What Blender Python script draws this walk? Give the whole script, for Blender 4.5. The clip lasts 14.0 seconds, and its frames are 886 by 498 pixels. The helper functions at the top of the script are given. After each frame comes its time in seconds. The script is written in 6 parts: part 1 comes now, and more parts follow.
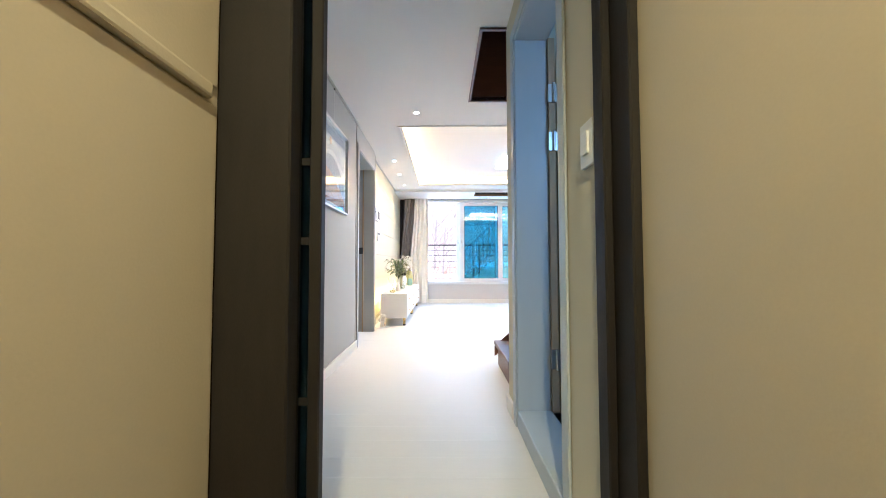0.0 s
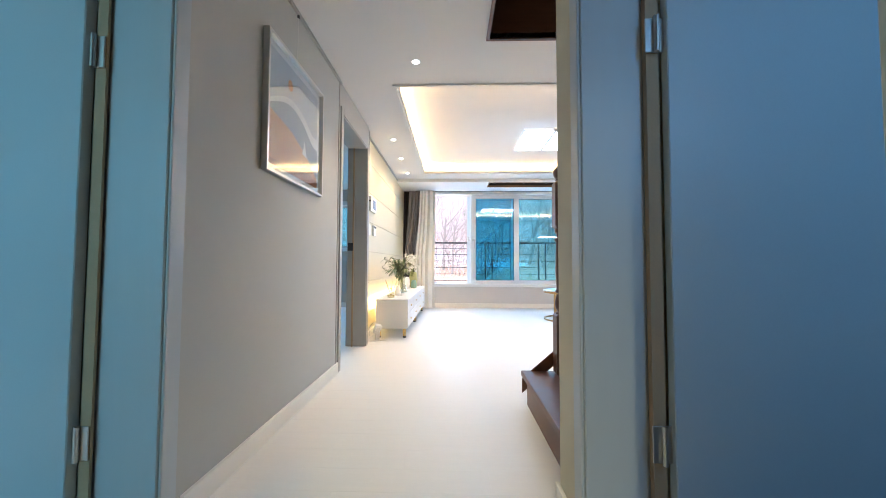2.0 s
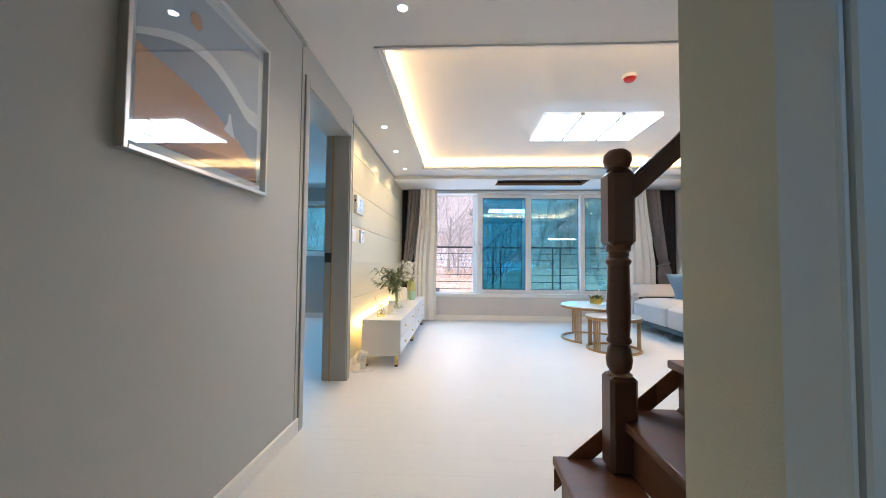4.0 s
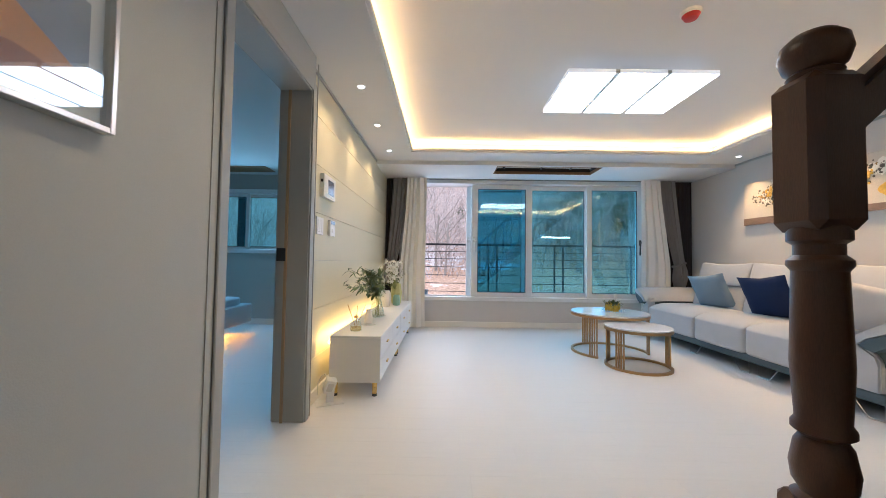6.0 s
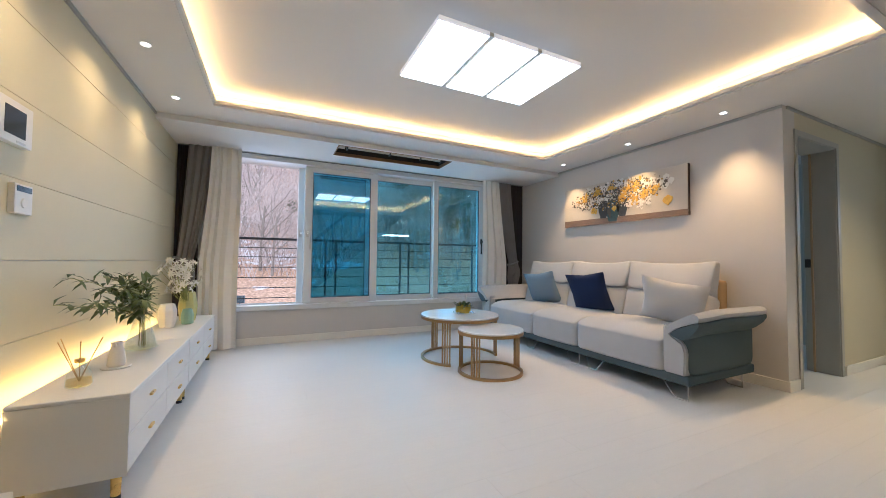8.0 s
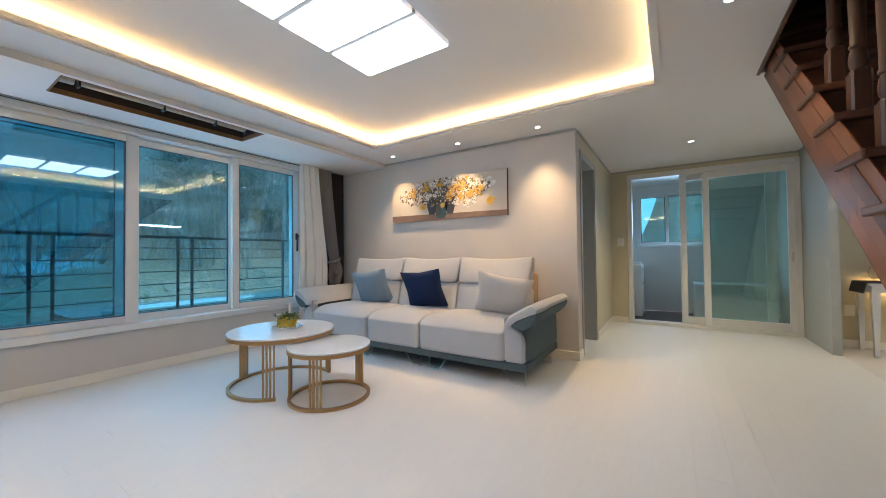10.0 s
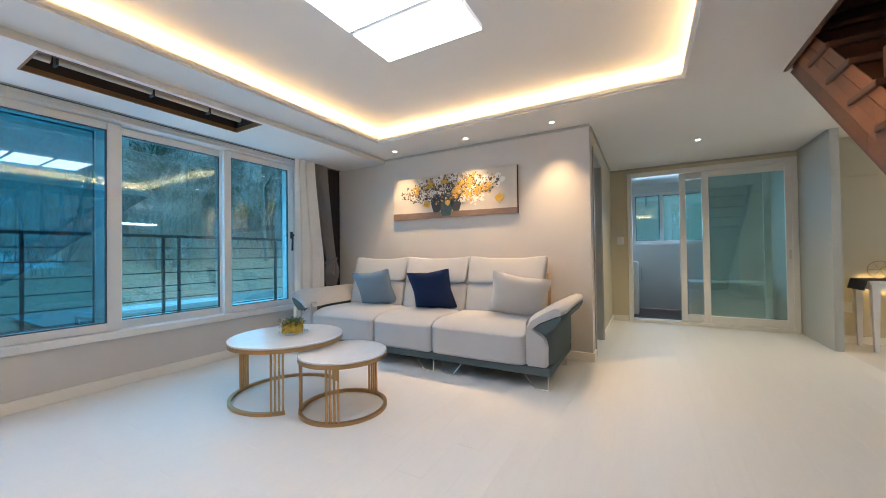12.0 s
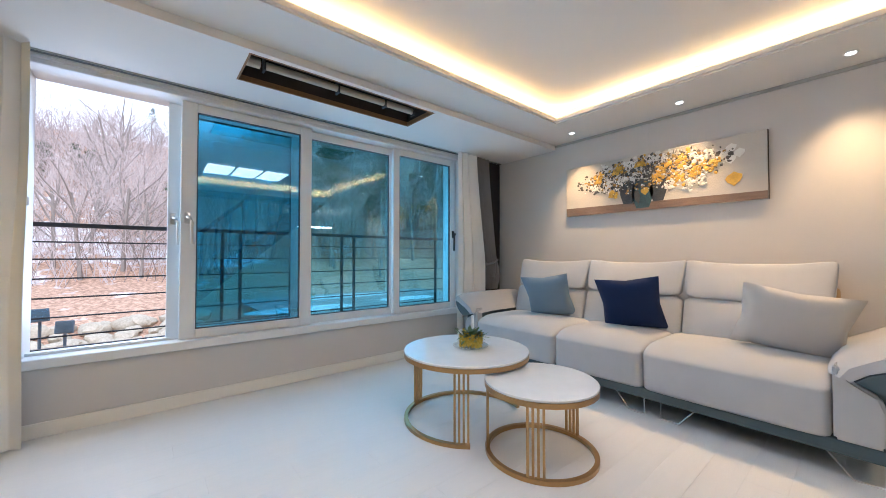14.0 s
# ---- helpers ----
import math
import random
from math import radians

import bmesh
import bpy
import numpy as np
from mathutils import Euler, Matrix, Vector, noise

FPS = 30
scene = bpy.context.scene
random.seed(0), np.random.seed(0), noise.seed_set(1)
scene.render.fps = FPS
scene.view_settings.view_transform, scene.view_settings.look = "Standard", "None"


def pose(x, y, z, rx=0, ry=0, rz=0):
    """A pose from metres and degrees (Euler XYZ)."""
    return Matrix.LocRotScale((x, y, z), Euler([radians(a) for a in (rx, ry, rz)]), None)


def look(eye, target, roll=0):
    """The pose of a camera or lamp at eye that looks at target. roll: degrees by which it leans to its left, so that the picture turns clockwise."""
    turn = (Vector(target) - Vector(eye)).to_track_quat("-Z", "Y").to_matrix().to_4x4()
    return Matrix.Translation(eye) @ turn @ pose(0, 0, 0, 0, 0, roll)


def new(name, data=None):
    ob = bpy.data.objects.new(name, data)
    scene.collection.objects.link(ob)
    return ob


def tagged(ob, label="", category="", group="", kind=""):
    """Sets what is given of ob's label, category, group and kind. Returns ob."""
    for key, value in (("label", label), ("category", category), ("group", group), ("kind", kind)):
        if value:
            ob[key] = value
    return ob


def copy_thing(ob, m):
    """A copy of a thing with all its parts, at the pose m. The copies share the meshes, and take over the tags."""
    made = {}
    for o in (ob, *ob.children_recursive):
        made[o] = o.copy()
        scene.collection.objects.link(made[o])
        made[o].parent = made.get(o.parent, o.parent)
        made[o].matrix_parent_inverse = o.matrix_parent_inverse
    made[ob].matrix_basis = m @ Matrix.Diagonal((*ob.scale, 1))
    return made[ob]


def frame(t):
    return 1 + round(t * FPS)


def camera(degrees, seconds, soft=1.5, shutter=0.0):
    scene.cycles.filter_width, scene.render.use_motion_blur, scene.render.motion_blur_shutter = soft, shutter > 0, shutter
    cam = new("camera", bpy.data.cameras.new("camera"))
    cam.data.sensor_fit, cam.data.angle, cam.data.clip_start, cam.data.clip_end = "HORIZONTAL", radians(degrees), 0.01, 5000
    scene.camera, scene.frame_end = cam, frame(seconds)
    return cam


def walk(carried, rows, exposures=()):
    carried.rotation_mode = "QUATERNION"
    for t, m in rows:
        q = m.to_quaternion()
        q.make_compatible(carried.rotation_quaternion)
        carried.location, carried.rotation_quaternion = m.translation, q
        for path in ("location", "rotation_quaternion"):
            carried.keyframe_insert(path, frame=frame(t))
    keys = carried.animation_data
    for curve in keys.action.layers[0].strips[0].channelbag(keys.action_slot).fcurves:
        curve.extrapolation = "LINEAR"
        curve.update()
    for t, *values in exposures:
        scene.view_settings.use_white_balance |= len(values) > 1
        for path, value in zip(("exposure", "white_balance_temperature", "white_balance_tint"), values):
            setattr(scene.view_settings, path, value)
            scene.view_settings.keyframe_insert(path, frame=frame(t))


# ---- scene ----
cam = camera(102.3, 14.0, soft=0.9)
PATH = [
    (0, (0.223, 0.103, 0.859), (0.223, 2.102, 0.939), -0.1),
    (0.5, (0.229, 0.315, 0.843), (0.25, 2.313, 0.927), -0.0),
    (1, (0.258, 0.513, 0.852), (0.265, 2.511, 0.936), -0.1),
    (1.5, (0.253, 0.7, 0.847), (0.23, 2.699, 0.929), 0.0),
    (2, (0.236, 0.962, 0.852), (0.183, 2.96, 0.933), 0.2),
    (2.5, (0.248, 1.126, 0.915), (0.186, 3.123, 0.998), 0.4),
    (3, (0.266, 1.309, 0.928), (0.197, 3.306, 1.011), 0.4),
    (3.2, (0.277, 1.378, 0.942), (0.19, 3.375, 1.019), 0.5),
    (5.3, (0.205, 2.164, 1.005), (0.146, 4.161, 1.081), 0.8),
    (5.5, (0.193, 2.228, 1.005), (0.153, 4.226, 1.079), 0.8),
    (6, (0.187, 2.431, 0.99), (0.177, 4.43, 1.061), 0.8),
    (6.5, (0.174, 2.631, 0.997), (0.254, 4.628, 1.073), 0.9),
    (7, (0.209, 2.807, 0.998), (0.536, 4.778, 1.08), 0.8),
    (7.5, (0.255, 2.983, 1.009), (0.87, 4.884, 1.089), 0.5),
    (8, (0.25, 3.137, 0.997), (1.109, 4.942, 1.07), 0.6),
    (8.5, (0.22, 3.28, 1.001), (1.329, 4.942, 1.078), 0.4),
    (9, (0.237, 3.398, 0.997), (1.587, 4.871, 1.076), 0.1),
    (9.2, (0.251, 3.463, 1.006), (1.686, 4.855, 1.075), -0.1),
    (11.3, (0.26, 4.034, 1.076), (2.084, 4.854, 1.096), -0.8),
    (11.5, (0.257, 4.041, 1.074), (2.062, 4.902, 1.094), -0.8),
    (12, (0.237, 4.083, 1.061), (1.979, 5.067, 1.087), -0.8),
    (12.5, (0.223, 4.135, 1.055), (1.896, 5.231, 1.092), -0.6),
    (13, (0.249, 4.271, 1.026), (1.834, 5.489, 1.071), -0.4),
    (13.5, (0.348, 4.49, 1.033), (1.79, 5.875, 1.08), -0.3),
    (14, (0.416, 4.761, 1.06), (1.691, 6.3, 1.101), -0.0),
]
EXPOSURES = [(0.0, 1.47, 5080, 14.5), (1.0, 1.32, 5180, 13), (2.0, 1.08, 5260, 13), (3.0, 0.88, 5280, 13), (4.2, 0.55, 5240, 12.5), (5.5, 0.24, 5330, 12.5),
             (7.0, 0.02, 5330, 12), (9.0, -0.02, 5360, 12), (11.5, 0.22, 5410, 12), (14.0, 0.14, 5320, 12)]
walk(cam, [(t, look(eye, target, roll)) for t, eye, target, roll in PATH], EXPOSURES)

# ---- light ----
SUN_EL, SUN_ROT = 38.0, 200.0
world = bpy.data.worlds.new("sky")
scene.world = world
world.use_nodes = True
wn = world.node_tree.nodes
sky = wn.new("ShaderNodeTexSky")
sky.sky_type, sky.sun_disc = "NISHITA", False
sky.sun_elevation, sky.sun_rotation = radians(SUN_EL), radians(SUN_ROT)
sky.dust_density, sky.air_density = 4.0, 1.0
haze = wn.new("ShaderNodeMixRGB")
haze.inputs["Fac"].default_value = 0.75
haze.inputs["Color2"].default_value = (13.0, 13.4, 14.2, 1)
world.node_tree.links.new(sky.outputs[0], haze.inputs["Color1"])
world.node_tree.links.new(haze.outputs[0], wn["Background"].inputs["Color"])
wn["Background"].inputs["Strength"].default_value = 0.15

sun = new("sun", bpy.data.lights.new("sun", "SUN"))
sun.data.energy, sun.data.angle, sun.data.color = 1.5, radians(12), (1.0, 0.95, 0.88)
sun.matrix_world = look((0, -20, 25), (4, 10, 0))

WARM = (1.0, 0.58, 0.21)
SPOT = (1.0, 0.73, 0.40)


def area(name, at, toward, w, h, watts, colour):
    ob = new(name, bpy.data.lights.new(name, "AREA"))
    ob.data.shape, ob.data.size, ob.data.size_y = "RECTANGLE", w, h
    ob.data.energy, ob.data.color = watts, colour
    ob.matrix_world = look(at, toward)
    return ob


def spot(at, watts, colour=SPOT, degrees=85, blend=0.7):
    ob = new("downlight_beam", bpy.data.lights.new("downlight_beam", "SPOT"))
    ob.data.energy, ob.data.color, ob.data.spot_size, ob.data.spot_blend = watts, colour, radians(degrees), blend
    ob.data.shadow_soft_size = 0.03
    ob.matrix_world = look(at, (at[0], at[1] + 0.0001, at[2] - 1))
    return ob


DOWNLIGHTS = [(-0.03, 3.46), (-0.46, 5.07), (-0.48, 5.83), (-0.49, 6.62), (3.70, 4.83), (3.70, 5.74), (3.69, 6.68),
              (5.12, 3.54), (2.49, 3.48)]
for dx, dy in DOWNLIGHTS:
    if dy < 4:                              # passage and kitchen side
        spot((dx, dy, 2.285), (84 if dx > 4 else 24) if dx > 1 else 30, (1.0, 0.70, 0.32) if dx > 1 else SPOT, degrees=118, blend=1.0)
    elif dx > 0:                            # close to the sofa wall, throwing scallops on it
        spot((dx, dy, 2.285), 84, (1.0, 0.60, 0.25), degrees=84, blend=1.0)
    else:                                   # wide soft beams beside the panelled wall
        spot((dx, dy, 2.285), 22, (1.0, 0.66, 0.30), degrees=135, blend=1.0)
spot((0.25, -0.45, 2.28), 60, (1.0, 0.82, 0.42), 150)          # unseen lamp added to brighten the entrance, behind the walker
area("bedroom_daylight", (-3.0, 7.72, 1.58), (-2.6, 4.0, 0.4), 1.7, 0.8, 19, (0.36, 0.74, 1.0))
# added teal fill for the open study door; its source is unseen
area("study_fill", (-2.2, -0.62, 1.5), (-1.6, 2.0, 1.0), 1.3, 1.1, 9.5, (0.46, 0.92, 1.0))
# added blue fill for the bathroom, with no known source
area("bathroom_fill", (1.5, 0.14, 1.75), (1.2, 2.0, 1.1), 0.7, 0.6, 5, (0.36, 0.66, 1.0))
area("utility_daylight", (7.78, 3.7, 1.66), (6.4, 3.5, 0.9), 1.1, 0.8, 10, (0.60, 0.84, 1.0))
area("living_daylight", (1.5, 8.25, 1.35), (1.5, 4.0, 0.3), 3.2, 1.6, 37, (0.68, 0.84, 1.0))
area("far_room_daylight", (4.6, 7.7, 1.5), (4.6, 5.0, 0.8), 1.0, 1.0, 9, (0.42, 0.78, 1.0))

# ---- materials ----


def srgb(r, g, b):
    return tuple(((c / 255 + 0.055) / 1.055) ** 2.4 if c > 10 else c / 255 / 12.92 for c in (r, g, b)) + (1.0,)


def mat(name, colour, rough=0.6, metal=0.0, var=0.06, scale=6.0, bump=0.0, grain=180.0, stretch=(1, 1, 1), spec=0.5, island=0.0):
    """A painted, woven or wooden surface: broad mottling, fine grain, and relief."""
    m = bpy.data.materials.new(name)
    m.use_nodes = True
    nt = m.node_tree
    n, l = nt.nodes, nt.links
    p = n["Principled BSDF"]
    p.inputs["Roughness"].default_value = rough
    p.inputs["Metallic"].default_value = metal
    p.inputs["Specular IOR Level"].default_value = spec
    co = n.new("ShaderNodeTexCoord")
    mp = n.new("ShaderNodeMapping")
    mp.inputs["Scale"].default_value = stretch
    l.new(co.outputs["Object"], mp.inputs["Vector"])
    broad = n.new("ShaderNodeTexNoise")
    broad.inputs["Scale"].default_value, broad.inputs["Detail"].default_value = scale, 6
    fine = n.new("ShaderNodeTexNoise")
    fine.inputs["Scale"].default_value, fine.inputs["Detail"].default_value = grain, 3
    l.new(mp.outputs[0], broad.inputs["Vector"])
    l.new(mp.outputs[0], fine.inputs["Vector"])
    add = n.new("ShaderNodeMath")
    add.operation = "ADD"
    l.new(broad.outputs["Fac"], add.inputs[0])
    l.new(fine.outputs["Fac"], add.inputs[1])
    last = add
    if island:
        info = n.new("ShaderNodeObjectInfo")
        geo = n.new("ShaderNodeNewGeometry")
        more = n.new("ShaderNodeMath")
        more.operation = "ADD"
        l.new(info.outputs["Random"], more.inputs[0])
        l.new(geo.outputs["Random Per Island"], more.inputs[1])
        frac = n.new("ShaderNodeMath")
        frac.operation = "FRACT"
        l.new(more.outputs[0], frac.inputs[0])
        sc = n.new("ShaderNodeMath")
        sc.operation = "MULTIPLY_ADD"
        sc.inputs[1].default_value, sc.inputs[2].default_value = island, -island / 2
        l.new(frac.outputs[0], sc.inputs[0])
        tot = n.new("ShaderNodeMath")
        tot.operation = "ADD"
        l.new(add.outputs[0], tot.inputs[0])
        l.new(sc.outputs[0], tot.inputs[1])
        last = tot
    ramp = n.new("ShaderNodeMapRange")
    ramp.inputs["From Min"].default_value, ramp.inputs["From Max"].default_value = 0.55, 1.45
    ramp.inputs["To Min"].default_value, ramp.inputs["To Max"].default_value = 1 - var, 1 + var
    l.new(last.outputs[0], ramp.inputs["Value"])
    mul = n.new("ShaderNodeVectorMath")
    mul.operation = "SCALE"
    mul.inputs[0].default_value = colour[:3]
    l.new(ramp.outputs[0], mul.inputs["Scale"])
    l.new(mul.outputs[0], p.inputs["Base Color"])
    rr = n.new("ShaderNodeMapRange")
    rr.inputs["From Min"].default_value, rr.inputs["From Max"].default_value = 0.3, 0.7
    rr.inputs["To Min"].default_value, rr.inputs["To Max"].default_value = rough * 0.92, min(1, rough * 1.08)
    l.new(broad.outputs["Fac"], rr.inputs["Value"])
    l.new(rr.outputs[0], p.inputs["Roughness"])
    if bump:
        b = n.new("ShaderNodeBump")
        b.inputs["Strength"].default_value, b.inputs["Distance"].default_value = bump, 0.004
        l.new(fine.outputs["Fac"], b.inputs["Height"])
        l.new(b.outputs[0], p.inputs["Normal"])
    return m


def glow(name, colour, strength):
    m = bpy.data.materials.new(name)
    m.use_nodes = True
    p = m.node_tree.nodes["Principled BSDF"]
    p.inputs["Base Color"].default_value = (0.8, 0.8, 0.8, 1)
    p.inputs["Emission Color"].default_value = (*colour, 1)
    p.inputs["Emission Strength"].default_value = strength
    return m


def pane_glass(name, tint, gloss, rough=0.0, film=None, share=0.0):
    """A flat pane: tinted see-through with a mirror share that grows at grazing angles."""
    m = bpy.data.materials.new(name)
    m.use_nodes = True
    nt = m.node_tree
    n, l = nt.nodes, nt.links
    n.remove(n["Principled BSDF"])
    tr = n.new("ShaderNodeBsdfTransparent")
    tr.inputs["Color"].default_value = (*tint, 1)
    gl = n.new("ShaderNodeBsdfGlossy")
    gl.inputs["Roughness"].default_value = rough
    gl.inputs["Color"].default_value = (0.85, 0.95, 1.0, 1)
    lw = n.new("ShaderNodeLayerWeight")
    lw.inputs["Blend"].default_value = 0.5
    pw_ = n.new("ShaderNodeMath")
    pw_.operation = "POWER"
    pw_.inputs[1].default_value = 4.0
    l.new(lw.outputs["Facing"], pw_.inputs[0])
    fr = n.new("ShaderNodeMath")
    fr.operation = "MULTIPLY_ADD"
    fr.inputs[1].default_value, fr.inputs[2].default_value = 0.6, gloss
    l.new(pw_.outputs[0], fr.inputs[0])
    mx = n.new("ShaderNodeMixShader")
    l.new(fr.outputs[0], mx.inputs["Fac"])
    if film:                                # a milky film on the pane
        df = n.new("ShaderNodeBsdfDiffuse")
        df.inputs["Color"].default_value = (*film, 1)
        milk = n.new("ShaderNodeMixShader")
        milk.inputs["Fac"].default_value = share
        l.new(tr.outputs[0], milk.inputs[1])
        l.new(df.outputs[0], milk.inputs[2])
        l.new(milk.outputs[0], mx.inputs[1])
    else:
        l.new(tr.outputs[0], mx.inputs[1])
    l.new(gl.outputs[0], mx.inputs[2])
    l.new(mx.outputs[0], n["Material Output"].inputs["Surface"])
    return m


M = {}
M["wall"] = mat("wallpaper_warm_grey", (0.60, 0.575, 0.545, 1), 0.75, var=0.03, scale=3, bump=0.12, grain=260, spec=0.25)
M["wall_hall"] = mat("wallpaper_light_grey", (0.465, 0.463, 0.43, 1), 0.72, var=0.03, scale=3, bump=0.12, grain=260, spec=0.25)
M["wall_cream"] = mat("wallpaper_cream", (0.59, 0.54, 0.395, 1), 0.75, var=0.03, scale=3, bump=0.1, grain=260, spec=0.25)
M["panel"] = mat("tv_wall_panel", (0.65, 0.60, 0.43, 1), 0.5, var=0.03, scale=4, bump=0.06, grain=220, stretch=(1, 6, 30), spec=0.35, island=0.25)
M["ceiling"] = mat("ceiling_paper", (0.74, 0.725, 0.70, 1), 0.85, var=0.02, scale=2, bump=0.08, grain=300, spec=0.2)
M["floor"] = mat("pale_ash_plank", (0.74, 0.725, 0.70, 1), 0.46, var=0.035, scale=2.2, bump=0.05, grain=30, stretch=(1.0, 16, 1), spec=0.36, island=0.13)
M["joint"] = mat("floor_joint", (0.68, 0.66, 0.635, 1), 0.6)
M["base"] = mat("baseboard_white", (0.80, 0.77, 0.70, 1), 0.45, var=0.03)
M["casing"] = mat("door_casing_grey", (0.41, 0.40, 0.36, 1), 0.45, var=0.03, scale=5, stretch=(6, 6, 1))
M["fin"] = mat("grey_partition_paper", (0.46, 0.47, 0.44, 1), 0.6, var=0.03, scale=4, bump=0.1, grain=260)
M["casing_blue"] = mat("door_casing_blue_grey", (0.47, 0.51, 0.53, 1), 0.42, var=0.03, scale=5, stretch=(6, 6, 1))
M["door"] = mat("door_leaf_blue_grey", (0.48, 0.53, 0.56, 1), 0.4, var=0.03, scale=4)
M["seal"] = mat("brown_door_seal", (0.42, 0.29, 0.17, 1), 0.7)
M["steel"] = mat("brushed_steel", (0.62, 0.60, 0.57, 1), 0.3, 1.0, var=0.05, grain=400)
M["black"] = mat("black_metal", (0.028, 0.026, 0.026, 1), 0.45, var=0.2)
M["brown_frame"] = mat("dark_brown_door_frame", (0.022, 0.018, 0.014, 1), 0.6, var=0.25, scale=8, bump=0.1, grain=120, stretch=(8, 8, 1), spec=0.2)
M["entry"] = mat("entrance_beige_board", (0.51, 0.44, 0.31, 1), 0.5, var=0.03, scale=3, bump=0.06)
M["wood"] = mat("red_brown_stair_wood", (0.115, 0.046, 0.022, 1), 0.40, var=0.35, scale=4, bump=0.1, grain=60, stretch=(1.2, 9, 9))
M["wood_up"] = mat("dark_turned_wood", (0.088, 0.038, 0.019, 1), 0.38, var=0.3, scale=5, bump=0.1, grain=60, stretch=(9, 9, 1.2))
M["plank_side"] = mat("stair_side_wood_strip", (0.19, 0.070, 0.026, 1), 0.38, var=0.38, scale=3, bump=0.08, grain=50, stretch=(1.2, 9, 9), island=0.9)
M["upvc"] = mat("white_window_frame", (0.74, 0.74, 0.73, 1), 0.35, var=0.02)
M["gasket"] = mat("grey_gasket", (0.06, 0.065, 0.07, 1), 0.6)
M["glass"] = pane_glass("blue_window_glass", (0.40, 0.72, 0.81), 0.105)
M["glass2"] = pane_glass("blue_window_glass_outer", (0.50, 0.72, 0.80), 0.05)
M["clear"] = pane_glass("clear_glass", (0.97, 0.98, 0.975), 0.035)
M["frost"] = pane_glass("pale_green_door_glass", (0.84, 0.90, 0.88), 0.07, 0.02)
M["film"] = pane_glass("pale_film_door_glass", (0.70, 0.84, 0.80), 0.12, 0.01, (0.52, 0.66, 0.62), 0.12)
M["door_glass"] = pane_glass("dark_green_door_glass", (0.12, 0.16, 0.15), 0.03)
M["vessel"] = pane_glass("clear_vessel_glass", (0.93, 0.95, 0.945), 0.10)
M["picture_glass"] = pane_glass("picture_glass", (0.98, 0.985, 0.985), 0.12)
M["sheer"] = mat("sheer_white_cloth", (0.80, 0.785, 0.75, 1), 0.9, var=0.05, bump=0.2, grain=500, spec=0.1)
M["drape"] = mat("taupe_grey_drape", (0.27, 0.25, 0.24, 1), 0.85, var=0.1, bump=0.25, grain=500, spec=0.15)
M["drape_dark"] = mat("charcoal_drape", (0.045, 0.04, 0.04, 1), 0.9, var=0.15, bump=0.25, grain=500, spec=0.1)
M["sofa"] = mat("light_grey_sofa_fabric", (0.465, 0.47, 0.48, 1), 0.85, var=0.06, scale=7, bump=0.3, grain=420, spec=0.2)
M["teal"] = mat("slate_teal_sofa_fabric", (0.085, 0.115, 0.125, 1), 0.75, var=0.1, bump=0.3, grain=420, spec=0.25)
M["tan"] = mat("tan_sofa_back_cloth", (0.42, 0.29, 0.15, 1), 0.85, var=0.08)
M["pil_blue"] = mat("blue_grey_cushion_cloth", (0.20, 0.27, 0.34, 1), 0.8, var=0.08, bump=0.3, grain=380, spec=0.2)
M["pil_navy"] = mat("navy_cushion_cloth", (0.014, 0.026, 0.075, 1), 0.8, var=0.15, bump=0.3, grain=380, spec=0.2)
M["pil_white"] = mat("ivory_cushion_cloth", (0.53, 0.51, 0.485, 1), 0.85, var=0.05, bump=0.3, grain=380, spec=0.2)
M["marble"] = mat("white_marble_top", (0.80, 0.80, 0.79, 1), 0.16, var=0.05, scale=5, grain=12)
M["bronze"] = mat("brushed_bronze", (0.45, 0.285, 0.13, 1), 0.32, 1.0, var=0.1, grain=300)
M["gold"] = mat("gold_metal", (0.75, 0.52, 0.18, 1), 0.28, 1.0, var=0.06)
M["white"] = mat("white_lacquer", (0.78, 0.775, 0.76, 1), 0.42, var=0.015)
M["white_m"] = mat("white_ceramic", (0.78, 0.76, 0.73, 1), 0.3, var=0.03)
M["plastic"] = mat("white_plastic", (0.76, 0.755, 0.73, 1), 0.35, var=0.015)
M["screen"] = mat("dark_screen", (0.03, 0.035, 0.04, 1), 0.12, var=0.05)
M["leaf"] = mat("olive_leaf", (0.105, 0.15, 0.045, 1), 0.42, var=0.35, scale=20)
M["stem"] = mat("plant_stem", (0.30, 0.33, 0.10, 1), 0.6, var=0.2)
M["petal"] = mat("white_petal", (0.76, 0.75, 0.70, 1), 0.7, var=0.08, scale=20)
M["yellow"] = mat("yellow_flower", (0.60, 0.42, 0.05, 1), 0.6, var=0.2, scale=30)
M["vase_y"] = mat("pale_yellow_vase", (0.58, 0.56, 0.22, 1), 0.3, var=0.1, scale=4)
M["vase_g"] = mat("mint_green_vase", (0.30, 0.48, 0.38, 1), 0.3, var=0.08)
M["amber"] = pane_glass("amber_liquid", (0.94, 0.84, 0.60), 0.03)
M["reed"] = mat("tan_reed", (0.60, 0.42, 0.20, 1), 0.7, var=0.15)
M["bottle"] = mat("green_bottle_glass", (0.07, 0.085, 0.02, 1), 0.1, var=0.1)
M["label"] = mat("bottle_label", (0.45, 0.45, 0.44, 1), 0.6, var=0.2, scale=40)
M["runner"] = mat("charcoal_table_runner", (0.055, 0.055, 0.055, 1), 0.9, var=0.15, bump=0.3)
M["red"] = mat("red_detector_plastic", (0.45, 0.02, 0.02, 1), 0.4)
M["mattress"] = mat("blue_grey_bedding", (0.42, 0.46, 0.48, 1), 0.85, var=0.05, bump=0.2)
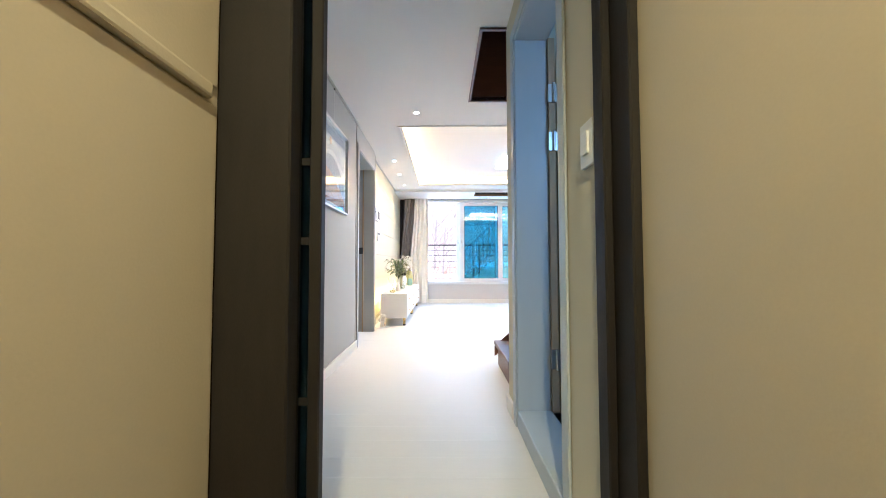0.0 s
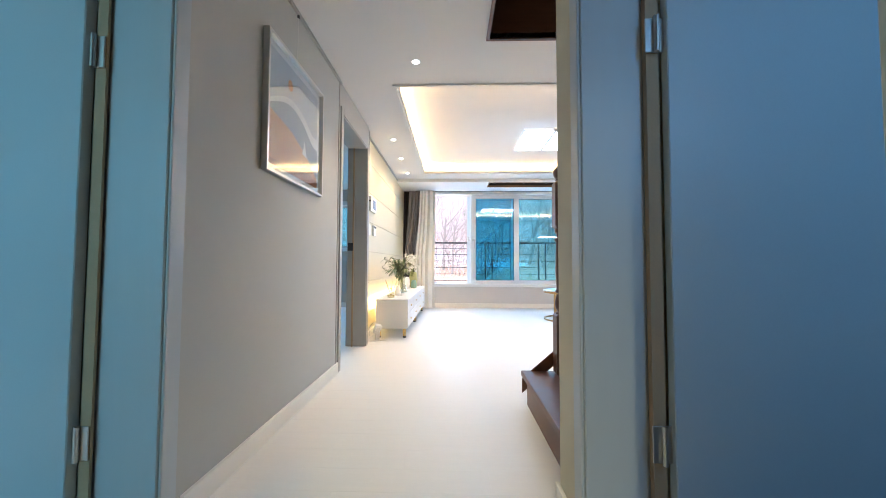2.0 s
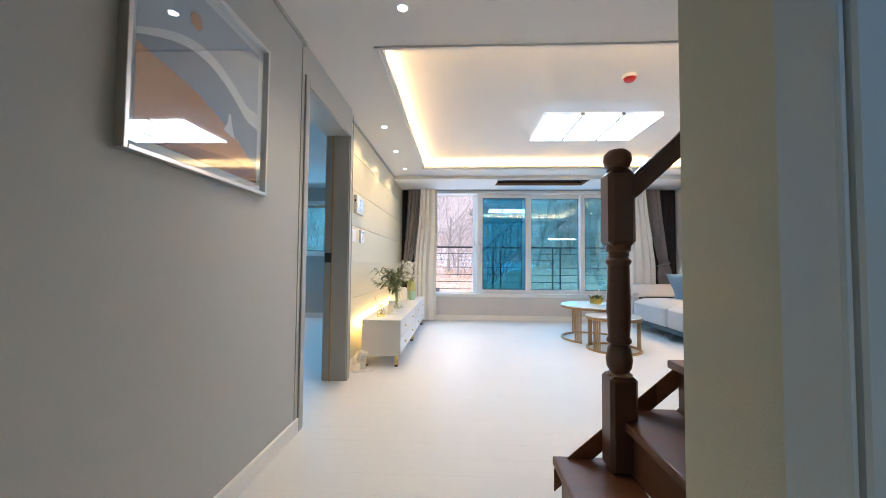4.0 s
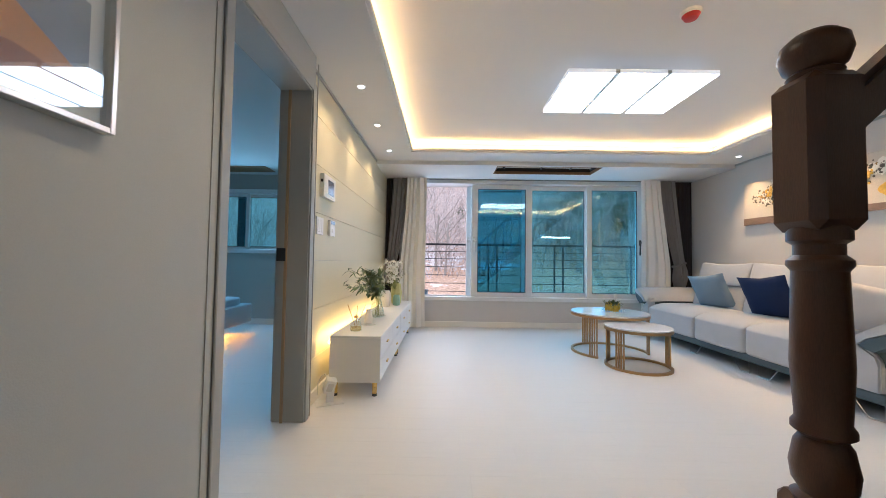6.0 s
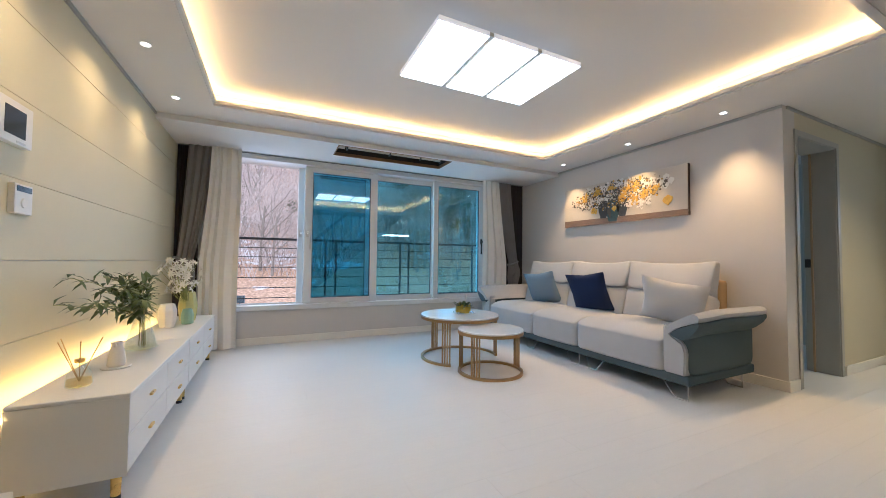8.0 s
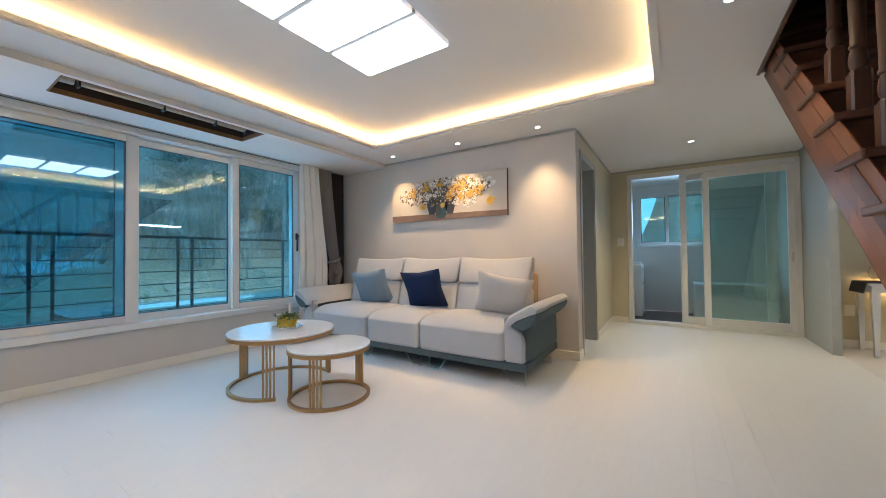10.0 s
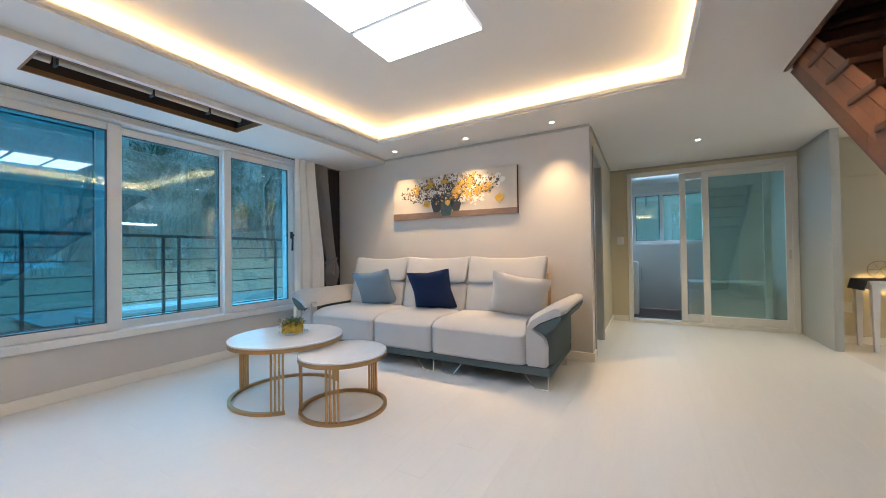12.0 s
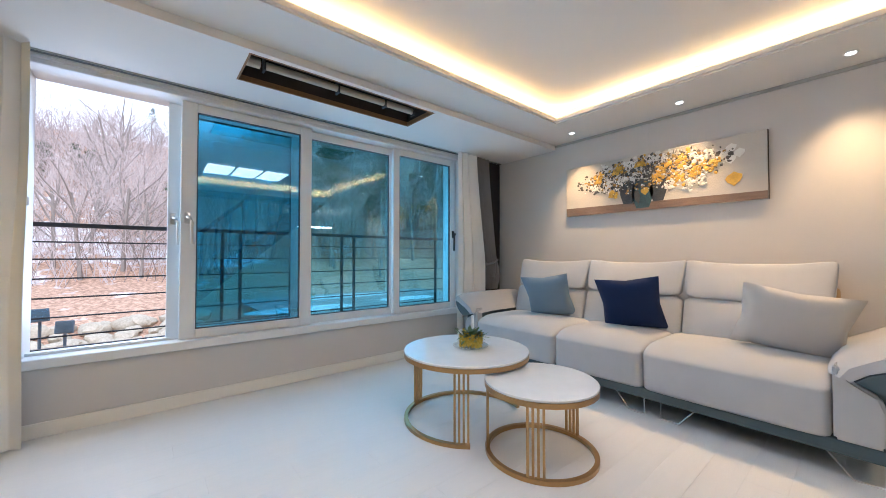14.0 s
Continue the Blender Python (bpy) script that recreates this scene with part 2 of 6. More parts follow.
M["utility_floor"] = mat("dark_utility_floor", (0.055, 0.04, 0.035, 1), 0.4, var=0.2, scale=8)
M["bath_floor"] = mat("dark_bathroom_tile", (0.06, 0.06, 0.062, 1), 0.4, var=0.15)
M["plywood"] = mat("raw_plywood_edge", (0.24, 0.125, 0.05, 1), 0.7, var=0.25, scale=9, stretch=(1, 8, 8))
# near-black colour that holds the slot's shade
M["void"] = mat("cavity_shade", (0.035, 0.025, 0.018, 1), 0.9, var=0.3, scale=9)
M["shade_tube"] = mat("ivory_roller_tube", (0.52, 0.46, 0.36, 1), 0.6, var=0.08)
M["lamp"] = glow("lamp_diffuser", (1.0, 0.985, 0.965), 7.4)
M["lamp_edge"] = glow("lamp_edge_diffuser", (0.90, 0.95, 1.0), 0.32)
M["led"] = glow("warm_led_strip", WARM, 26.0)
M["led_low"] = glow("warm_led_strip_low", (1.0, 0.60, 0.18), 45.0)
M["led_bed"] = glow("orange_led_strip", (1.0, 0.40, 0.07), 50.0)
M["flood"] = mat("blue_grey_lamp_casing", (0.13, 0.18, 0.23, 1), 0.5, var=0.15)
M["pendant"] = glow("pendant_bar", (1.0, 0.93, 0.80), 18.0)
M["brush_dark"] = mat("brown_brush", (0.25, 0.195, 0.165, 1), 0.9, var=0.3, scale=2)
M["down"] = glow("downlight_face", (1.0, 0.93, 0.82), 8.0)
M["bark"] = mat("grey_brown_bark", (0.30, 0.26, 0.23, 1), 0.9, var=0.3, scale=3)
M["twig"] = mat("pinkish_grey_twig", (0.56, 0.475, 0.445, 1), 0.9, var=0.25, scale=2)
M["needle"] = mat("pine_needle", (0.075, 0.13, 0.055, 1), 0.75, var=0.45, scale=1.2)
M["rock"] = mat("pale_boulder", (0.46, 0.40, 0.31, 1), 0.9, var=0.3, scale=3, bump=0.5, grain=20)
M["deck"] = mat("weathered_deck_board", (0.34, 0.33, 0.31, 1), 0.8, var=0.25, scale=3, stretch=(1, 8, 1), island=0.4)
M["snow"] = mat("old_snow", (0.76, 0.77, 0.79, 1), 0.8, var=0.06, scale=3)
M["pink"] = mat("faded_red_shed", (0.50, 0.22, 0.19, 1), 0.8, var=0.15)
M["brick_out"] = mat("outside_render", (0.42, 0.40, 0.37, 1), 0.9, var=0.1)


def ground_material():
    m = bpy.data.materials.new("leaf_litter_and_snow")
    m.use_nodes = True
    n, l = m.node_tree.nodes, m.node_tree.links
    p = n["Principled BSDF"]
    p.inputs["Roughness"].default_value = 0.95
    co = n.new("ShaderNodeTexCoord")
    a, b, c = (n.new("ShaderNodeTexNoise") for _ in range(3))
    for x, sc, de in ((a, 0.22, 8), (b, 1.6, 8), (c, 9.0, 6)):
        x.inputs["Scale"].default_value, x.inputs["Detail"].default_value = sc, de
        l.new(co.outputs["Object"], x.inputs["Vector"])
    litter = n.new("ShaderNodeValToRGB")
    e = litter.color_ramp.elements
    e[0].position, e[0].color = 0.3, (0.28, 0.16, 0.10, 1)
    e[1].position, e[1].color = 0.7, (0.72, 0.47, 0.33, 1)
    l.new(c.outputs["Fac"], litter.inputs["Fac"])
    add = n.new("ShaderNodeMath")
    add.operation = "ADD"
    l.new(a.outputs["Fac"], add.inputs[0])
    l.new(b.outputs["Fac"], add.inputs[1])
    snow = n.new("ShaderNodeValToRGB")
    snow.color_ramp.elements[0].position, snow.color_ramp.elements[1].position = 0.49, 0.55
    half = n.new("ShaderNodeMath")
    half.operation = "MULTIPLY"
    half.inputs[1].default_value = 0.5
    l.new(add.outputs[0], half.inputs[0])
    xyz = n.new("ShaderNodeSeparateXYZ")
    l.new(co.outputs["Object"], xyz.inputs[0])
    bank = n.new("ShaderNodeMapRange")      # bare soil on the cut bank, snow above it
    bank.inputs["From Min"].default_value, bank.inputs["From Max"].default_value = 21.5, 25.5
    bank.inputs["To Min"].default_value, bank.inputs["To Max"].default_value = -0.08, -0.005
    l.new(xyz.outputs["Y"], bank.inputs["Value"])
    amount = n.new("ShaderNodeMath")
    amount.operation = "ADD"
    l.new(half.outputs[0], amount.inputs[0])
    l.new(bank.outputs[0], amount.inputs[1])
    upper = n.new("ShaderNodeMapRange")     # the tree-covered upper slope holds little snow
    upper.inputs["From Min"].default_value, upper.inputs["From Max"].default_value = 34.0, 46.0
    upper.inputs["To Min"].default_value, upper.inputs["To Max"].default_value = 0.0, -0.03
    l.new(xyz.outputs["Y"], upper.inputs["Value"])
    sunny = n.new("ShaderNodeMapRange")     # and the sunnier eastern side even less
    sunny.inputs["From Min"].default_value, sunny.inputs["From Max"].default_value = 3.0, 11.0
    sunny.inputs["To Min"].default_value, sunny.inputs["To Max"].default_value = 0.0, -0.10
    l.new(xyz.outputs["X"], sunny.inputs["Value"])
    both = n.new("ShaderNodeMath")
    both.operation = "ADD"
    l.new(upper.outputs[0], both.inputs[0])
    l.new(sunny.outputs[0], both.inputs[1])
    total = n.new("ShaderNodeMath")
    total.operation = "ADD"
    l.new(amount.outputs[0], total.inputs[0])
    l.new(both.outputs[0], total.inputs[1])
    l.new(total.outputs[0], snow.inputs["Fac"])
    mix = n.new("ShaderNodeMixRGB")
    l.new(snow.outputs["Color"], mix.inputs["Fac"])
    l.new(litter.outputs["Color"], mix.inputs["Color1"])
    mix.inputs["Color2"].default_value = (0.78, 0.76, 0.78, 1)
    l.new(mix.outputs[0], p.inputs["Base Color"])
    bu = n.new("ShaderNodeBump")
    bu.inputs["Strength"].default_value, bu.inputs["Distance"].default_value = 0.6, 0.15
    l.new(c.outputs["Fac"], bu.inputs["Height"])
    l.new(bu.outputs[0], p.inputs["Normal"])
    return m


M["ground"] = ground_material()

# ---- mesh tools ----


def box(bm, x0, x1, y0, y1, z0, z1, m=None, bevel=0.0, seg=2):
    vs = [bm.verts.new((x, y, z)) for x in (x0, x1) for y in (y0, y1) for z in (z0, z1)]
    if m is not None:
        for v in vs:
            v.co = m @ v.co
    fs = [bm.faces.new([vs[i] for i in q]) for q in ((0, 1, 3, 2), (4, 6, 7, 5), (0, 4, 5, 1), (2, 3, 7, 6), (0, 2, 6, 4), (1, 5, 7, 3))]
    if bevel:
        es = list({e for f in fs for e in f.edges})
        bmesh.ops.bevel(bm, geom=es, offset=bevel, segments=seg, profile=0.6, affect="EDGES")
    return bm


def lathe(bm, profile, at=(0, 0, 0), n=24, m=None):
    """Turn (radius, height) pairs round the z axis."""
    rings = []
    for r, z in profile:
        ring = []
        for k in range(n):
            a = 2 * math.pi * k / n
            v = Vector((r * math.cos(a), r * math.sin(a), z))
            v = (m @ v if m is not None else v) + Vector(at)
            ring.append(bm.verts.new(v))
        rings.append(ring)
    for a, b in zip(rings, rings[1:]):
        for k in range(n):
            bm.faces.new((a[k], a[(k + 1) % n], b[(k + 1) % n], b[k]))
    bm.faces.new(rings[0][::-1])
    bm.faces.new(rings[-1])
    return bm


def tube(bm, pts, radius, n=8, closed=False, taper=1.0, flat=None):
    """A round rod along points; flat=(a, b) gives a rectangular bar of half sizes a, b (b upright)."""
    pts = [Vector(p) for p in pts]
    rings = []
    k = len(pts)
    for i, p in enumerate(pts):
        a = pts[(i - 1) % k] if closed or i else p
        b = pts[(i + 1) % k] if closed or i < k - 1 else p
        d = (b - a).normalized()
        up = Vector((0, 0, 1)) if abs(d.z) < 0.95 else Vector((0, 1, 0))
        s = d.cross(up).normalized()
        u = s.cross(d).normalized()
        r = radius * (1 + (taper - 1) * i / max(1, k - 1))
        if flat:
            ring = [bm.verts.new(p + s * x * flat[0] + u * y * flat[1]) for x, y in ((-1, -1), (1, -1), (1, 1), (-1, 1))]
        else:
            ring = [bm.verts.new(p + (s * math.cos(2 * math.pi * j / n) + u * math.sin(2 * math.pi * j / n)) * r) for j in range(n)]
        rings.append(ring)
    m = len(rings[0])
    for i in range(k if closed else k - 1):
        a, b = rings[i], rings[(i + 1) % k]
        for j in range(m):
            bm.faces.new((a[j], a[(j + 1) % m], b[(j + 1) % m], b[j]))
    if not closed:
        bm.faces.new(rings[0][::-1])
        bm.faces.new(rings[-1])
    return bm


def prism(bm, outline, axis, a, b):
    """Extrude a flat outline along an axis, from a to b. The outline is in the other two axes, in order."""
    def at(p, w):
        q = list(p)
        q.insert("xyz".index(axis), w)
        return q
    lo = [bm.verts.new(at(p, a)) for p in outline]
    hi = [bm.verts.new(at(p, b)) for p in outline]
    k = len(outline)
    bm.faces.new(lo)
    bm.faces.new(hi[::-1])
    for i in range(k):
        bm.faces.new((lo[i], hi[i], hi[(i + 1) % k], lo[(i + 1) % k]))
    return bm


def mesh_of(name, bm, material, smooth=False):
    bmesh.ops.recalc_face_normals(bm, faces=bm.faces)
    me = bpy.data.meshes.new(name)
    bm.to_mesh(me)
    bm.free()
    me.materials.append(material)
    if smooth:
        for p in me.polygons:
            p.use_smooth = True
        me.set_sharp_from_angle(angle=radians(smooth if smooth > 1 else 40))
    return me


def part(name, bm, material, parent=None, label="", smooth=False):
    ob = new(name, mesh_of(name, bm, material, smooth))
    if parent is not None:
        ob.parent = parent
    if label:
        ob["label"] = label
    return ob


def thing(name, label, category, group="", at=(0, 0, 0), turn=0.0):
    ob = new(name)
    ob.empty_display_size = 0.1
    ob.matrix_world = pose(*at, 0, 0, turn)
    return tagged(ob, label, category, group)


def slab(name, boxes, material, label="", category="", bevel=0.0):
    bm = bmesh.new()
    for b in boxes:
        box(bm, *b, bevel=bevel)
    return tagged(part(name, bm, material), label, category, kind="structure")


def B(*a, **k):
    return box(bmesh.new(), *a, **k)

# ---- structure ----
TOP = 2.62
CEIL = 2.30

floor = slab("floor", [(-4.5, 6.33, 0.82, 8.2, -0.2, -0.004), (2.2, 6.3, -0.8, 0.82, -0.2, -0.004)], M["joint"],
             "pale ash plank floor with fine joints", "floor")
slab("floor_entrance", [(-0.9, 0.9, -1.5, 0.82, -0.2, -0.006)], M["bath_floor"], "dark tiled entrance floor", "floor")
slab("floor_bathroom", [(0.785, 2.2, 0.0, 2.15, -0.003, 0.012)], M["bath_floor"], "dark grey bathroom floor", "floor")
slab("floor_utility", [(6.40, 8.0, 2.2, 4.6, -0.2, -0.02)], M["utility_floor"], "dark brown utility room floor", "floor")
slab("floor_study", [(-4.5, -0.66, -0.85, 0.82, -0.2, -0.004)], M["joint"], "pale study floor", "floor")

slab("wall_west_hall", [(-0.85, -0.66, 0.90, 1.17, 0, TOP), (-0.85, -0.66, 1.17, 2.075, 2.12, TOP), (-0.85, -0.66, 2.075, 3.745, 0, TOP),
                        (-0.85, -0.66, 3.745, 4.69, 2.115, TOP)], M["wall_hall"], "light grey papered hall wall with a framed print", "wall")
tv_wall = slab("wall_west_living", [(-0.85, -0.735, 4.69, 7.9, 0, TOP)], M["joint"], "cream panelled wall behind the low cabinet", "wall")
slab("wall_north", [(-0.85, -0.20, 7.90, 8.18, 0, TOP), (-0.20, 3.28, 7.90, 8.18, 0, 0.40), (-0.20, 3.28, 7.90, 8.18, 2.21, TOP),
                    (3.28, 4.14, 7.90, 8.18, 0, TOP)], M["wall"], "grey papered wall under the wide window", "wall")
slab("wall_east_living", [(3.94, 4.14, 4.53, 7.9, 0, TOP)], M["wall"], "warm grey papered wall behind the sofa", "wall")
slab("wall_return", [(4.14, 4.935, 4.53, 4.75, 2.12, TOP), (4.935, 6.33, 4.53, 4.75, 0, TOP)], M["wall_cream"], "warm cream-grey wall with a doorway", "wall")
slab("wall_kitchen_east", [(6.33, 6.53, 2.33, 2.396, 0, TOP), (6.33, 6.53, 2.396, 4.30, 2.225, TOP), (6.33, 6.53, 4.30, 4.75, 0, TOP)],
     M["wall_cream"], "warm cream-grey wall round the utility room door", "wall")
slab("wall_fin", [(5.42, 6.33, 2.325, 2.395, 0, TOP)], M["fin"], "narrow grey partition beside the utility door", "wall")
slab("wall_nook", [(5.95, 6.15, -0.8, 2.325, 0, 1.86), (5.93, 6.15, -0.8, 2.325, 1.86, TOP)], M["wall_cream"], "cream wall behind the console table", "wall")
slab("wall_kitchen_south", [(2.2, 5.95, -0.8, -0.6, 0, TOP)], M["wall_cream"], "plain cream kitchen wall", "wall")
slab("wall_stair_side", [(0.615, 2.30, 2.17, 2.25, 0, TOP), (2.20, 2.30, -0.6, 2.17, 0, TOP)], M["wall_cream"], "cream wall beside the stairs", "wall")
slab("wall_east_hall", [(0.615, 0.785, 0.99, 1.25, 0, TOP), (0.615, 0.785, 1.25, 2.03, 2.12, TOP), (0.615, 0.785, 2.03, 2.17, 0, TOP)],
     M["wall_cream"], "cream hall wall with the bathroom doorway", "wall")
slab("wall_entrance_east", [(0.645, 0.785, -1.5, 0.99, 0, TOP)], M["entry"], "beige entrance wall", "wall")
slab("wall_entrance_south", [(-0.9, 0.785, -1.7, -1.5, 0, TOP)], M["entry"], "beige entrance end wall", "wall")
slab("wall_bathroom_south", [(0.785, 1.15, 0.0, 0.12, 0, TOP), (1.85, 2.2, 0.0, 0.12, 0, TOP), (1.15, 1.85, 0.0, 0.12, 0, 1.45), (1.15, 1.85, 0.0, 0.12, 2.05, TOP)],
     M["wall"], "plain unseen bathroom wall with an added window opening", "wall")
slab("wall_study", [(-4.5, -0.66, -1.0, -0.85, 0, 0.95), (-4.5, -0.66, -1.0, -0.85, 2.05, TOP), (-4.5, -2.9, -1.0, -0.85, 0.95, 2.05),
                    (-1.5, -0.66, -1.0, -0.85, 0.95, 2.05), (-4.5, -4.35, -0.85, 2.15, 0, TOP), (-4.5, -0.85, 2.15, 2.3, 0, TOP),
                    (-0.85, -0.66, -0.85, 0.90, 0, TOP)], M["wall_hall"], "plain light study walls", "wall")
slab("wall_bedroom", [(-4.5, -4.3, 2.3, 7.9, 0, TOP), (-4.5, -0.85, 7.9, 8.1, 0, 1.08), (-4.5, -0.85, 7.9, 8.1, 2.06, TOP),
                      (-4.5, -4.25, 7.9, 8.1, 1.08, 2.06), (-1.15, -0.85, 7.9, 8.1, 1.08, 2.06)], M["wall_hall"], "plain light bedroom walls", "wall")
slab("wall_utility", [(7.85, 8.0, 2.2, 4.75, 0, 1.15), (7.85, 8.0, 2.2, 4.75, 2.17, TOP), (7.85, 8.0, 2.2, 3.07, 1.15, 2.17), (7.85, 8.0, 4.32, 4.75, 1.15, 2.17),
                      (6.53, 7.85, 4.6, 4.75, 0, TOP), (6.53, 7.85, 2.2, 2.33, 0, TOP)], M["ceiling"], "pale utility room walls", "wall")
slab("wall_far_room", [(6.33, 6.53, 4.75, 8.0, 0, TOP), (4.14, 4.2, 7.8, 8.0, 0, TOP), (4.14, 6.33, 7.8, 8.0, 0, 0.9), (4.14, 6.33, 7.8, 8.0, 2.1, TOP),
                       (5.3, 6.33, 7.8, 8.0, 0.9, 2.1)], M["wall_hall"], "plain walls of the room beyond the doorway", "wall")

# cream boards of the panelled wall, with open joints between them
board_z = [0.085, 0.305, 0.645, 0.985, 1.325, 1.665, 2.005, 2.30]
for z0, z1 in zip(board_z, board_z[1:]):
    part("wall_panel", B(-0.735, -0.72, 4.70, 7.88, z0 + 0.0012, z1 - 0.0012, bevel=0.0012, seg=1), M["panel"], tv_wall)

# ceilings
cx0, cx1, cy0, cy1 = -0.21, 3.30, 3.83, 6.605
sx0, sx1, sy0, sy1 = 0.47, 3.55, 2.25, 3.20
L = 0.03
slab("ceiling", [
    (-0.85, 0.785, 0.80, sy0, CEIL, CEIL + L), (2.2, 6.33, -0.8, sy0, CEIL, CEIL + L), (-0.85, sx0, sy0, sy1, CEIL, CEIL + L),
    (sx1, 6.33, sy0, sy1, CEIL, CEIL + L), (-0.85, 6.33, sy1, cy0, CEIL, CEIL + L), (-0.85, cx0, cy0, cy1, CEIL, CEIL + L),
    (cx1, 4.14, cy0, cy1, CEIL, CEIL + L), (4.14, 6.33, cy0, 4.53, CEIL, CEIL + L), (-0.85, 4.14, cy1, 7.03, CEIL, CEIL + L),
    (cx0 - 0.16, cx1 + 0.16, cy0 - 0.16, cy1 + 0.16, 2.43, 2.46),
    (cx0 - 0.16, cx0 - 0.14, cy0 - 0.16, cy1 + 0.16, CEIL + L, 2.43), (cx1 + 0.14, cx1 + 0.16, cy0 - 0.16, cy1 + 0.16, CEIL + L, 2.43),
    (cx0 - 0.14, cx1 + 0.14, cy0 - 0.16, cy0 - 0.14, CEIL + L, 2.43), (cx0 - 0.14, cx1 + 0.14, cy1 + 0.14, cy1 + 0.16, CEIL + L, 2.43),
], M["ceiling"], "white ceiling with a warm-lit recessed tray", "ceiling")
hx0, hx1, hy0, hy1 = 0.86, 2.24, 7.07, 7.47
slab("ceiling_window_soffit", [
    (-0.85, 3.94, 7.03, hy0, 2.25, CEIL), (-0.85, hx0, hy0, hy1, 2.25, CEIL), (hx1, 3.94, hy0, hy1, 2.25, CEIL), (-0.85, 3.94, hy1, 7.90, 2.25, CEIL),
], M["ceiling"], "lower white soffit along the window", "ceiling")
slab("ceiling_side_rooms", [(-4.5, -0.85, -1.0, 8.1, CEIL, CEIL + L), (-0.9, 0.785, -1.7, 0.80, CEIL, CEIL + L), (0.785, 2.2, 0.0, 2.17, CEIL, CEIL + L),
                            (6.33, 8.0, 2.2, 4.75, 2.28, 2.31), (4.14, 6.53, 4.53, 8.0, CEIL, CEIL + L)], M["ceiling"], "plain white ceilings of side rooms", "ceiling")
# unseen slab added over the ceilings to block the sky
slab("roof", [(-4.5, 8.0, -1.7, sy0 - 0.02, TOP, TOP + 0.1), (-4.5, sx0 - 0.02, sy0 - 0.02, sy1 + 0.02, TOP, TOP + 0.1), (4.7, 8.0, sy0 - 0.02, sy1 + 0.02, TOP, TOP + 0.1),
              (-4.5, 8.0, sy1 + 0.02, 8.3, TOP, TOP + 0.1)], M["brick_out"], "unseen slab over the flat, added to keep sky light out", "roof")
# the shaft's unseen lid is added to keep it dark
slab("stairwell", [(sx0 - 0.02, sx0, sy0 - 0.02, sy1 + 0.02, CEIL - 0.012, 4.8), (sx0, sx1, sy0 - 0.02, sy0, CEIL - 0.012, 4.8), (sx0, sx1, sy1, sy1 + 0.02, CEIL - 0.012, 4.8),
                   (sx1, 4.7, sy0 - 0.02, sy0, CEIL + L, 4.8), (sx1, 4.7, sy1, sy1 + 0.02, CEIL + L, 4.8),
                   (4.7, 4.72, sy0, sy1, CEIL + L, 4.8), (sx0, 4.7, sy0, sy1, 4.8, 4.82)], M["wood"], "dark wood lined stairwell above the hall ceiling", "stairwell")
slab("trim_cove", [(cx0 - 0.045, cx0 - 0.02, cy0 - 0.045, cy1 + 0.045, 2.288, 2.2985), (cx1 + 0.02, cx1 + 0.045, cy0 - 0.045, cy1 + 0.045, 2.288, 2.2985),
                   (cx0 - 0.02, cx1 + 0.02, cy0 - 0.045, cy0 - 0.02, 2.288, 2.2985), (cx0 - 0.02, cx1 + 0.02, cy1 + 0.02, cy1 + 0.045, 2.288, 2.2985)],
     M["ceiling"], "thin white bead round the ceiling tray", "trim")
# shadow-gap trims where the walls meet the ceiling
slab("trim_ceiling_edge", [(-0.66, -0.648, 1.0, 3.74, 2.275, 2.2985), (-0.72, -0.708, 4.70, 7.03, 2.275, 2.2985), (3.928, 3.94, 4.53, 7.03, 2.275, 2.2985),
                           (4.0, 6.33, 4.518, 4.53, 2.275, 2.2985), (6.318, 6.33, 2.40, 4.518, 2.275, 2.2985), (5.42, 6.318, 2.395, 2.407, 2.275, 2.2985)],
     M["casing"], "thin grey edge strip under the ceiling", "trim")

# warm strips lying on the lip of the ceiling tray
cove = thing("cove_light_strip", "warm white light strip hidden in the ceiling tray", "light strip", at=(1.5, 5.2, CEIL + L))
for x0, x1, y0, y1 in ((cx0 - 0.09, cx0 - 0.07, cy0 - 0.07, cy1 + 0.07), (cx1 + 0.07, cx1 + 0.09, cy0 - 0.07, cy1 + 0.07),
                       (cx0 - 0.07, cx1 + 0.07, cy0 - 0.09, cy0 - 0.07), (cx0 - 0.07, cx1 + 0.07, cy1 + 0.07, cy1 + 0.09)):
    part("strip", B(x0 - 1.5, x1 - 1.5, y0 - 5.2, y1 - 5.2, 0.001, 0.012), M["led"], cove)

# baseboards
H = 0.085
slab("baseboard", [(-0.66, -0.645, 0.95, 1.10, 0, H), (-0.66, -0.645, 2.145, 3.735, 0, H), (-0.735, -0.705, 4.70, 7.9, 0, H), (-0.70, 3.925, 7.885, 7.90, 0, H),
                   (3.925, 3.94, 4.53, 7.9, 0, H), (3.925, 4.10, 4.515, 4.53, 0, H), (4.99, 6.33, 4.515, 4.53, 0, H), (6.315, 6.33, 4.31, 4.515, 0, H),
                   (5.935, 5.95, -0.6, 2.325, 0, H), (0.60, 0.615, 2.09, 2.25, 0, H), (0.60, 2.3, 2.25, 2.265, 0, H), (0.60, 0.615, 1.035, 1.18, 0, H),
                   (-0.865, -0.85, 4.7, 7.9, 0, H), (-4.3, -0.85, 7.885, 7.9, 0, H)], M["base"], "cream white baseboards", "baseboard", bevel=0.004)


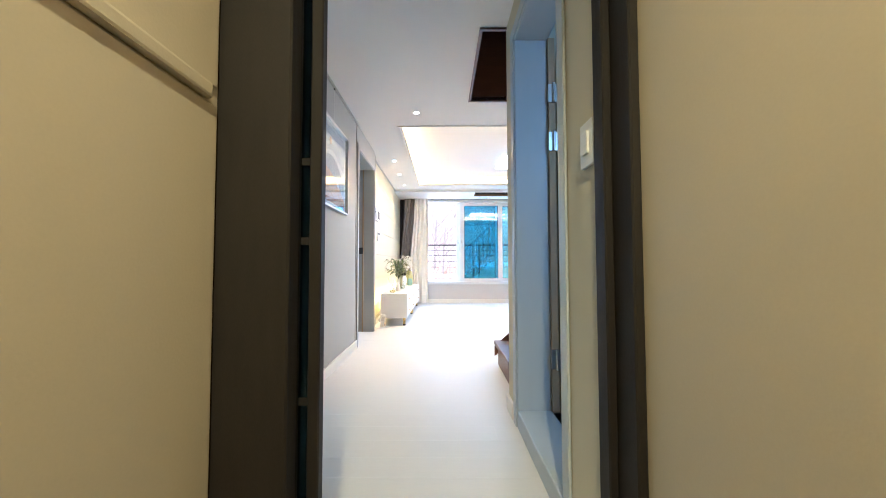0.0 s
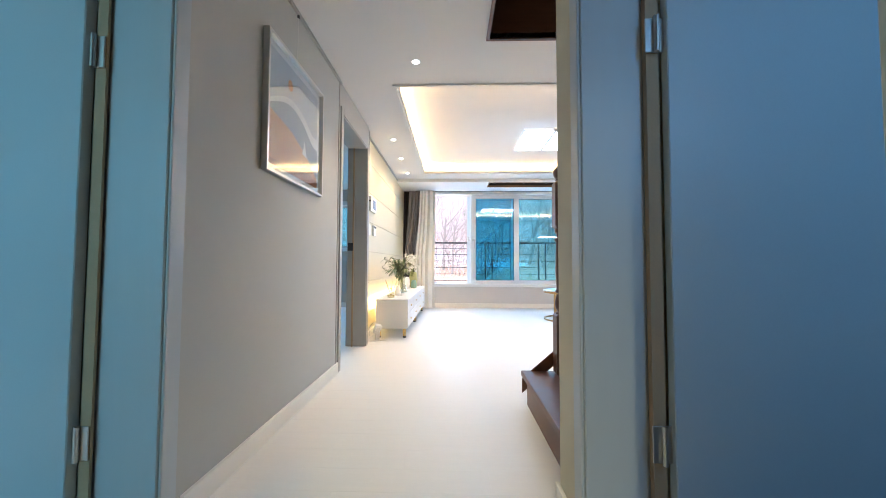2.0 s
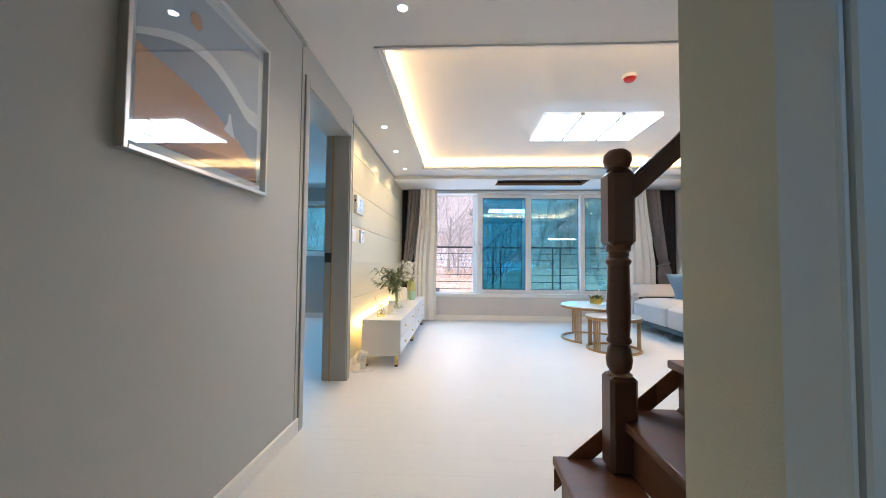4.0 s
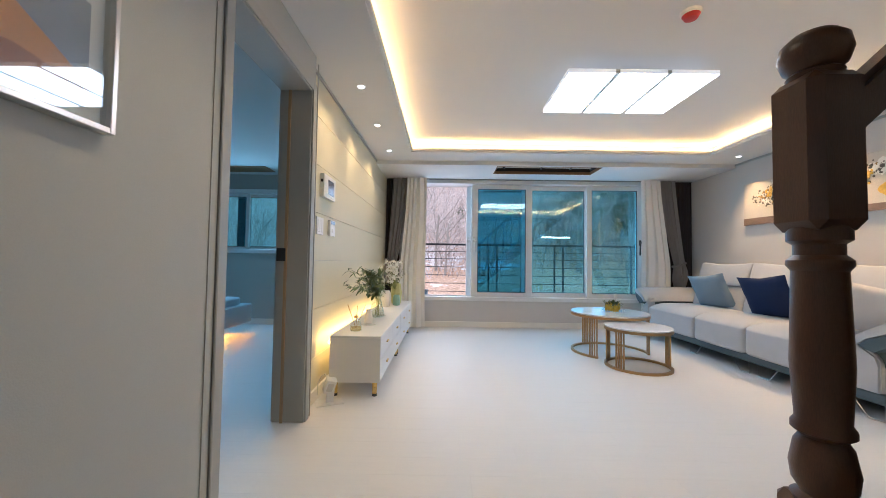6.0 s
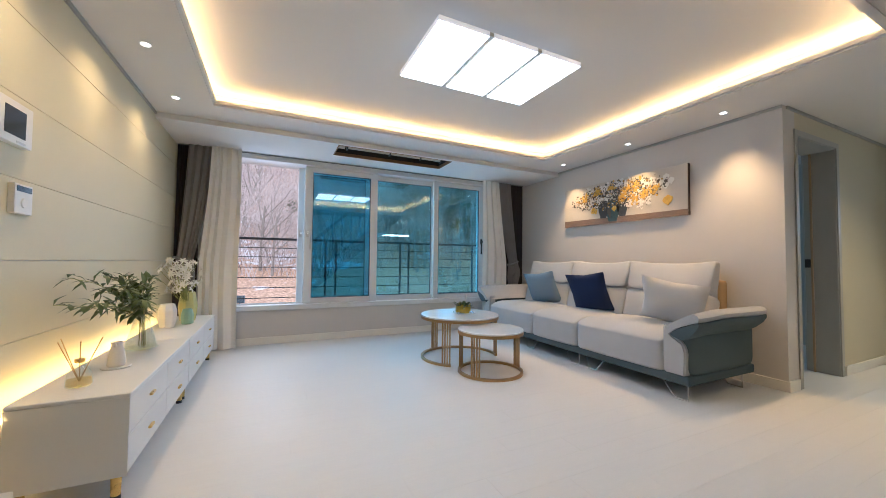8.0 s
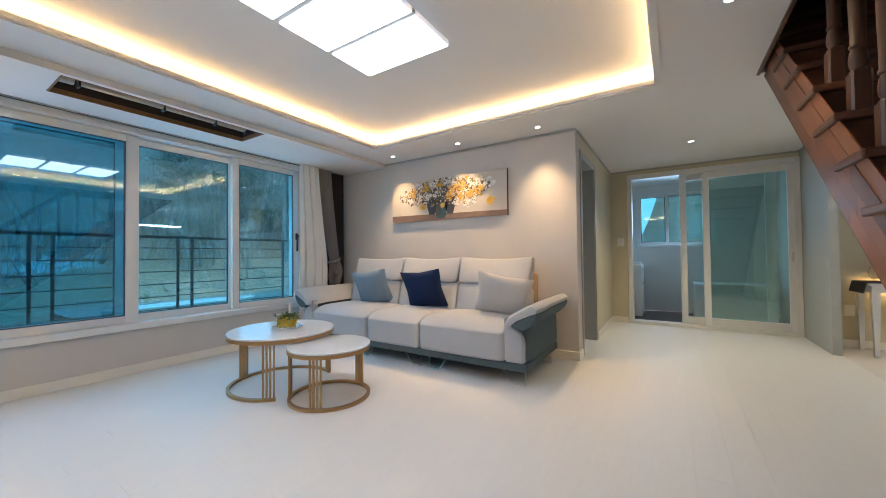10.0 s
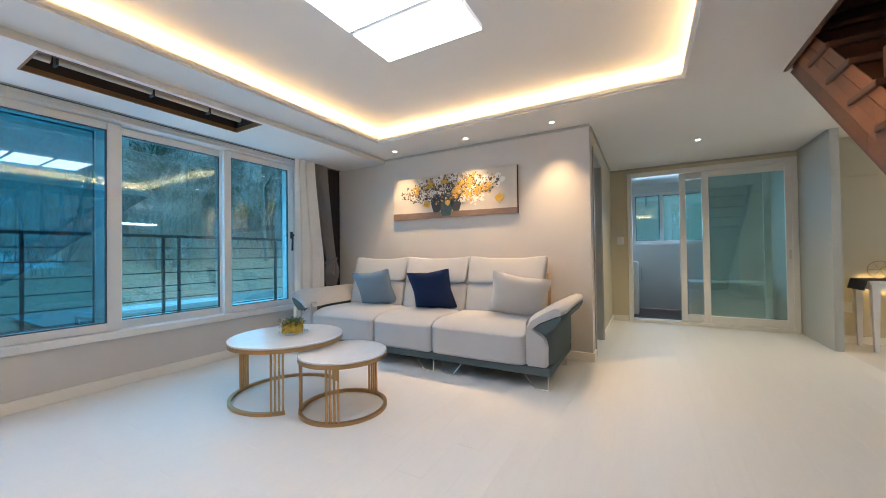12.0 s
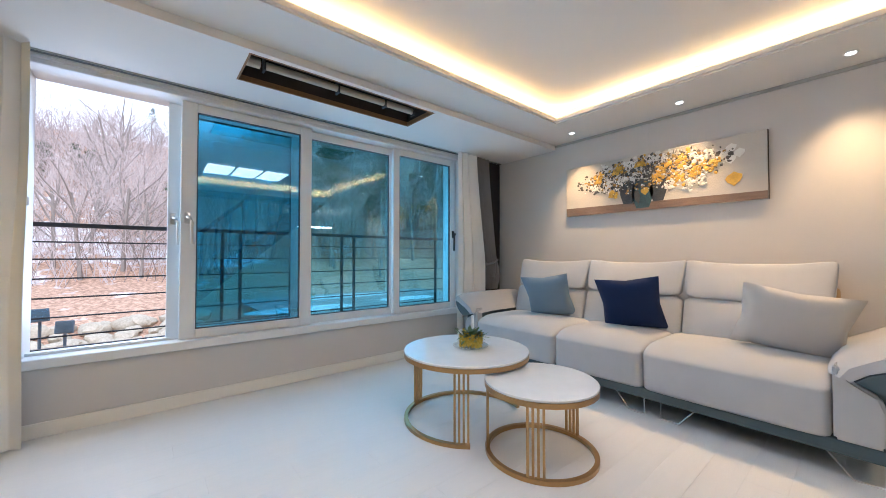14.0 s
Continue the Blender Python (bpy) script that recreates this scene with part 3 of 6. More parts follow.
def doorway(name, label, axis, face, back, a0, a1, top, material, w=0.055, proud=0.012, sill=0.0, header=True):
    """Lining and architraves of a doorway. axis: the wall's length runs along it; face, back: the wall's two faces."""
    lo, hi = min(face, back), max(face, back)
    d = proud
    bm = bmesh.new()

    def put(u0, u1, v0, v1, z0, z1):
        if axis == "y":
            box(bm, v0, v1, u0, u1, z0, z1, bevel=0.003, seg=1)
        else:
            box(bm, u0, u1, v0, v1, z0, z1, bevel=0.003, seg=1)
    for u0, u1 in ((a0, a0 + 0.03), (a1 - 0.03, a1)):
        put(u0, u1, lo - 0.002, hi + 0.002, sill, top)
    put(a0 + 0.03, a1 - 0.03, lo - 0.002, hi + 0.002, top - 0.03, top)
    for v0, v1 in ((lo - d, lo - 0.002), (hi + 0.002, hi + d)):
        put(a0 - w + 0.03, a0 + 0.024, v0, v1, 0, top + w - 0.03)
        put(a1 - 0.024, a1 + w - 0.03, v0, v1, 0, top + w - 0.03)
        put(a0 + 0.024, a1 - 0.024, v0, v1, top - 0.024, top + w - 0.03)
    ob = part(name, bm, material)
    tagged(ob, label, "door frame", kind="structure")
    return ob


d1 = doorway("door_1", "grey framed open doorway to the bedroom", "y", -0.66, -0.85, 3.775, 4.66, 2.08, M["casing"], w=0.06)
part("door_stop", B(-0.80, -0.785, 4.618, 4.63, 0, 2.05), M["seal"], d1)
part("strike_plate", B(-0.845, -0.79, 4.612, 4.6175, 0.98, 1.06, bevel=0.002, seg=1), M["black"], d1, "dark lock strike plate")
part("header_seam", B(-0.66, -0.655, 3.70, 3.712, 0.0, 2.27), M["casing"], d1)
part("header_seam", B(-0.66, -0.655, 4.722, 4.73, 0.0, 2.27), M["casing"], d1)
d2 = doorway("door_2", "pale blue-grey door standing open into the study", "y", -0.66, -0.85, 1.17, 2.075, 2.10, M["casing_blue"], w=0.07)
d3 = doorway("door_3", "blue-grey bathroom door standing open over a raised sill", "y", 0.615, 0.785, 1.25, 2.03, 2.10, M["casing_blue"], w=0.07)
part("door_sill", B(0.61, 0.79, 1.28, 2.0, 0.0, 0.09, bevel=0.004, seg=1), M["casing_blue"], d3)
d4 = doorway("door_4", "grey framed doorway beside the sofa", "x", 4.53, 4.75, 4.14, 4.93, 2.10, M["casing"], w=0.06)
part("door_stop", B(4.888, 4.90, 4.69, 4.705, 0, 2.07), M["seal"], d4)
part("strike_plate", B(4.882, 4.8995, 4.71, 4.745, 0.98, 1.06), M["black"], d4, "dark lock strike plate")


def hinge(parent, x, y, z, side):
    bm = bmesh.new()
    box(bm, x - 0.028, x + 0.028, y - 0.002, y + 0.002, z - 0.05, z + 0.05, bevel=0.0015, seg=1)
    lathe(bm, [(0.007, -0.052), (0.007, 0.052)], (x + side * 0.0, y - 0.010, z), 10)
    part("hinge", bm, M["steel"], parent, "satin steel hinge", smooth=30)


# open leaves with their hinges
leaf2 = part("door_leaf", B(-1.72, -0.90, 2.005, 2.042, 0.015, 2.06, bevel=0.003, seg=1), M["door"], d2)
part("door_seal", B(-0.885, -0.852, 2.030, 2.0385, 0.0, 2.07), M["seal"], d2)
for z in (0.31, 1.51, 1.77):
    hinge(d2, -0.880, 2.024, z, 1)
leaf3 = part("door_leaf", B(0.835, 1.52, 1.952, 1.985, 0.10, 2.06, bevel=0.003, seg=1), M["door"], d3)
part("door_seal", B(0.79, 0.825, 1.978, 1.9985, 0.09, 2.07), M["seal"], d3)
for z in (0.36, 1.505, 1.765):
    hinge(d3, 0.812, 1.972, z, -1)

# dark framed sliding door between the entrance and the hall
mid = thing("door_sliding", "dark brown framed sliding door with tall glass, pushed open", "sliding door", at=(0, 0.9, 0))
mid["kind"] = "structure"
part("door_jamb", B(0.622, 0.644, -0.05, 0.088, 0, 2.295, bevel=0.004, seg=1), M["brown_frame"], mid)
part("door_jamb", B(0.600, 0.6215, 0.03, 0.086, 0, 2.295, bevel=0.004, seg=1), M["brown_frame"], mid)
part("door_jamb", B(-0.33, -0.080, -0.098, -0.045, 0, 2.295, bevel=0.004, seg=1), M["brown_frame"], mid)
part("door_head", B(-0.65, 0.598, -0.05, 0.12, 2.18, 2.295, bevel=0.004, seg=1), M["brown_frame"], mid)
panel = part("sliding_panel", B(-0.655, -0.088, -0.03, 0.0, 0.012, 2.178, bevel=0.003, seg=1), M["brown_frame"], mid)
part("stile", B(-0.066, -0.040, -0.03, 0.0, 0.012, 2.178, bevel=0.003, seg=1), M["brown_frame"], panel)
for z in (0.012, 0.555, 0.90, 1.075, 2.14):
    part("rung", B(-0.0875, -0.0665, -0.020, -0.010, z, z + 0.016), M["brown_frame"], panel)
part("glass", B(-0.089, -0.065, -0.018, -0.012, 0.03, 2.15), M["door_glass"], panel, "dark green door glass")

# ---- windows ----


def sash(name, parent, x0, x1, y, z0, z1, stile, glass, rail=0.065, gasket=True):
    """One window sash in a plane across y, with its pane and dark gasket."""
    bm = bmesh.new()
    for a, b in ((x0, x0 + stile), (x1 - stile, x1)):
        box(bm, a, b, y, y + 0.045, z0, z1, bevel=0.004, seg=1)
    for a, b in ((z0, z0 + rail), (z1 - rail, z1)):
        box(bm, x0 + stile, x1 - stile, y, y + 0.045, a, b, bevel=0.004, seg=1)
    ob = part(name, bm, M["upvc"], parent)
    g = 0.008
    bm = bmesh.new()
    for a, b, c, d in ((x0 + stile, x0 + stile + g, z0 + rail, z1 - rail), (x1 - stile - g, x1 - stile, z0 + rail, z1 - rail),
                       (x0 + stile + g, x1 - stile - g, z0 + rail, z0 + rail + g), (x0 + stile + g, x1 - stile - g, z1 - rail - g, z1 - rail)):
        box(bm, a, b, y + 0.012, y + 0.034, c, d)
    part("gasket", bm, M["gasket"], ob)
    pane = part("pane", B(x0 + stile + 0.002, x1 - stile - 0.002, y + 0.020, y + 0.026, z0 + rail + 0.002, z1 - rail - 0.002), glass, ob, "blue tinted glass pane")
    pane.visible_shadow = False
    return ob


def handle(parent, x, y, z, flip=1, metal="steel"):
    bm = bmesh.new()
    box(bm, x - 0.017, x + 0.017, y - 0.010, y, z - 0.035, z + 0.05, bevel=0.006)
    tube(bm, [(x, y, z + 0.012), (x, y - 0.045, z + 0.012), (x + flip * 0.012, y - 0.056, z + 0.004), (x + flip * 0.026, y - 0.058, z - 0.025), (x + flip * 0.03, y - 0.058, z - 0.185)], 0.0115, 10)
    return part("handle", bm, M[metal], parent, "brushed metal window handle", smooth=40)


win = thing("window_1", "wide white four-part sliding window with its first part slid open", "window", at=(0, 0, 0))
win["kind"] = "structure"
WX0, WX1, WZ0, WZ1 = -0.20, 3.28, 0.40, 2.238
bm = bmesh.new()
for x0, x1, z0, z1 in ((WX0, WX0 + 0.055, WZ0, WZ1), (WX1 - 0.05, WX1, WZ0, WZ1), (WX0 + 0.055, WX1 - 0.05, WZ0, WZ0 + 0.06), (WX0 + 0.055, WX1 - 0.05, WZ1 - 0.045, WZ1)):
    box(bm, x0, x1, 7.868, 8.16, z0, z1, bevel=0.005, seg=1)
part("window_frame", bm, M["upvc"], win)
part("track", B(WX0 + 0.06, WX1 - 0.06, 7.99, 7.998, WZ0 + 0.06, WZ0 + 0.078), M["upvc"], win)
part("window_trim", B(WX0 - 0.02, WX1 + 0.02, 7.857, 7.866, WZ1 - 0.014, WZ1 + 0.010), M["upvc"], win)
SZ0, SZ1 = 0.462, 2.191
sA = sash("sash", win, 0.525, 1.47, 8.055, SZ0, SZ1, 0.075, M["glass2"])
sB = sash("sash", win, 0.595, 1.53, 7.93, SZ0, SZ1, 0.095, M["glass"])
sC = sash("sash", win, 1.465, 2.435, 7.995, SZ0, SZ1, 0.07, M["glass"])
sD = sash("sash", win, 2.375, 3.228, 7.93, SZ0, SZ1, 0.075, M["glass"])
handle(sA, 0.56, 8.054, 1.33)
handle(sB, 0.635, 7.929, 1.33)
handle(sD, 3.19, 7.929, 1.31, -1, "black")
part("latch", B(-0.145, -0.125, 7.93, 7.95, 1.36, 1.41, bevel=0.003, seg=1), M["steel"], win, "small metal catch")

win2 = thing("window_2", "white framed bedroom window with blue glass", "window")
win2["kind"] = "structure"
bm = bmesh.new()
for x0, x1, z0, z1 in ((-4.25, -4.20, 1.08, 2.06), (-1.20, -1.15, 1.08, 2.06), (-4.20, -1.20, 1.08, 1.14), (-4.20, -1.20, 2.0, 2.06)):
    box(bm, x0, x1, 7.86, 8.08, z0, z1, bevel=0.004, seg=1)
part("window_frame", bm, M["upvc"], win2)
sash("sash", win2, -4.20, -2.86, 7.94, 1.14, 2.0, 0.05, M["glass"], 0.04)
sash("sash", win2, -2.95, -1.20, 7.99, 1.14, 2.0, 0.06, M["glass"], 0.04)
part("screen_stile", B(-3.10, -2.90, 8.05, 8.07, 1.14, 2.0), M["gasket"], win2)


def turned_window(name, label, m, w, z0, z1, glass, split=0.5):
    """A two-part window, w wide, built along x and turned into place."""
    ob = thing(name, label, "window")
    ob["kind"] = "structure"
    ob.matrix_world = m
    bm = bmesh.new()
    for a, b, c, d in ((0, 0.05, z0, z1), (w - 0.05, w, z0, z1), (0.05, w - 0.05, z0, z0 + 0.05), (0.05, w - 0.05, z1 - 0.05, z1)):
        box(bm, a, b, 0, 0.13, c, d, bevel=0.004, seg=1)
    part("window_frame", bm, M["upvc"], ob)
    s = w * split
    sash("sash", ob, 0.05, s + 0.04, 0.02, z0 + 0.05, z1 - 0.05, 0.05, glass, 0.045)
    sash("sash", ob, s - 0.03, w - 0.05, 0.07, z0 + 0.05, z1 - 0.05, 0.05, glass, 0.045)
    return ob


turned_window("window_3", "white framed utility room window with blue glass", pose(7.85, 4.32, 0, 0, 0, -90), 1.25, 1.15, 2.17, M["glass"], 0.40)
turned_window("window_4", "white framed window in the far room", pose(4.2, 7.82, 0), 1.1, 0.9, 2.1, M["glass"])
# unseen bathroom window, added to go with the blue fill
turned_window("window_5", "small white framed window added unseen in the bathroom", pose(1.85, 0.11, 0, 0, 0, 180), 0.7, 1.45, 2.05, M["glass"])
# unseen window, placed facing the study door to go with its fill
turned_window("window_6", "white framed window added unseen in the study", pose(-1.5, -0.86, 0, 0, 0, 180), 1.4, 0.95, 2.05, M["glass"])

# sliding glass doors of the utility room
util = thing("door_utility", "white framed sliding glass doors, partly open, to the utility room", "sliding door")
util["kind"] = "structure"
bm = bmesh.new()
for y0, y1, z0, z1 in ((2.397, 2.455, 0, 2.225), (4.24, 4.30, 0, 2.225), (2.455, 4.24, 2.155, 2.225), (2.455, 4.24, 0.0, 0.045)):
    box(bm, 6.31, 6.47, y0, y1, z0, z1, bevel=0.004, seg=1)
part("door_frame", bm, M["upvc"], util)


def glass_leaf(y0, y1, x, glass):
    bm = bmesh.new()
    for a, b in ((y0, y0 + 0.075), (y1 - 0.075, y1)):
        box(bm, x, x + 0.04, a, b, 0.047, 2.153, bevel=0.004, seg=1)
    for a, b in ((0.047, 0.15), (2.07, 2.153)):
        box(bm, x, x + 0.04, y0 + 0.075, y1 - 0.075, a, b, bevel=0.004, seg=1)
    ob = part("door_leaf", bm, M["upvc"], util)
    pane = part("pane", B(x + 0.016, x + 0.022, y0 + 0.077, y1 - 0.077, 0.152, 2.068), glass, ob, "pale green tinted glass")
    pane.visible_shadow = False
    part("pull", B(x - 0.004, x + 0.001, y0 + 0.025, y0 + 0.05, 0.93, 1.05, bevel=0.0015, seg=1), M["steel"], ob, "recessed metal pull")


glass_leaf(2.44, 3.375, 6.325, M["film"])
glass_leaf(2.64, 3.635, 6.385, M["frost"])

# ---- more mesh tools ----


def wpart(name, bm, material, parent, label="", smooth=False):
    """A part whose mesh is given in world coordinates."""
    ob = part(name, bm, material, parent, label, smooth)
    if parent.parent is None and parent.type == "EMPTY":
        ob.matrix_parent_inverse = parent.matrix_basis.inverted()
    return ob


def soft(bm, c, h, p=6.0, n=9, m=None, swell=(0, 0, 0)):
    """A padded block: centre c, half sizes h; a higher p gives squarer edges; swell bows the faces out along an axis."""
    grid = {}

    def vert(q):
        key = tuple(round(x, 5) for x in q)
        if key not in grid:
            q = Vector(q)
            s = (abs(q.x) ** p + abs(q.y) ** p + abs(q.z) ** p) ** (1 / p)
            u = q / s
            v = Vector((u.x * h[0], u.y * h[1], u.z * h[2]))
            for i in range(3):
                if swell[i]:
                    j, k = (i + 1) % 3, (i + 2) % 3
                    v[i] += swell[i] * u[i] * max(0, 1 - u[j] ** 2) * max(0, 1 - u[k] ** 2)
            v += Vector(c)
            grid[key] = bm.verts.new(m @ v if m is not None else v)
        return grid[key]
    t = [-1 + 2 * i / n for i in range(n + 1)]
    t = [math.copysign(abs(x) ** 0.7, x) for x in t]
    for ax in range(3):
        for sgn in (-1, 1):
            for i in range(n):
                for j in range(n):
                    qs = []
                    for a, b in ((t[i], t[j]), (t[i + 1], t[j]), (t[i + 1], t[j + 1]), (t[i], t[j + 1])):
                        q = [a, b]
                        q.insert(ax, sgn)
                        qs.append(vert(q))
                    bm.faces.new(qs)
    return bm


def pillow(bm, m, w, h, t, n=14):
    """A stuffed cushion w x h in its own x, z plane, t thick, with drawn-in corners."""
    sides = []
    for sgn in (-1, 1):
        rows = []
        for i in range(n + 1):
            row = []
            for j in range(n + 1):
                u, v = -1 + 2 * i / n, -1 + 2 * j / n
                pin = 1 - 0.07 * (1 - abs(u)) * abs(v) ** 3 * 1.6
                pin2 = 1 - 0.07 * (1 - abs(v)) * abs(u) ** 3 * 1.6
                th = t / 2 * ((1 - u * u) * (1 - v * v)) ** 0.42
                crease = 0.004 * noise.noise(Vector((u * 2.2, v * 2.2, sgn * 3 + w * 9)))
                edge = abs(u) == 1 or abs(v) == 1
                if edge and sgn == 1:
                    row.append(sides[0][i][j])
                else:
                    row.append(bm.verts.new(m @ Vector((u * w / 2 * pin2, sgn * th + (0 if edge else crease), v * h / 2 * pin))))
            rows.append(row)
        sides.append(rows)
        for i in range(n):
            for j in range(n):
                bm.faces.new((rows[i][j], rows[i + 1][j], rows[i + 1][j + 1], rows[i][j + 1]))
    return bm


def cloth(bm, left, right, y, z0, z1, folds, amp, thick=0.005, nz=18, seed=0.0, per=10):
    """Hanging cloth with folds, between left(z) and right(z)."""
    n = folds * per
    layers = []
    for back in (0, 1):
        rows = []
        for k in range(nz + 1):
            z = z0 + (z1 - z0) * k / nz
            a, b = left(z), right(z)
            row = []
            for i in range(n + 1):
                s = i / n
                ph = 2 * math.pi * folds * (s + 0.07 * math.sin(5.3 * s + seed)) + 0.5 * math.sin(3.1 * z + seed)
                w = amp * (0.75 + 0.45 * noise.noise(Vector((s * folds * 0.7, z * 0.6, seed))))
                yy = y(z) if callable(y) else y
                row.append(bm.verts.new((a + (b - a) * s + 0.25 * w * math.sin(2 * ph), yy + w * math.sin(ph) + back * thick, z)))
            rows.append(row)
        layers.append(rows)
        for k in range(nz):
            for i in range(n):
                bm.faces.new((rows[k][i], rows[k][i + 1], rows[k + 1][i + 1], rows[k + 1][i]))
    f, g = layers
    for k in range(nz):
        for i in (0, n):
            bm.faces.new((f[k][i], f[k + 1][i], g[k + 1][i], g[k][i]))
    for i in range(n):
        for k in (0, nz):
            bm.faces.new((f[k][i], f[k][i + 1], g[k][i + 1], g[k][i]))
    return bm


def leaf_blade(bm, at, along, up, length, width, bend=0.25):
    """A folded, bent leaf of six points."""
    a = Vector(along).normalized()
    s = a.cross(Vector(up)).normalized()
    u = s.cross(a).normalized()
    p = Vector(at)
    mid1, mid2 = p + a * length * 0.4, p + a * length * 0.75 - u * bend * length * 0.3
    tip = p + a * length - u * bend * length * 0.7
    v = [bm.verts.new(q) for q in (p, mid1 + s * width / 2 + u * width * 0.15, mid1, mid1 - s * width / 2 + u * width * 0.15,
                                   mid2 + s * width * 0.35, mid2 - s * width * 0.35, tip)]
    for q in ((0, 1, 2), (0, 2, 3), (1, 4, 2), (2, 5, 3), (2, 4, 5), (4, 6, 5)):
        bm.faces.new([v[i] for i in q])


# ---- staircase ----
RISE, RUN = 0.20, 0.232
stair = thing("staircase", "steep red-brown wooden staircase with turned balusters", "staircase", at=(0.66, 2.715, 0))
for k in range(13):
    x, z = k * RUN, RISE * (k + 1)
    part("tread", B(x - 0.002, x + RUN + 0.03, -0.45, 0.478 if z < 2.25 else 0.455, z - 0.034, z, bevel=0.008, seg=2), M["wood"], stair)
    part("riser", B(x + 0.03, x + 0.046, -0.45, 0.43, z - RISE + 0.001, z - 0.035), M["wood"], stair)
for y0, y1, name in ((0.43, 0.455, "stringer"), (-0.452, -0.435, "stringer")):
    pts = [(0.03, 0.0), (0.03, RISE - 0.035)]
    for k in range(13):
        x, z = k * RUN, RISE * (k + 1)
        pts += [(x + 0.03, z - 0.035), (x + RUN + 0.03, z - 0.035)]
    pts += [(13 * RUN + 0.03, 13 * 0.862 * RUN - 0.22), (0.24, 0.0)]
    bm = bmesh.new()
    prism(bm, pts, "y", y0, y1)
    ob = part(name, bm, M["wood"], stair)
# wooden strips laid along the outer stringer
for r in range(4):
    off = -0.395 + r * 0.088
    u = 0.0
    rng = random.Random(r)
    while u < 2.75:
        length = rng.uniform(0.35, 0.6)
        a, b = u, min(2.78, u + length - 0.0008)
        zb = lambda x: RISE + 0.862 * x + off
        if zb(a) > 0.01:
            prism_pts = [(a, zb(a)), (b, zb(b)), (b, zb(b) + 0.0873), (a, zb(a) + 0.0873)]
            part("side_strip", prism(bmesh.new(), prism_pts, "y", 0.4555, 0.4635 if r < 3 else 0.4605), M["plank_side"], stair)
        u += length


def turned_post(x, y, z0, z1, side, base, head, neck, name, ball=False):
    """A square base and head with a turned shaft between."""
    bm = bmesh.new()
    h = side / 2
    box(bm, x - h, x + h, y - h, y + h, z0, z0 + base, bevel=side * 0.13, seg=1)
    box(bm, x - h, x + h, y - h, y + h, z1 - head, z1, bevel=side * 0.17, seg=1)
    a, b = z0 + base - 0.01, z1 - head + 0.01
    s = side / 0.12
    prof = [(0.048, 0), (0.055, 0.012), (0.040, 0.022), (0.052, 0.04), (0.056, 0.07), (0.048, 0.11), (0.038, 0.125), (0.052, 0.135), (0.052, 0.145), (0.045, 0.155)]
    end = [(0.046, -0.085), (0.054, -0.075), (0.054, -0.065), (0.042, -0.055), (0.042, -0.035), (0.053, -0.028), (0.053, -0.012), (0.048, 0)]
    ks = 1.0 if ball else 0.8
    lathe(bm, [(r * s * neck, a + dz * ks) for r, dz in prof] + [(0.0515 * s * neck, (a + b) / 2)] + [(r * s * neck, b + dz * ks) for r, dz in end], (x, y, 0), 20)
    if ball:
        lathe(bm, [(0.035, z1 - 0.004), (0.042, z1 + 0.006), (0.036, z1 + 0.012), (0.047, z1 + 0.022), (0.054, z1 + 0.045), (0.050, z1 + 0.068), (0.034, z1 + 0.084), (0.008, z1 + 0.09)], (x, y, 0), 24)
    return part(name, bm, M["wood_up"], stair, smooth=35)


turned_post(0.235, 0.395, 0.20, 1.352, 0.104, 0.36, 0.295, 1.0, "newel_post", True)
RAIL = lambda x: 1.245 + 0.92 * (x - 0.24)
for k in range(2, 9):
    x = k * RUN + 0.07
    z0 = RISE * (k + 1)
    turned_post(x, 0.385, z0, RAIL(x) - 0.02, 0.062, 0.17, 0.10, 1.0, "baluster")
bm = bmesh.new()
d = math.atan(0.92)
tube(bm, [(0.25, 0.385, RAIL(0.25)), (2.9, 0.385, RAIL(2.9))], 0, flat=(0.032, 0.036))
bmesh.ops.bevel(bm, geom=bm.edges[:], offset=0.012, segments=2, affect="EDGES")
part("handrail", bm, M["wood_up"], stair, smooth=40)

# ---- ceiling fittings ----
lamp = thing("ceiling_light", "flat white three-part ceiling light, switched on", "ceiling light", at=(1.543, 5.17, 2.30))
for k in range(3):
    x0 = -0.52 + k * 0.3565
    sec = part("section", B(x0, x0 + 0.327, -0.325, 0.325, 0.004, 0.034, bevel=0.004, seg=1), M["lamp_edge"], lamp, "softly lit white edge")
    if k < 2:
        # grey bar added in the gap, its colour giving the gap's darkness
        part("gap_bar", B(x0 + 0.3275, x0 + 0.356, -0.322, 0.322, 0.008, 0.03), M["casing"], lamp)
    part("diffuser", B(x0 + 0.004, x0 + 0.323, -0.321, 0.321, 0.0, 0.0035), M["lamp"], sec, "glowing white diffuser panel")
part("mount", B(-0.22, 0.22, -0.10, 0.10, 0.0345, 0.13), M["plastic"], lamp)

for dx, dy in DOWNLIGHTS:
    ob = thing("downlight", "small round recessed downlight, switched on", "downlight", "recessed downlights", at=(dx, dy, 2.30))
    bm = bmesh.new()
    lathe(bm, [(0.031, -0.0035), (0.033, -0.001), (0.033, 0.0)], n=24)
    part("trim_ring", bm, M["plastic"], ob, smooth=30)
    part("lens", lathe(bmesh.new(), [(0.023, -0.0050), (0.023, -0.0036)], n=24), M["down"], ob, "glowing lens")

det = thing("fire_detector", "red and white fire detector on the ceiling", "smoke detector", at=(1.57, 4.42, 2.43))
part("base", lathe(bmesh.new(), [(0.05, -0.02), (0.055, -0.006), (0.055, 0)]), M["plastic"], det, smooth=30)
part("cap", lathe(bmesh.new(), [(0.012, -0.045), (0.034, -0.04), (0.046, -0.02)]), M["red"], det, "red plastic cap", smooth=30)

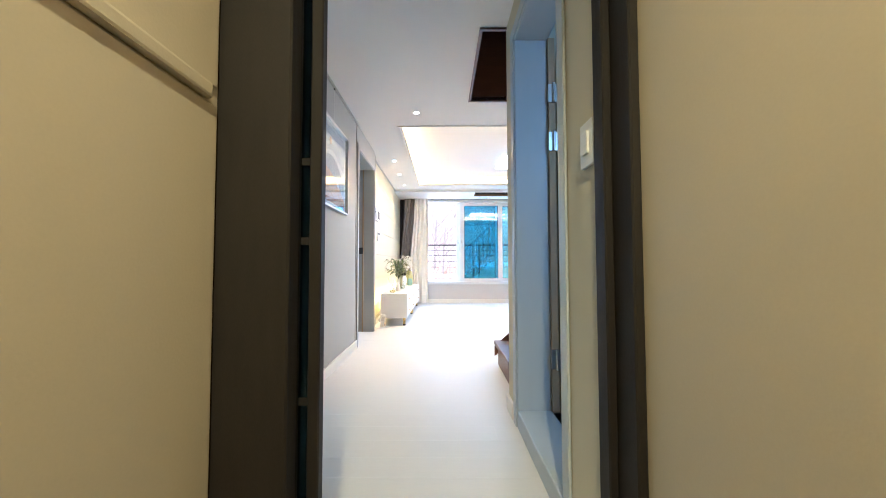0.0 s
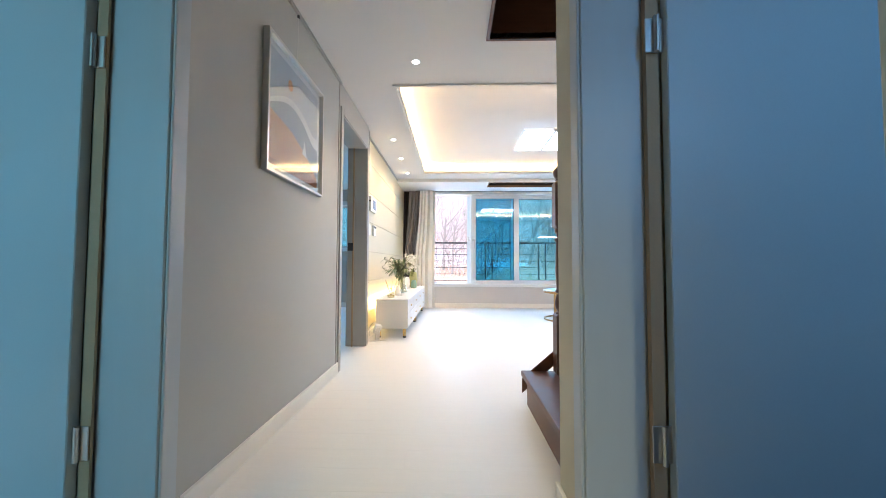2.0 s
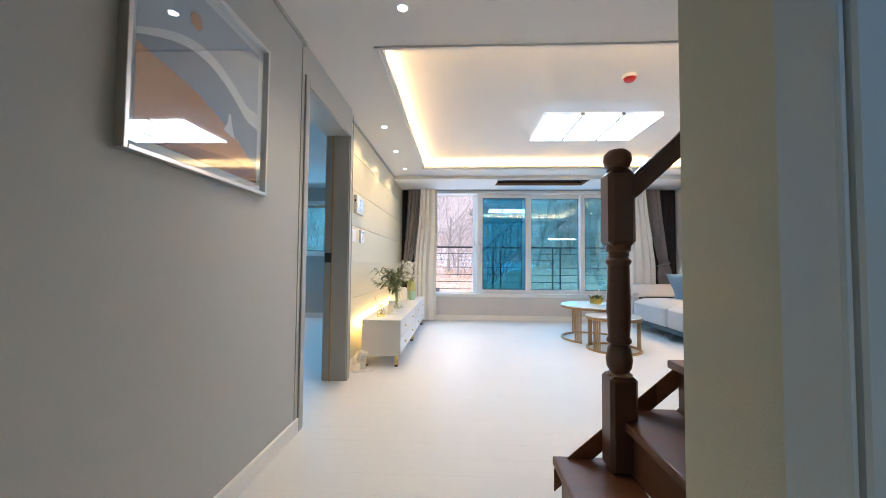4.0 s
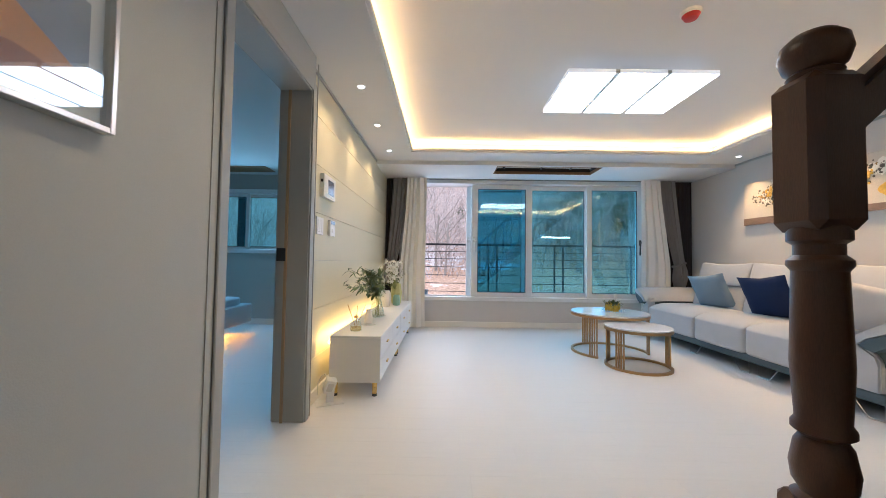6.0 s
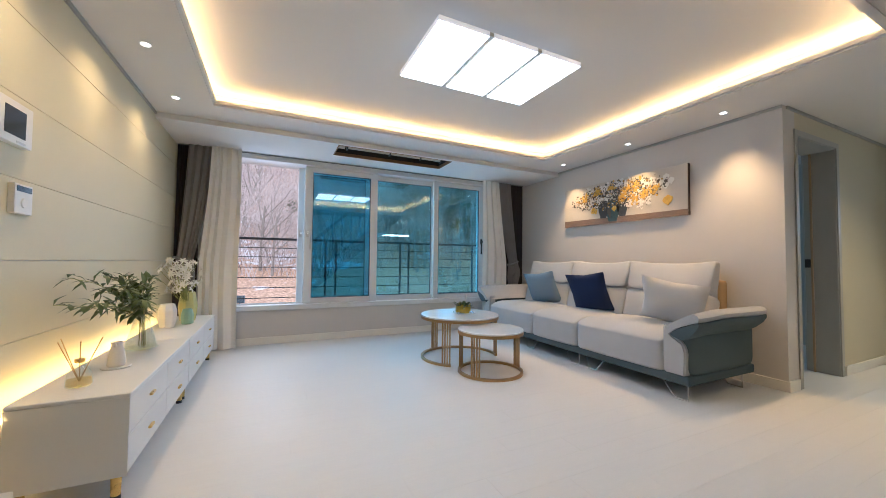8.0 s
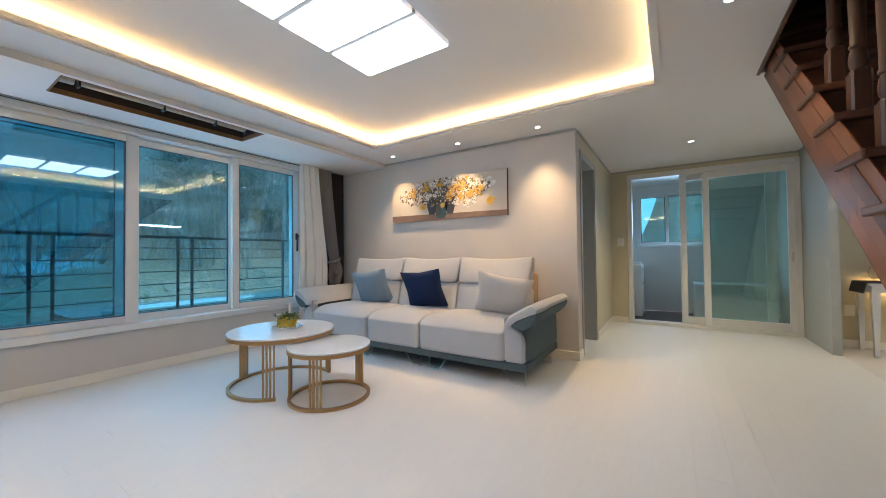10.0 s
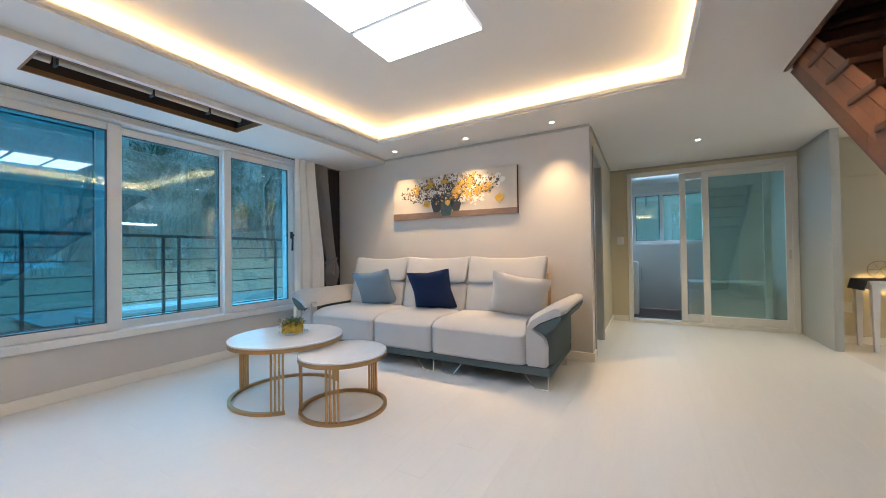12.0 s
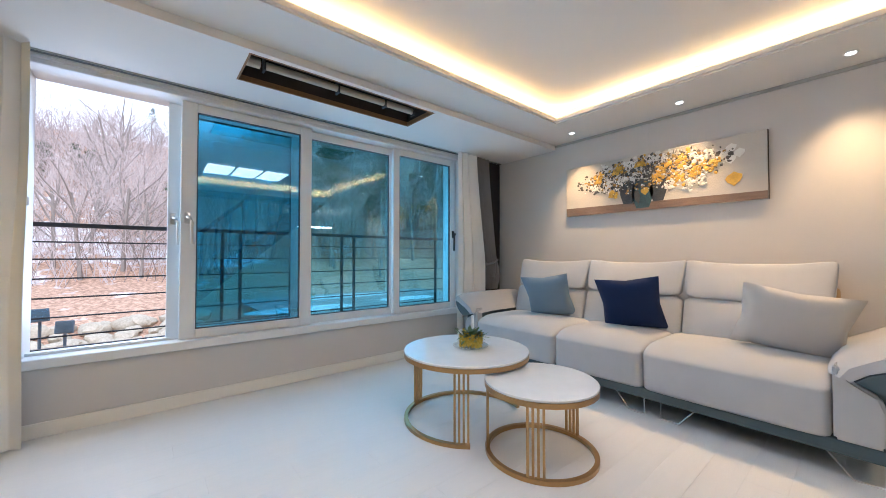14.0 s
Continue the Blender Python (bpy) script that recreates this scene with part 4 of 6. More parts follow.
hatch = thing("curtain_box_recess", "open plywood-edged slot in the soffit with a roller tube", "ceiling recess", at=((hx0 + hx1) / 2, (hy0 + hy1) / 2, 2.25))
w, e = (hx1 - hx0) / 2, (hy1 - hy0) / 2
# above the plywood edge, the cavity's shade is put into its near-black colour
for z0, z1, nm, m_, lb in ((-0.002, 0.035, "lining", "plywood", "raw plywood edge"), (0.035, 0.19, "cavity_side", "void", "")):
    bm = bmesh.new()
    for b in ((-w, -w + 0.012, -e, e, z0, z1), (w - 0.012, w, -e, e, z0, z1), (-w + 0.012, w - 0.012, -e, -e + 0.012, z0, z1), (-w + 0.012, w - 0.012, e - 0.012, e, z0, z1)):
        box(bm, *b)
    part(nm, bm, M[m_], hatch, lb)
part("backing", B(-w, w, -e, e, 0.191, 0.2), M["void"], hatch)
part("roller_tube", tube(bmesh.new(), [(-w + 0.14, 0.05, 0.075), (w - 0.05, 0.05, 0.075)], 0.026, 14), M["shade_tube"], hatch, smooth=40)
part("motor_cap", tube(bmesh.new(), [(-w + 0.02, 0.05, 0.075), (-w + 0.11, 0.05, 0.075)], 0.032, 14), M["shade_tube"], hatch, smooth=40)
for x in (-w + 0.13, -0.05, 0.35, w - 0.06):
    part("bracket", B(x, x + 0.012, 0.02, 0.08, 0.035, 0.19), M["black"], hatch)

# ---- wall fittings ----
ic = thing("intercom", "white wall intercom with a dark screen", "intercom", at=(-0.72, 5.115, 1.535))
part("body", B(0.0005, 0.032, -0.135, 0.135, -0.085, 0.085, bevel=0.006), M["plastic"], ic, smooth=30)
part("screen", B(0.032, 0.0335, -0.045, 0.085, -0.055, 0.055), M["screen"], ic, "dark glass screen")
part("key_row", B(0.032, 0.034, 0.03, 0.085, -0.078, -0.07), M["steel"], ic)
part("lens", B(0.008, 0.024, -0.1365, -0.1345, 0.02, 0.04), M["screen"], ic)
sw = thing("light_switch", "white three-gang light switch", "light switch", "wall switches", at=(-0.72, 4.985, 1.235))
part("plate", B(0.0005, 0.010, -0.068, 0.068, -0.062, 0.062, bevel=0.003), M["plastic"], sw)
for k in range(3):
    part("rocker", B(0.010, 0.014, -0.054 + 0.037 * k, -0.020 + 0.037 * k, -0.045, 0.045, bevel=0.002, seg=1), M["plastic"], sw)
th = thing("thermostat", "white wall thermostat with a dark display and round dial", "thermostat", at=(-0.72, 5.235, 1.24))
part("body", B(0.0005, 0.022, -0.06, 0.06, -0.062, 0.062, bevel=0.004), M["plastic"], th)
part("display", B(0.022, 0.0235, -0.05, 0.05, 0.03, 0.053), M["screen"], th, "dark display")
part("dial", lathe(bmesh.new(), [(0.022, 0.0), (0.02, 0.004)], (0.022, 0, -0.015), 20, pose(0, 0, 0, 0, 90, 0)), M["white_m"], th)
sw2 = thing("light_switch", "white single light switch on the hall wall", "light switch", "wall switches", at=(0.615, 1.04, 1.175))
part("plate", B(-0.011, -0.0005, -0.042, 0.042, -0.06, 0.06, bevel=0.003), M["plastic"], sw2)
part("rocker", B(-0.019, -0.011, -0.022, 0.022, -0.03, 0.03, bevel=0.003), M["plastic"], sw2)
sw3 = thing("light_switch", "white light switch beside the utility door", "light switch", "wall switches", at=(6.33, 4.40, 1.22))
part("plate", B(-0.011, -0.0005, -0.045, 0.045, -0.06, 0.06, bevel=0.003), M["plastic"], sw3)
part("rocker", B(-0.015, -0.011, -0.03, 0.03, -0.04, 0.04, bevel=0.002, seg=1), M["plastic"], sw3)

# ---- shoe closet in the entrance ----
cl = thing("shoe_closet", "tall beige entrance closet with a moulded rail", "closet", at=(-0.44, -0.30, 0))
part("body", B(-0.21, 0.215, -1.18, 1.10, 0.0, 2.298), M["entry"], cl)
part("door", B(0.216, 0.222, -0.55, 1.09, 0.05, 1.165, bevel=0.003, seg=1), M["entry"], cl)
part("door", B(0.216, 0.222, -0.55, 1.09, 1.20, 2.28, bevel=0.003, seg=1), M["entry"], cl)
part("rail", B(0.216, 0.234, -0.55, 1.06, 1.168, 1.197, bevel=0.006), M["entry"], cl)

# ---- framed print in the hall ----
pic = thing("framed_print", "silver framed abstract print in grey blue and orange under glass", "picture", at=(-0.66, 2.94, 1.633))
w, h = 0.357, 0.344
bm = bmesh.new()
for b in ((-w, -w + 0.014, -h, h), (w - 0.014, w, -h, h), (-w + 0.014, w - 0.014, -h, -h + 0.014), (-w + 0.014, w - 0.014, h - 0.014, h)):
    box(bm, 0.001, 0.032, *b, bevel=0.0015, seg=1)
part("frame", bm, M["steel"], pic, "thin brushed silver frame")
M["art_blue"] = mat("print_grey_blue", (0.24, 0.28, 0.37, 1), 0.8, var=0.12, scale=5, spec=0.1)
M["art_pale"] = mat("print_pale_blue", (0.42, 0.46, 0.53, 1), 0.8, var=0.08, scale=5, spec=0.1)
M["art_white"] = mat("print_white", (0.70, 0.71, 0.73, 1), 0.8, var=0.05, spec=0.1)
M["art_orange"] = mat("print_orange", (0.58, 0.27, 0.10, 1), 0.8, var=0.15, scale=6, spec=0.1)
M["art_rust"] = mat("print_rust", (0.36, 0.15, 0.075, 1), 0.8, var=0.15, spec=0.1)
part("mount", B(0.002, 0.004, -w + 0.014, w - 0.014, -h + 0.014, h - 0.014), M["art_white"], pic)


def flat_shape(pts, x, material, name, parent):
    """A thin printed or painted shape in a y, z plane."""
    return part(name, prism(bmesh.new(), pts, "x", x, x + 0.0006), material, parent)


iw, ih = w - 0.05, h - 0.05
flat_shape([(-iw, -ih), (iw, -ih), (iw, ih), (-iw, ih)], 0.0045, M["art_pale"], "sky_field", pic)
arc = [(-iw + 2 * iw * t, 0.02 + 0.10 * math.sin(math.pi * min(1, t * 1.15))) for t in [i / 16 for i in range(17)]]
flat_shape([(-iw, -ih), (iw, -ih)] + arc[::-1], 0.0055, M["art_white"], "white_curve", pic)
arc2 = [(y, z - 0.02 - 0.05 * i / 16) for i, (y, z) in enumerate(arc)]
flat_shape([(-iw, -ih), (iw, -ih)] + arc2[::-1], 0.0065, M["art_blue"], "blue_curve", pic)
flat_shape([(-iw, -ih), (iw, -ih), (iw, -0.24), (0.15, -0.14), (0.10, -0.12), (-0.06, -0.06), (-iw, -0.02)], 0.0075, M["art_orange"], "orange_hill", pic)
flat_shape([(-iw, -ih), (iw, -ih), (iw, -0.255), (0.16, -0.23), (-0.05, -0.25), (-iw, -0.27)], 0.0085, M["art_rust"], "rust_ground", pic)
flat_shape([(0.075, -0.135), (0.145, -0.15), (0.125, -0.10), (0.115, -0.06), (0.105, -0.06), (0.098, -0.10)], 0.0085, M["art_white"], "vase_shape", pic)
flat_shape([(-0.08 + 0.028 * math.cos(a * math.pi / 8), 0.19 + 0.03 * math.sin(a * math.pi / 8)) for a in range(16)], 0.0065, M["art_orange"], "sun_disc", pic)
g = part("glass", B(0.018, 0.020, -w + 0.0145, w - 0.0145, -h + 0.0145, h - 0.0145), M["picture_glass"], pic, "reflecting picture glass")
g.visible_shadow = False
part("hanging_wire", tube(bmesh.new(), [(0.006, 0.0, h), (0.006, 0.0, 0.64)], 0.0015, 5), M["steel"], pic)
part("hook", B(0.001, 0.012, -0.008, 0.008, 0.628, 0.648, bevel=0.002, seg=1), M["black"], pic)

# ---- flower painting over the sofa ----
pt = thing("flower_painting", "long canvas painting of white and yellow flowers in dark vases", "painting", at=(3.94, 6.06, 1.74))
M["canvas"] = mat("canvas_grey_beige", (0.56, 0.52, 0.46, 1), 0.8, var=0.12, scale=4, bump=0.4, grain=240)
M["canvas_edge"] = mat("dark_canvas_edge", (0.06, 0.04, 0.03, 1), 0.7, var=0.2)
M["paint_brown"] = mat("painted_brown_shelf", (0.20, 0.135, 0.10, 1), 0.6, var=0.3, scale=8, bump=0.5, grain=90, stretch=(1, 1, 6))
M["paint_dark"] = mat("painted_dark_vase", (0.045, 0.05, 0.055, 1), 0.5, var=0.4, scale=18, bump=0.5, grain=120)
M["paint_blue"] = mat("painted_blue_vase", (0.05, 0.095, 0.10, 1), 0.5, var=0.5, scale=18, bump=0.5, grain=120)
M["paint_gold"] = mat("painted_gold_petal", (0.62, 0.38, 0.05, 1), 0.5, var=0.35, scale=25, bump=0.5, grain=120)
M["paint_leaf"] = mat("painted_grey_leaf", (0.10, 0.09, 0.075, 1), 0.6, var=0.4, scale=25)
pw, ph = 0.815, 0.256
part("canvas", B(-0.035, -0.001, -pw, pw, -ph, ph, bevel=0.003, seg=1), M["canvas"], pt)
part("edge", B(-0.034, -0.002, -pw - 0.003, -pw - 0.0005, -ph, ph), M["canvas_edge"], pt)


def painted(pts, lift, material, name):
    return part(name, prism(bmesh.new(), pts, "x", -0.035 - lift, -0.0345), material, pt)


painted([(-pw + 0.001, -ph + 0.001), (pw - 0.001, -ph + 0.001), (pw - 0.001, -ph + 0.085), (-pw + 0.001, -ph + 0.06)], 0.001, M["paint_brown"], "painted_shelf")
M["paint_ochre"] = mat("painted_ochre_petal", (0.36, 0.22, 0.06, 1), 0.6, var=0.4, scale=25, bump=0.5, grain=120)
M["paint_cream"] = mat("painted_cream_petal", (0.74, 0.72, 0.68, 1), 0.7, var=0.12, scale=25, bump=0.4, grain=120)
for y0, w0, z0, z1, m_ in ((0.175, 0.075, -0.185, 0.03, "paint_dark"), (-0.085, 0.075, -0.185, 0.03, "paint_dark"), (0.045, 0.098, -0.235, 0.02, "paint_blue")):
    painted([(y0 + w0 * 0.55, z0), (y0 + w0 * 0.95, z0 + (z1 - z0) * 0.45), (y0 + w0 * 0.9, z0 + (z1 - z0) * 0.75), (y0 + w0 * 0.6, z1), (y0 - w0 * 0.6, z1),
             (y0 - w0 * 0.9, z0 + (z1 - z0) * 0.75), (y0 - w0 * 0.95, z0 + (z1 - z0) * 0.45), (y0 - w0 * 0.55, z0)], 0.003, M[m_], "painted_vase")
painted([(0.075, -0.20), (0.115, -0.14), (0.12, -0.08), (0.085, -0.06), (0.065, -0.12)], 0.0036, M["paint_leaf"], "vase_highlight")
rng = random.Random(5)


def in_bunch(y, z, spread):
    """Whether a place on the canvas lies in the loose bunch of flowers, which climbs towards one end."""
    mid = 0.075 - 0.03 * (y - 0.1) - 0.10 * max(0.0, y - 0.35)
    return ((y - 0.035) / (0.60 * spread)) ** 2 + ((z - mid) / (0.155 * spread)) ** 2 < 0.8 + 0.45 * rng.random()


def dabs(count, material, name, sizes, lift, spread=1.0, near=None):
    """Thick dabs of paint; near gives heaps of dabs round (y, z, radius)."""
    bm = bmesh.new()
    made = 0
    while made < count:
        if near:
            cy, cz, cr = near[made % len(near)]
            y, z = rng.gauss(cy, cr * 0.55), rng.gauss(cz, cr * 0.5)
        else:
            y, z = rng.uniform(-0.62, 0.72), rng.uniform(-0.17, 0.25)
            if not in_bunch(y, z, spread):
                continue
        z = min(ph - 0.012, z)
        s = rng.uniform(*sizes)
        k = rng.choice((5, 6, 7))
        a0, sq = rng.random() * 6, rng.uniform(0.45, 1.0)
        x = -0.036 - lift - rng.random() * 0.003
        c = bm.verts.new((x - 0.003, y, z))
        ring = []
        for i in range(k):
            a = 2 * math.pi * i / k
            u, v = s * (0.75 + 0.4 * rng.random()) * math.cos(a), s * sq * (0.75 + 0.4 * rng.random()) * math.sin(a)
            ring.append(bm.verts.new((x, y + u * math.cos(a0) - v * math.sin(a0), z + u * math.sin(a0) + v * math.cos(a0))))
        for i in range(k):
            bm.faces.new((c, ring[i], ring[(i + 1) % k]))
        made += 1
    ob = part(name, bm, material, pt)
    ob["kind"] = "stuff"


GOLD = [(0.43, 0.10, 0.045), (0.27, 0.15, 0.04), (0.05, 0.185, 0.045), (0.30, -0.09, 0.035), (-0.08, 0.02, 0.05), (-0.28, 0.14, 0.055), (-0.16, 0.11, 0.05),
        (-0.24, 0.0, 0.055), (-0.36, 0.04, 0.06), (-0.48, 0.06, 0.055)]
WHITE = [(0.15, 0.19, 0.045), (0.39, 0.18, 0.04), (0.23, 0.04, 0.04), (-0.14, 0.19, 0.05), (0.50, 0.0, 0.04), (-0.39, 0.12, 0.05), (-0.46, 0.16, 0.045), (-0.28, 0.06, 0.035),
         (-0.18, -0.06, 0.05), (-0.42, -0.06, 0.04), (-0.06, 0.20, 0.035), (0.12, 0.05, 0.03), (-0.32, -0.08, 0.04), (0.34, 0.02, 0.04)]
dabs(420, M["paint_leaf"], "painted_leaves", (0.007, 0.020), 0.001, 1.04)
dabs(300, M["paint_dark"], "dark_leaves", (0.007, 0.019), 0.0015, 0.86)
dabs(150, M["paint_ochre"], "ochre_blossoms", (0.008, 0.020), 0.003, 0.95)
dabs(170, M["paint_cream"], "white_blossoms", (0.006, 0.014), 0.004)
dabs(260, M["paint_cream"], "white_blossoms", (0.011, 0.022), 0.005, near=WHITE)
dabs(210, M["paint_gold"], "gold_blossoms", (0.012, 0.024), 0.006, near=GOLD)
dabs(60, M["paint_ochre"], "ochre_blossoms", (0.005, 0.011), 0.009, near=GOLD)
dabs(110, M["paint_leaf"], "painted_leaves", (0.004, 0.010), 0.009, near=WHITE)
dabs(90, M["paint_cream"], "white_blossoms", (0.004, 0.009), 0.010)
for y, z, s, m_ in ((-0.605, 0.165, 0.030, "petal"), (-0.655, 0.118, 0.030, "petal"), (-0.545, 0.125, 0.034, "petal"), (-0.60, 0.078, 0.030, "petal"), (-0.602, 0.122, 0.016, "paint_leaf"),
                    (-0.62, -0.078, 0.046, "paint_gold"), (0.02, -0.08, 0.032, "paint_gold")):
    painted([(y + s * (1 + 0.25 * math.cos(i * 5)) * math.cos(i * math.pi / 6), z + s * 1.1 * (1 + 0.2 * math.sin(i * 3)) * math.sin(i * math.pi / 6)) for i in range(12)],
            0.0048 if m_ == "paint_leaf" else 0.004, M[m_], "large_blossom")
part("hanging_wire", tube(bmesh.new(), [(-0.006, 0.0, ph), (-0.006, 0.0, 0.54)], 0.0012, 5), M["steel"], pt)

# ---- curtains ----


def curtain_set(side):
    """Sheer, tied drape and dark lining at one end of the window. side: -1 west, 1 east."""
    def line(a, b, top=2.245, low=0.98):
        """A hem running from a at the top to b at the tie-back's height."""
        return lambda z: a + (b - a) * min(1.0, max(0.0, (top - z) / (top - low))) ** 1.3
    if side < 0:
        dark, dr, tied, sh, sh_low = (-0.715, -0.50), (-0.60, -0.34), (-0.68, -0.53), (-0.38, -0.10), (-0.46, -0.10)
    else:
        dark, dr, tied, sh, sh_low = (3.56, 3.93), (3.37, 3.62), (3.60, 3.76), (3.12, 3.39), (3.11, 3.53)
    c3 = thing("curtain", "charcoal blackout curtain hanging beside the wall", "curtain", "window curtains", at=(sum(dark) / 2, 7.82, 0.03))
    wpart("cloth", cloth(bmesh.new(), lambda z: dark[0], lambda z: dark[1], 7.842, 0.03, 2.245, 5, 0.016, seed=side * 2.0), M["drape_dark"], c3, smooth=60)
    c2 = thing("curtain", "taupe grey drape gathered by a tie-back", "curtain", "window curtains", at=(sum(tied) / 2, 7.76, 0.66))
    knot, tie = sum(tied) / 2, 0.99
    left, right = line(dr[0], tied[0]), line(dr[1], tied[1])
    bag = lambda z: 0.045 * math.sin(math.pi * min(1.0, max(0.0, (tie - z) / 0.33)))      # the cloth bellies out under the tie
    bm = cloth(bmesh.new(), lambda z: left(z) - bag(z), lambda z: right(z) + bag(z) * 0.6, lambda z: 7.765 - 0.03 * math.exp(-((z - tie + 0.14) / 0.12) ** 2),
               0.66, 2.245, 5, 0.027, seed=side * 5.0, nz=34)
    wpart("cloth", bm, M["drape"], c2, smooth=60)
    bm = bmesh.new()
    tube(bm, [(knot + 0.095 * math.cos(a * math.pi / 8), 7.768 + 0.05 * math.sin(a * math.pi / 8), tie + side * 0.03 * math.cos(a * math.pi / 8)) for a in range(16)], 0.014, 8, closed=True)
    for off in (-0.02, 0.012):
        tube(bm, [(knot + off + side * 0.03, 7.715, tie), (knot + off * 1.6 + side * 0.03, 7.71, tie - 0.14)], 0.010, 8, taper=1.4)
    lathe(bm, [(0.006, 0), (0.02, 0.015), (0.014, 0.05), (0.006, 0.06)], (knot - 0.02, 7.712, tie - 0.20), 10)
    wpart("tie_back", bm, M["drape"], c2, "twisted tie-back with a tassel", smooth=50)
    c1 = thing("curtain", "sheer off-white curtain in soft folds", "curtain", "window curtains", at=(sum(sh) / 2, 7.74, 0.02))
    wpart("cloth", cloth(bmesh.new(), line(sh[0], sh_low[0]), line(sh[1], sh_low[1]), 7.735, 0.015, 2.245, 4, 0.030, seed=side * 7.0, per=14), M["sheer"], c1, smooth=60)


curtain_set(-1)
curtain_set(1)
track = thing("curtain_rail", "slim dark curtain rail under the soffit", "curtain rail", at=(1.6, 7.815, 2.238))
part("channel", B(-2.30, 2.31, -0.012, 0.012, 0.0, 0.0115, bevel=0.002, seg=1), M["gasket"], track)
part("lip", B(-2.30, 2.31, -0.018, -0.0125, 0.003, 0.0115), M["casing"], track, "grey rail lip")
hook = thing("curtain_hook", "small black curtain hook on the sill", "hook", at=(-0.17, 7.83, 0.40))
part("hook_body", tube(bmesh.new(), [(0, 0, 0), (-0.03, -0.02, -0.015), (-0.06, -0.02, -0.03)], 0.008, 8), M["black"], hook, smooth=40)

# ---- sofa ----
sofa = thing("sofa", "light grey three-seat sofa with slate teal sides and metal legs", "sofa", at=(3.42, 6.05, 0))
SY = [4.90, 5.71, 6.50, 7.30]
wpart("base", B(2.965, 3.86, 4.715, 7.47, 0.115, 0.185, bevel=0.015), M["teal"], sofa, "slate teal plinth")
SEATS = [4.90, 5.76, 6.42, 7.30]
for a, b in zip(SEATS, SEATS[1:]):
    bm = bmesh.new()
    soft(bm, (3.30, (a + b) / 2, 0.325), (0.355, (b - a) / 2 - 0.001, 0.150), 18, 20, swell=(0.0, 0.0, 0.026))
    for v in bm.verts:                        # rolled front edge
        f = max(0.0, (3.16 - v.co.x) / 0.22)
        if v.co.z > 0.36:
            v.co.z -= 0.075 * f ** 2.2 * (v.co.z - 0.36) / 0.13
    wpart("seat", bm, M["sofa"], sofa, "light grey seat cushion", smooth=60)
for a, b in zip(SY, SY[1:]):
    mid_y, half = (a + b) / 2, (b - a) / 2
    tilt = pose(3.655, mid_y, 0.575, 0, 15, 0)
    bm = bmesh.new()
    soft(bm, (0, 0, 0), (0.095, half - 0.003, 0.165), 9, 14, tilt, swell=(0.035, 0, 0))
    wpart("backrest", bm, M["sofa"], sofa, "light grey back cushion", smooth=60)
    bm = bmesh.new()
    soft(bm, (0, 0, 0), (0.095, half + 0.006, 0.135), 10, 14, None, swell=(0.02, 0, 0))
    for v in bm.verts:                        # thin peaked upper edge, drawn in at the sides below
        s = v.co.y / half
        u = (v.co.z + 0.135) / 0.27
        v.co.x = v.co.x * (1.0 - 0.62 * u) + 0.055 * u
        v.co.z += (0.028 * abs(s) ** 4 - 0.010 * (1 - s * s)) * u
        v.co.y *= 1.0 - 0.06 * (1 - u)
        v.co = Vector((3.675, mid_y, 0.88)) + v.co
    wpart("headrest", bm, M["sofa"], sofa, "light grey adjustable headrest", smooth=60)
wpart("back_core", B(3.67, 3.785, 4.93, 7.27, 0.42, 0.90, bevel=0.03, seg=3), M["sofa"], sofa, smooth=40)
wpart("back_panel", B(3.78, 3.87, 4.90, 7.30, 0.17, 0.86, bevel=0.03, seg=3), M["tan"], sofa, "tan cloth back panel", smooth=40)


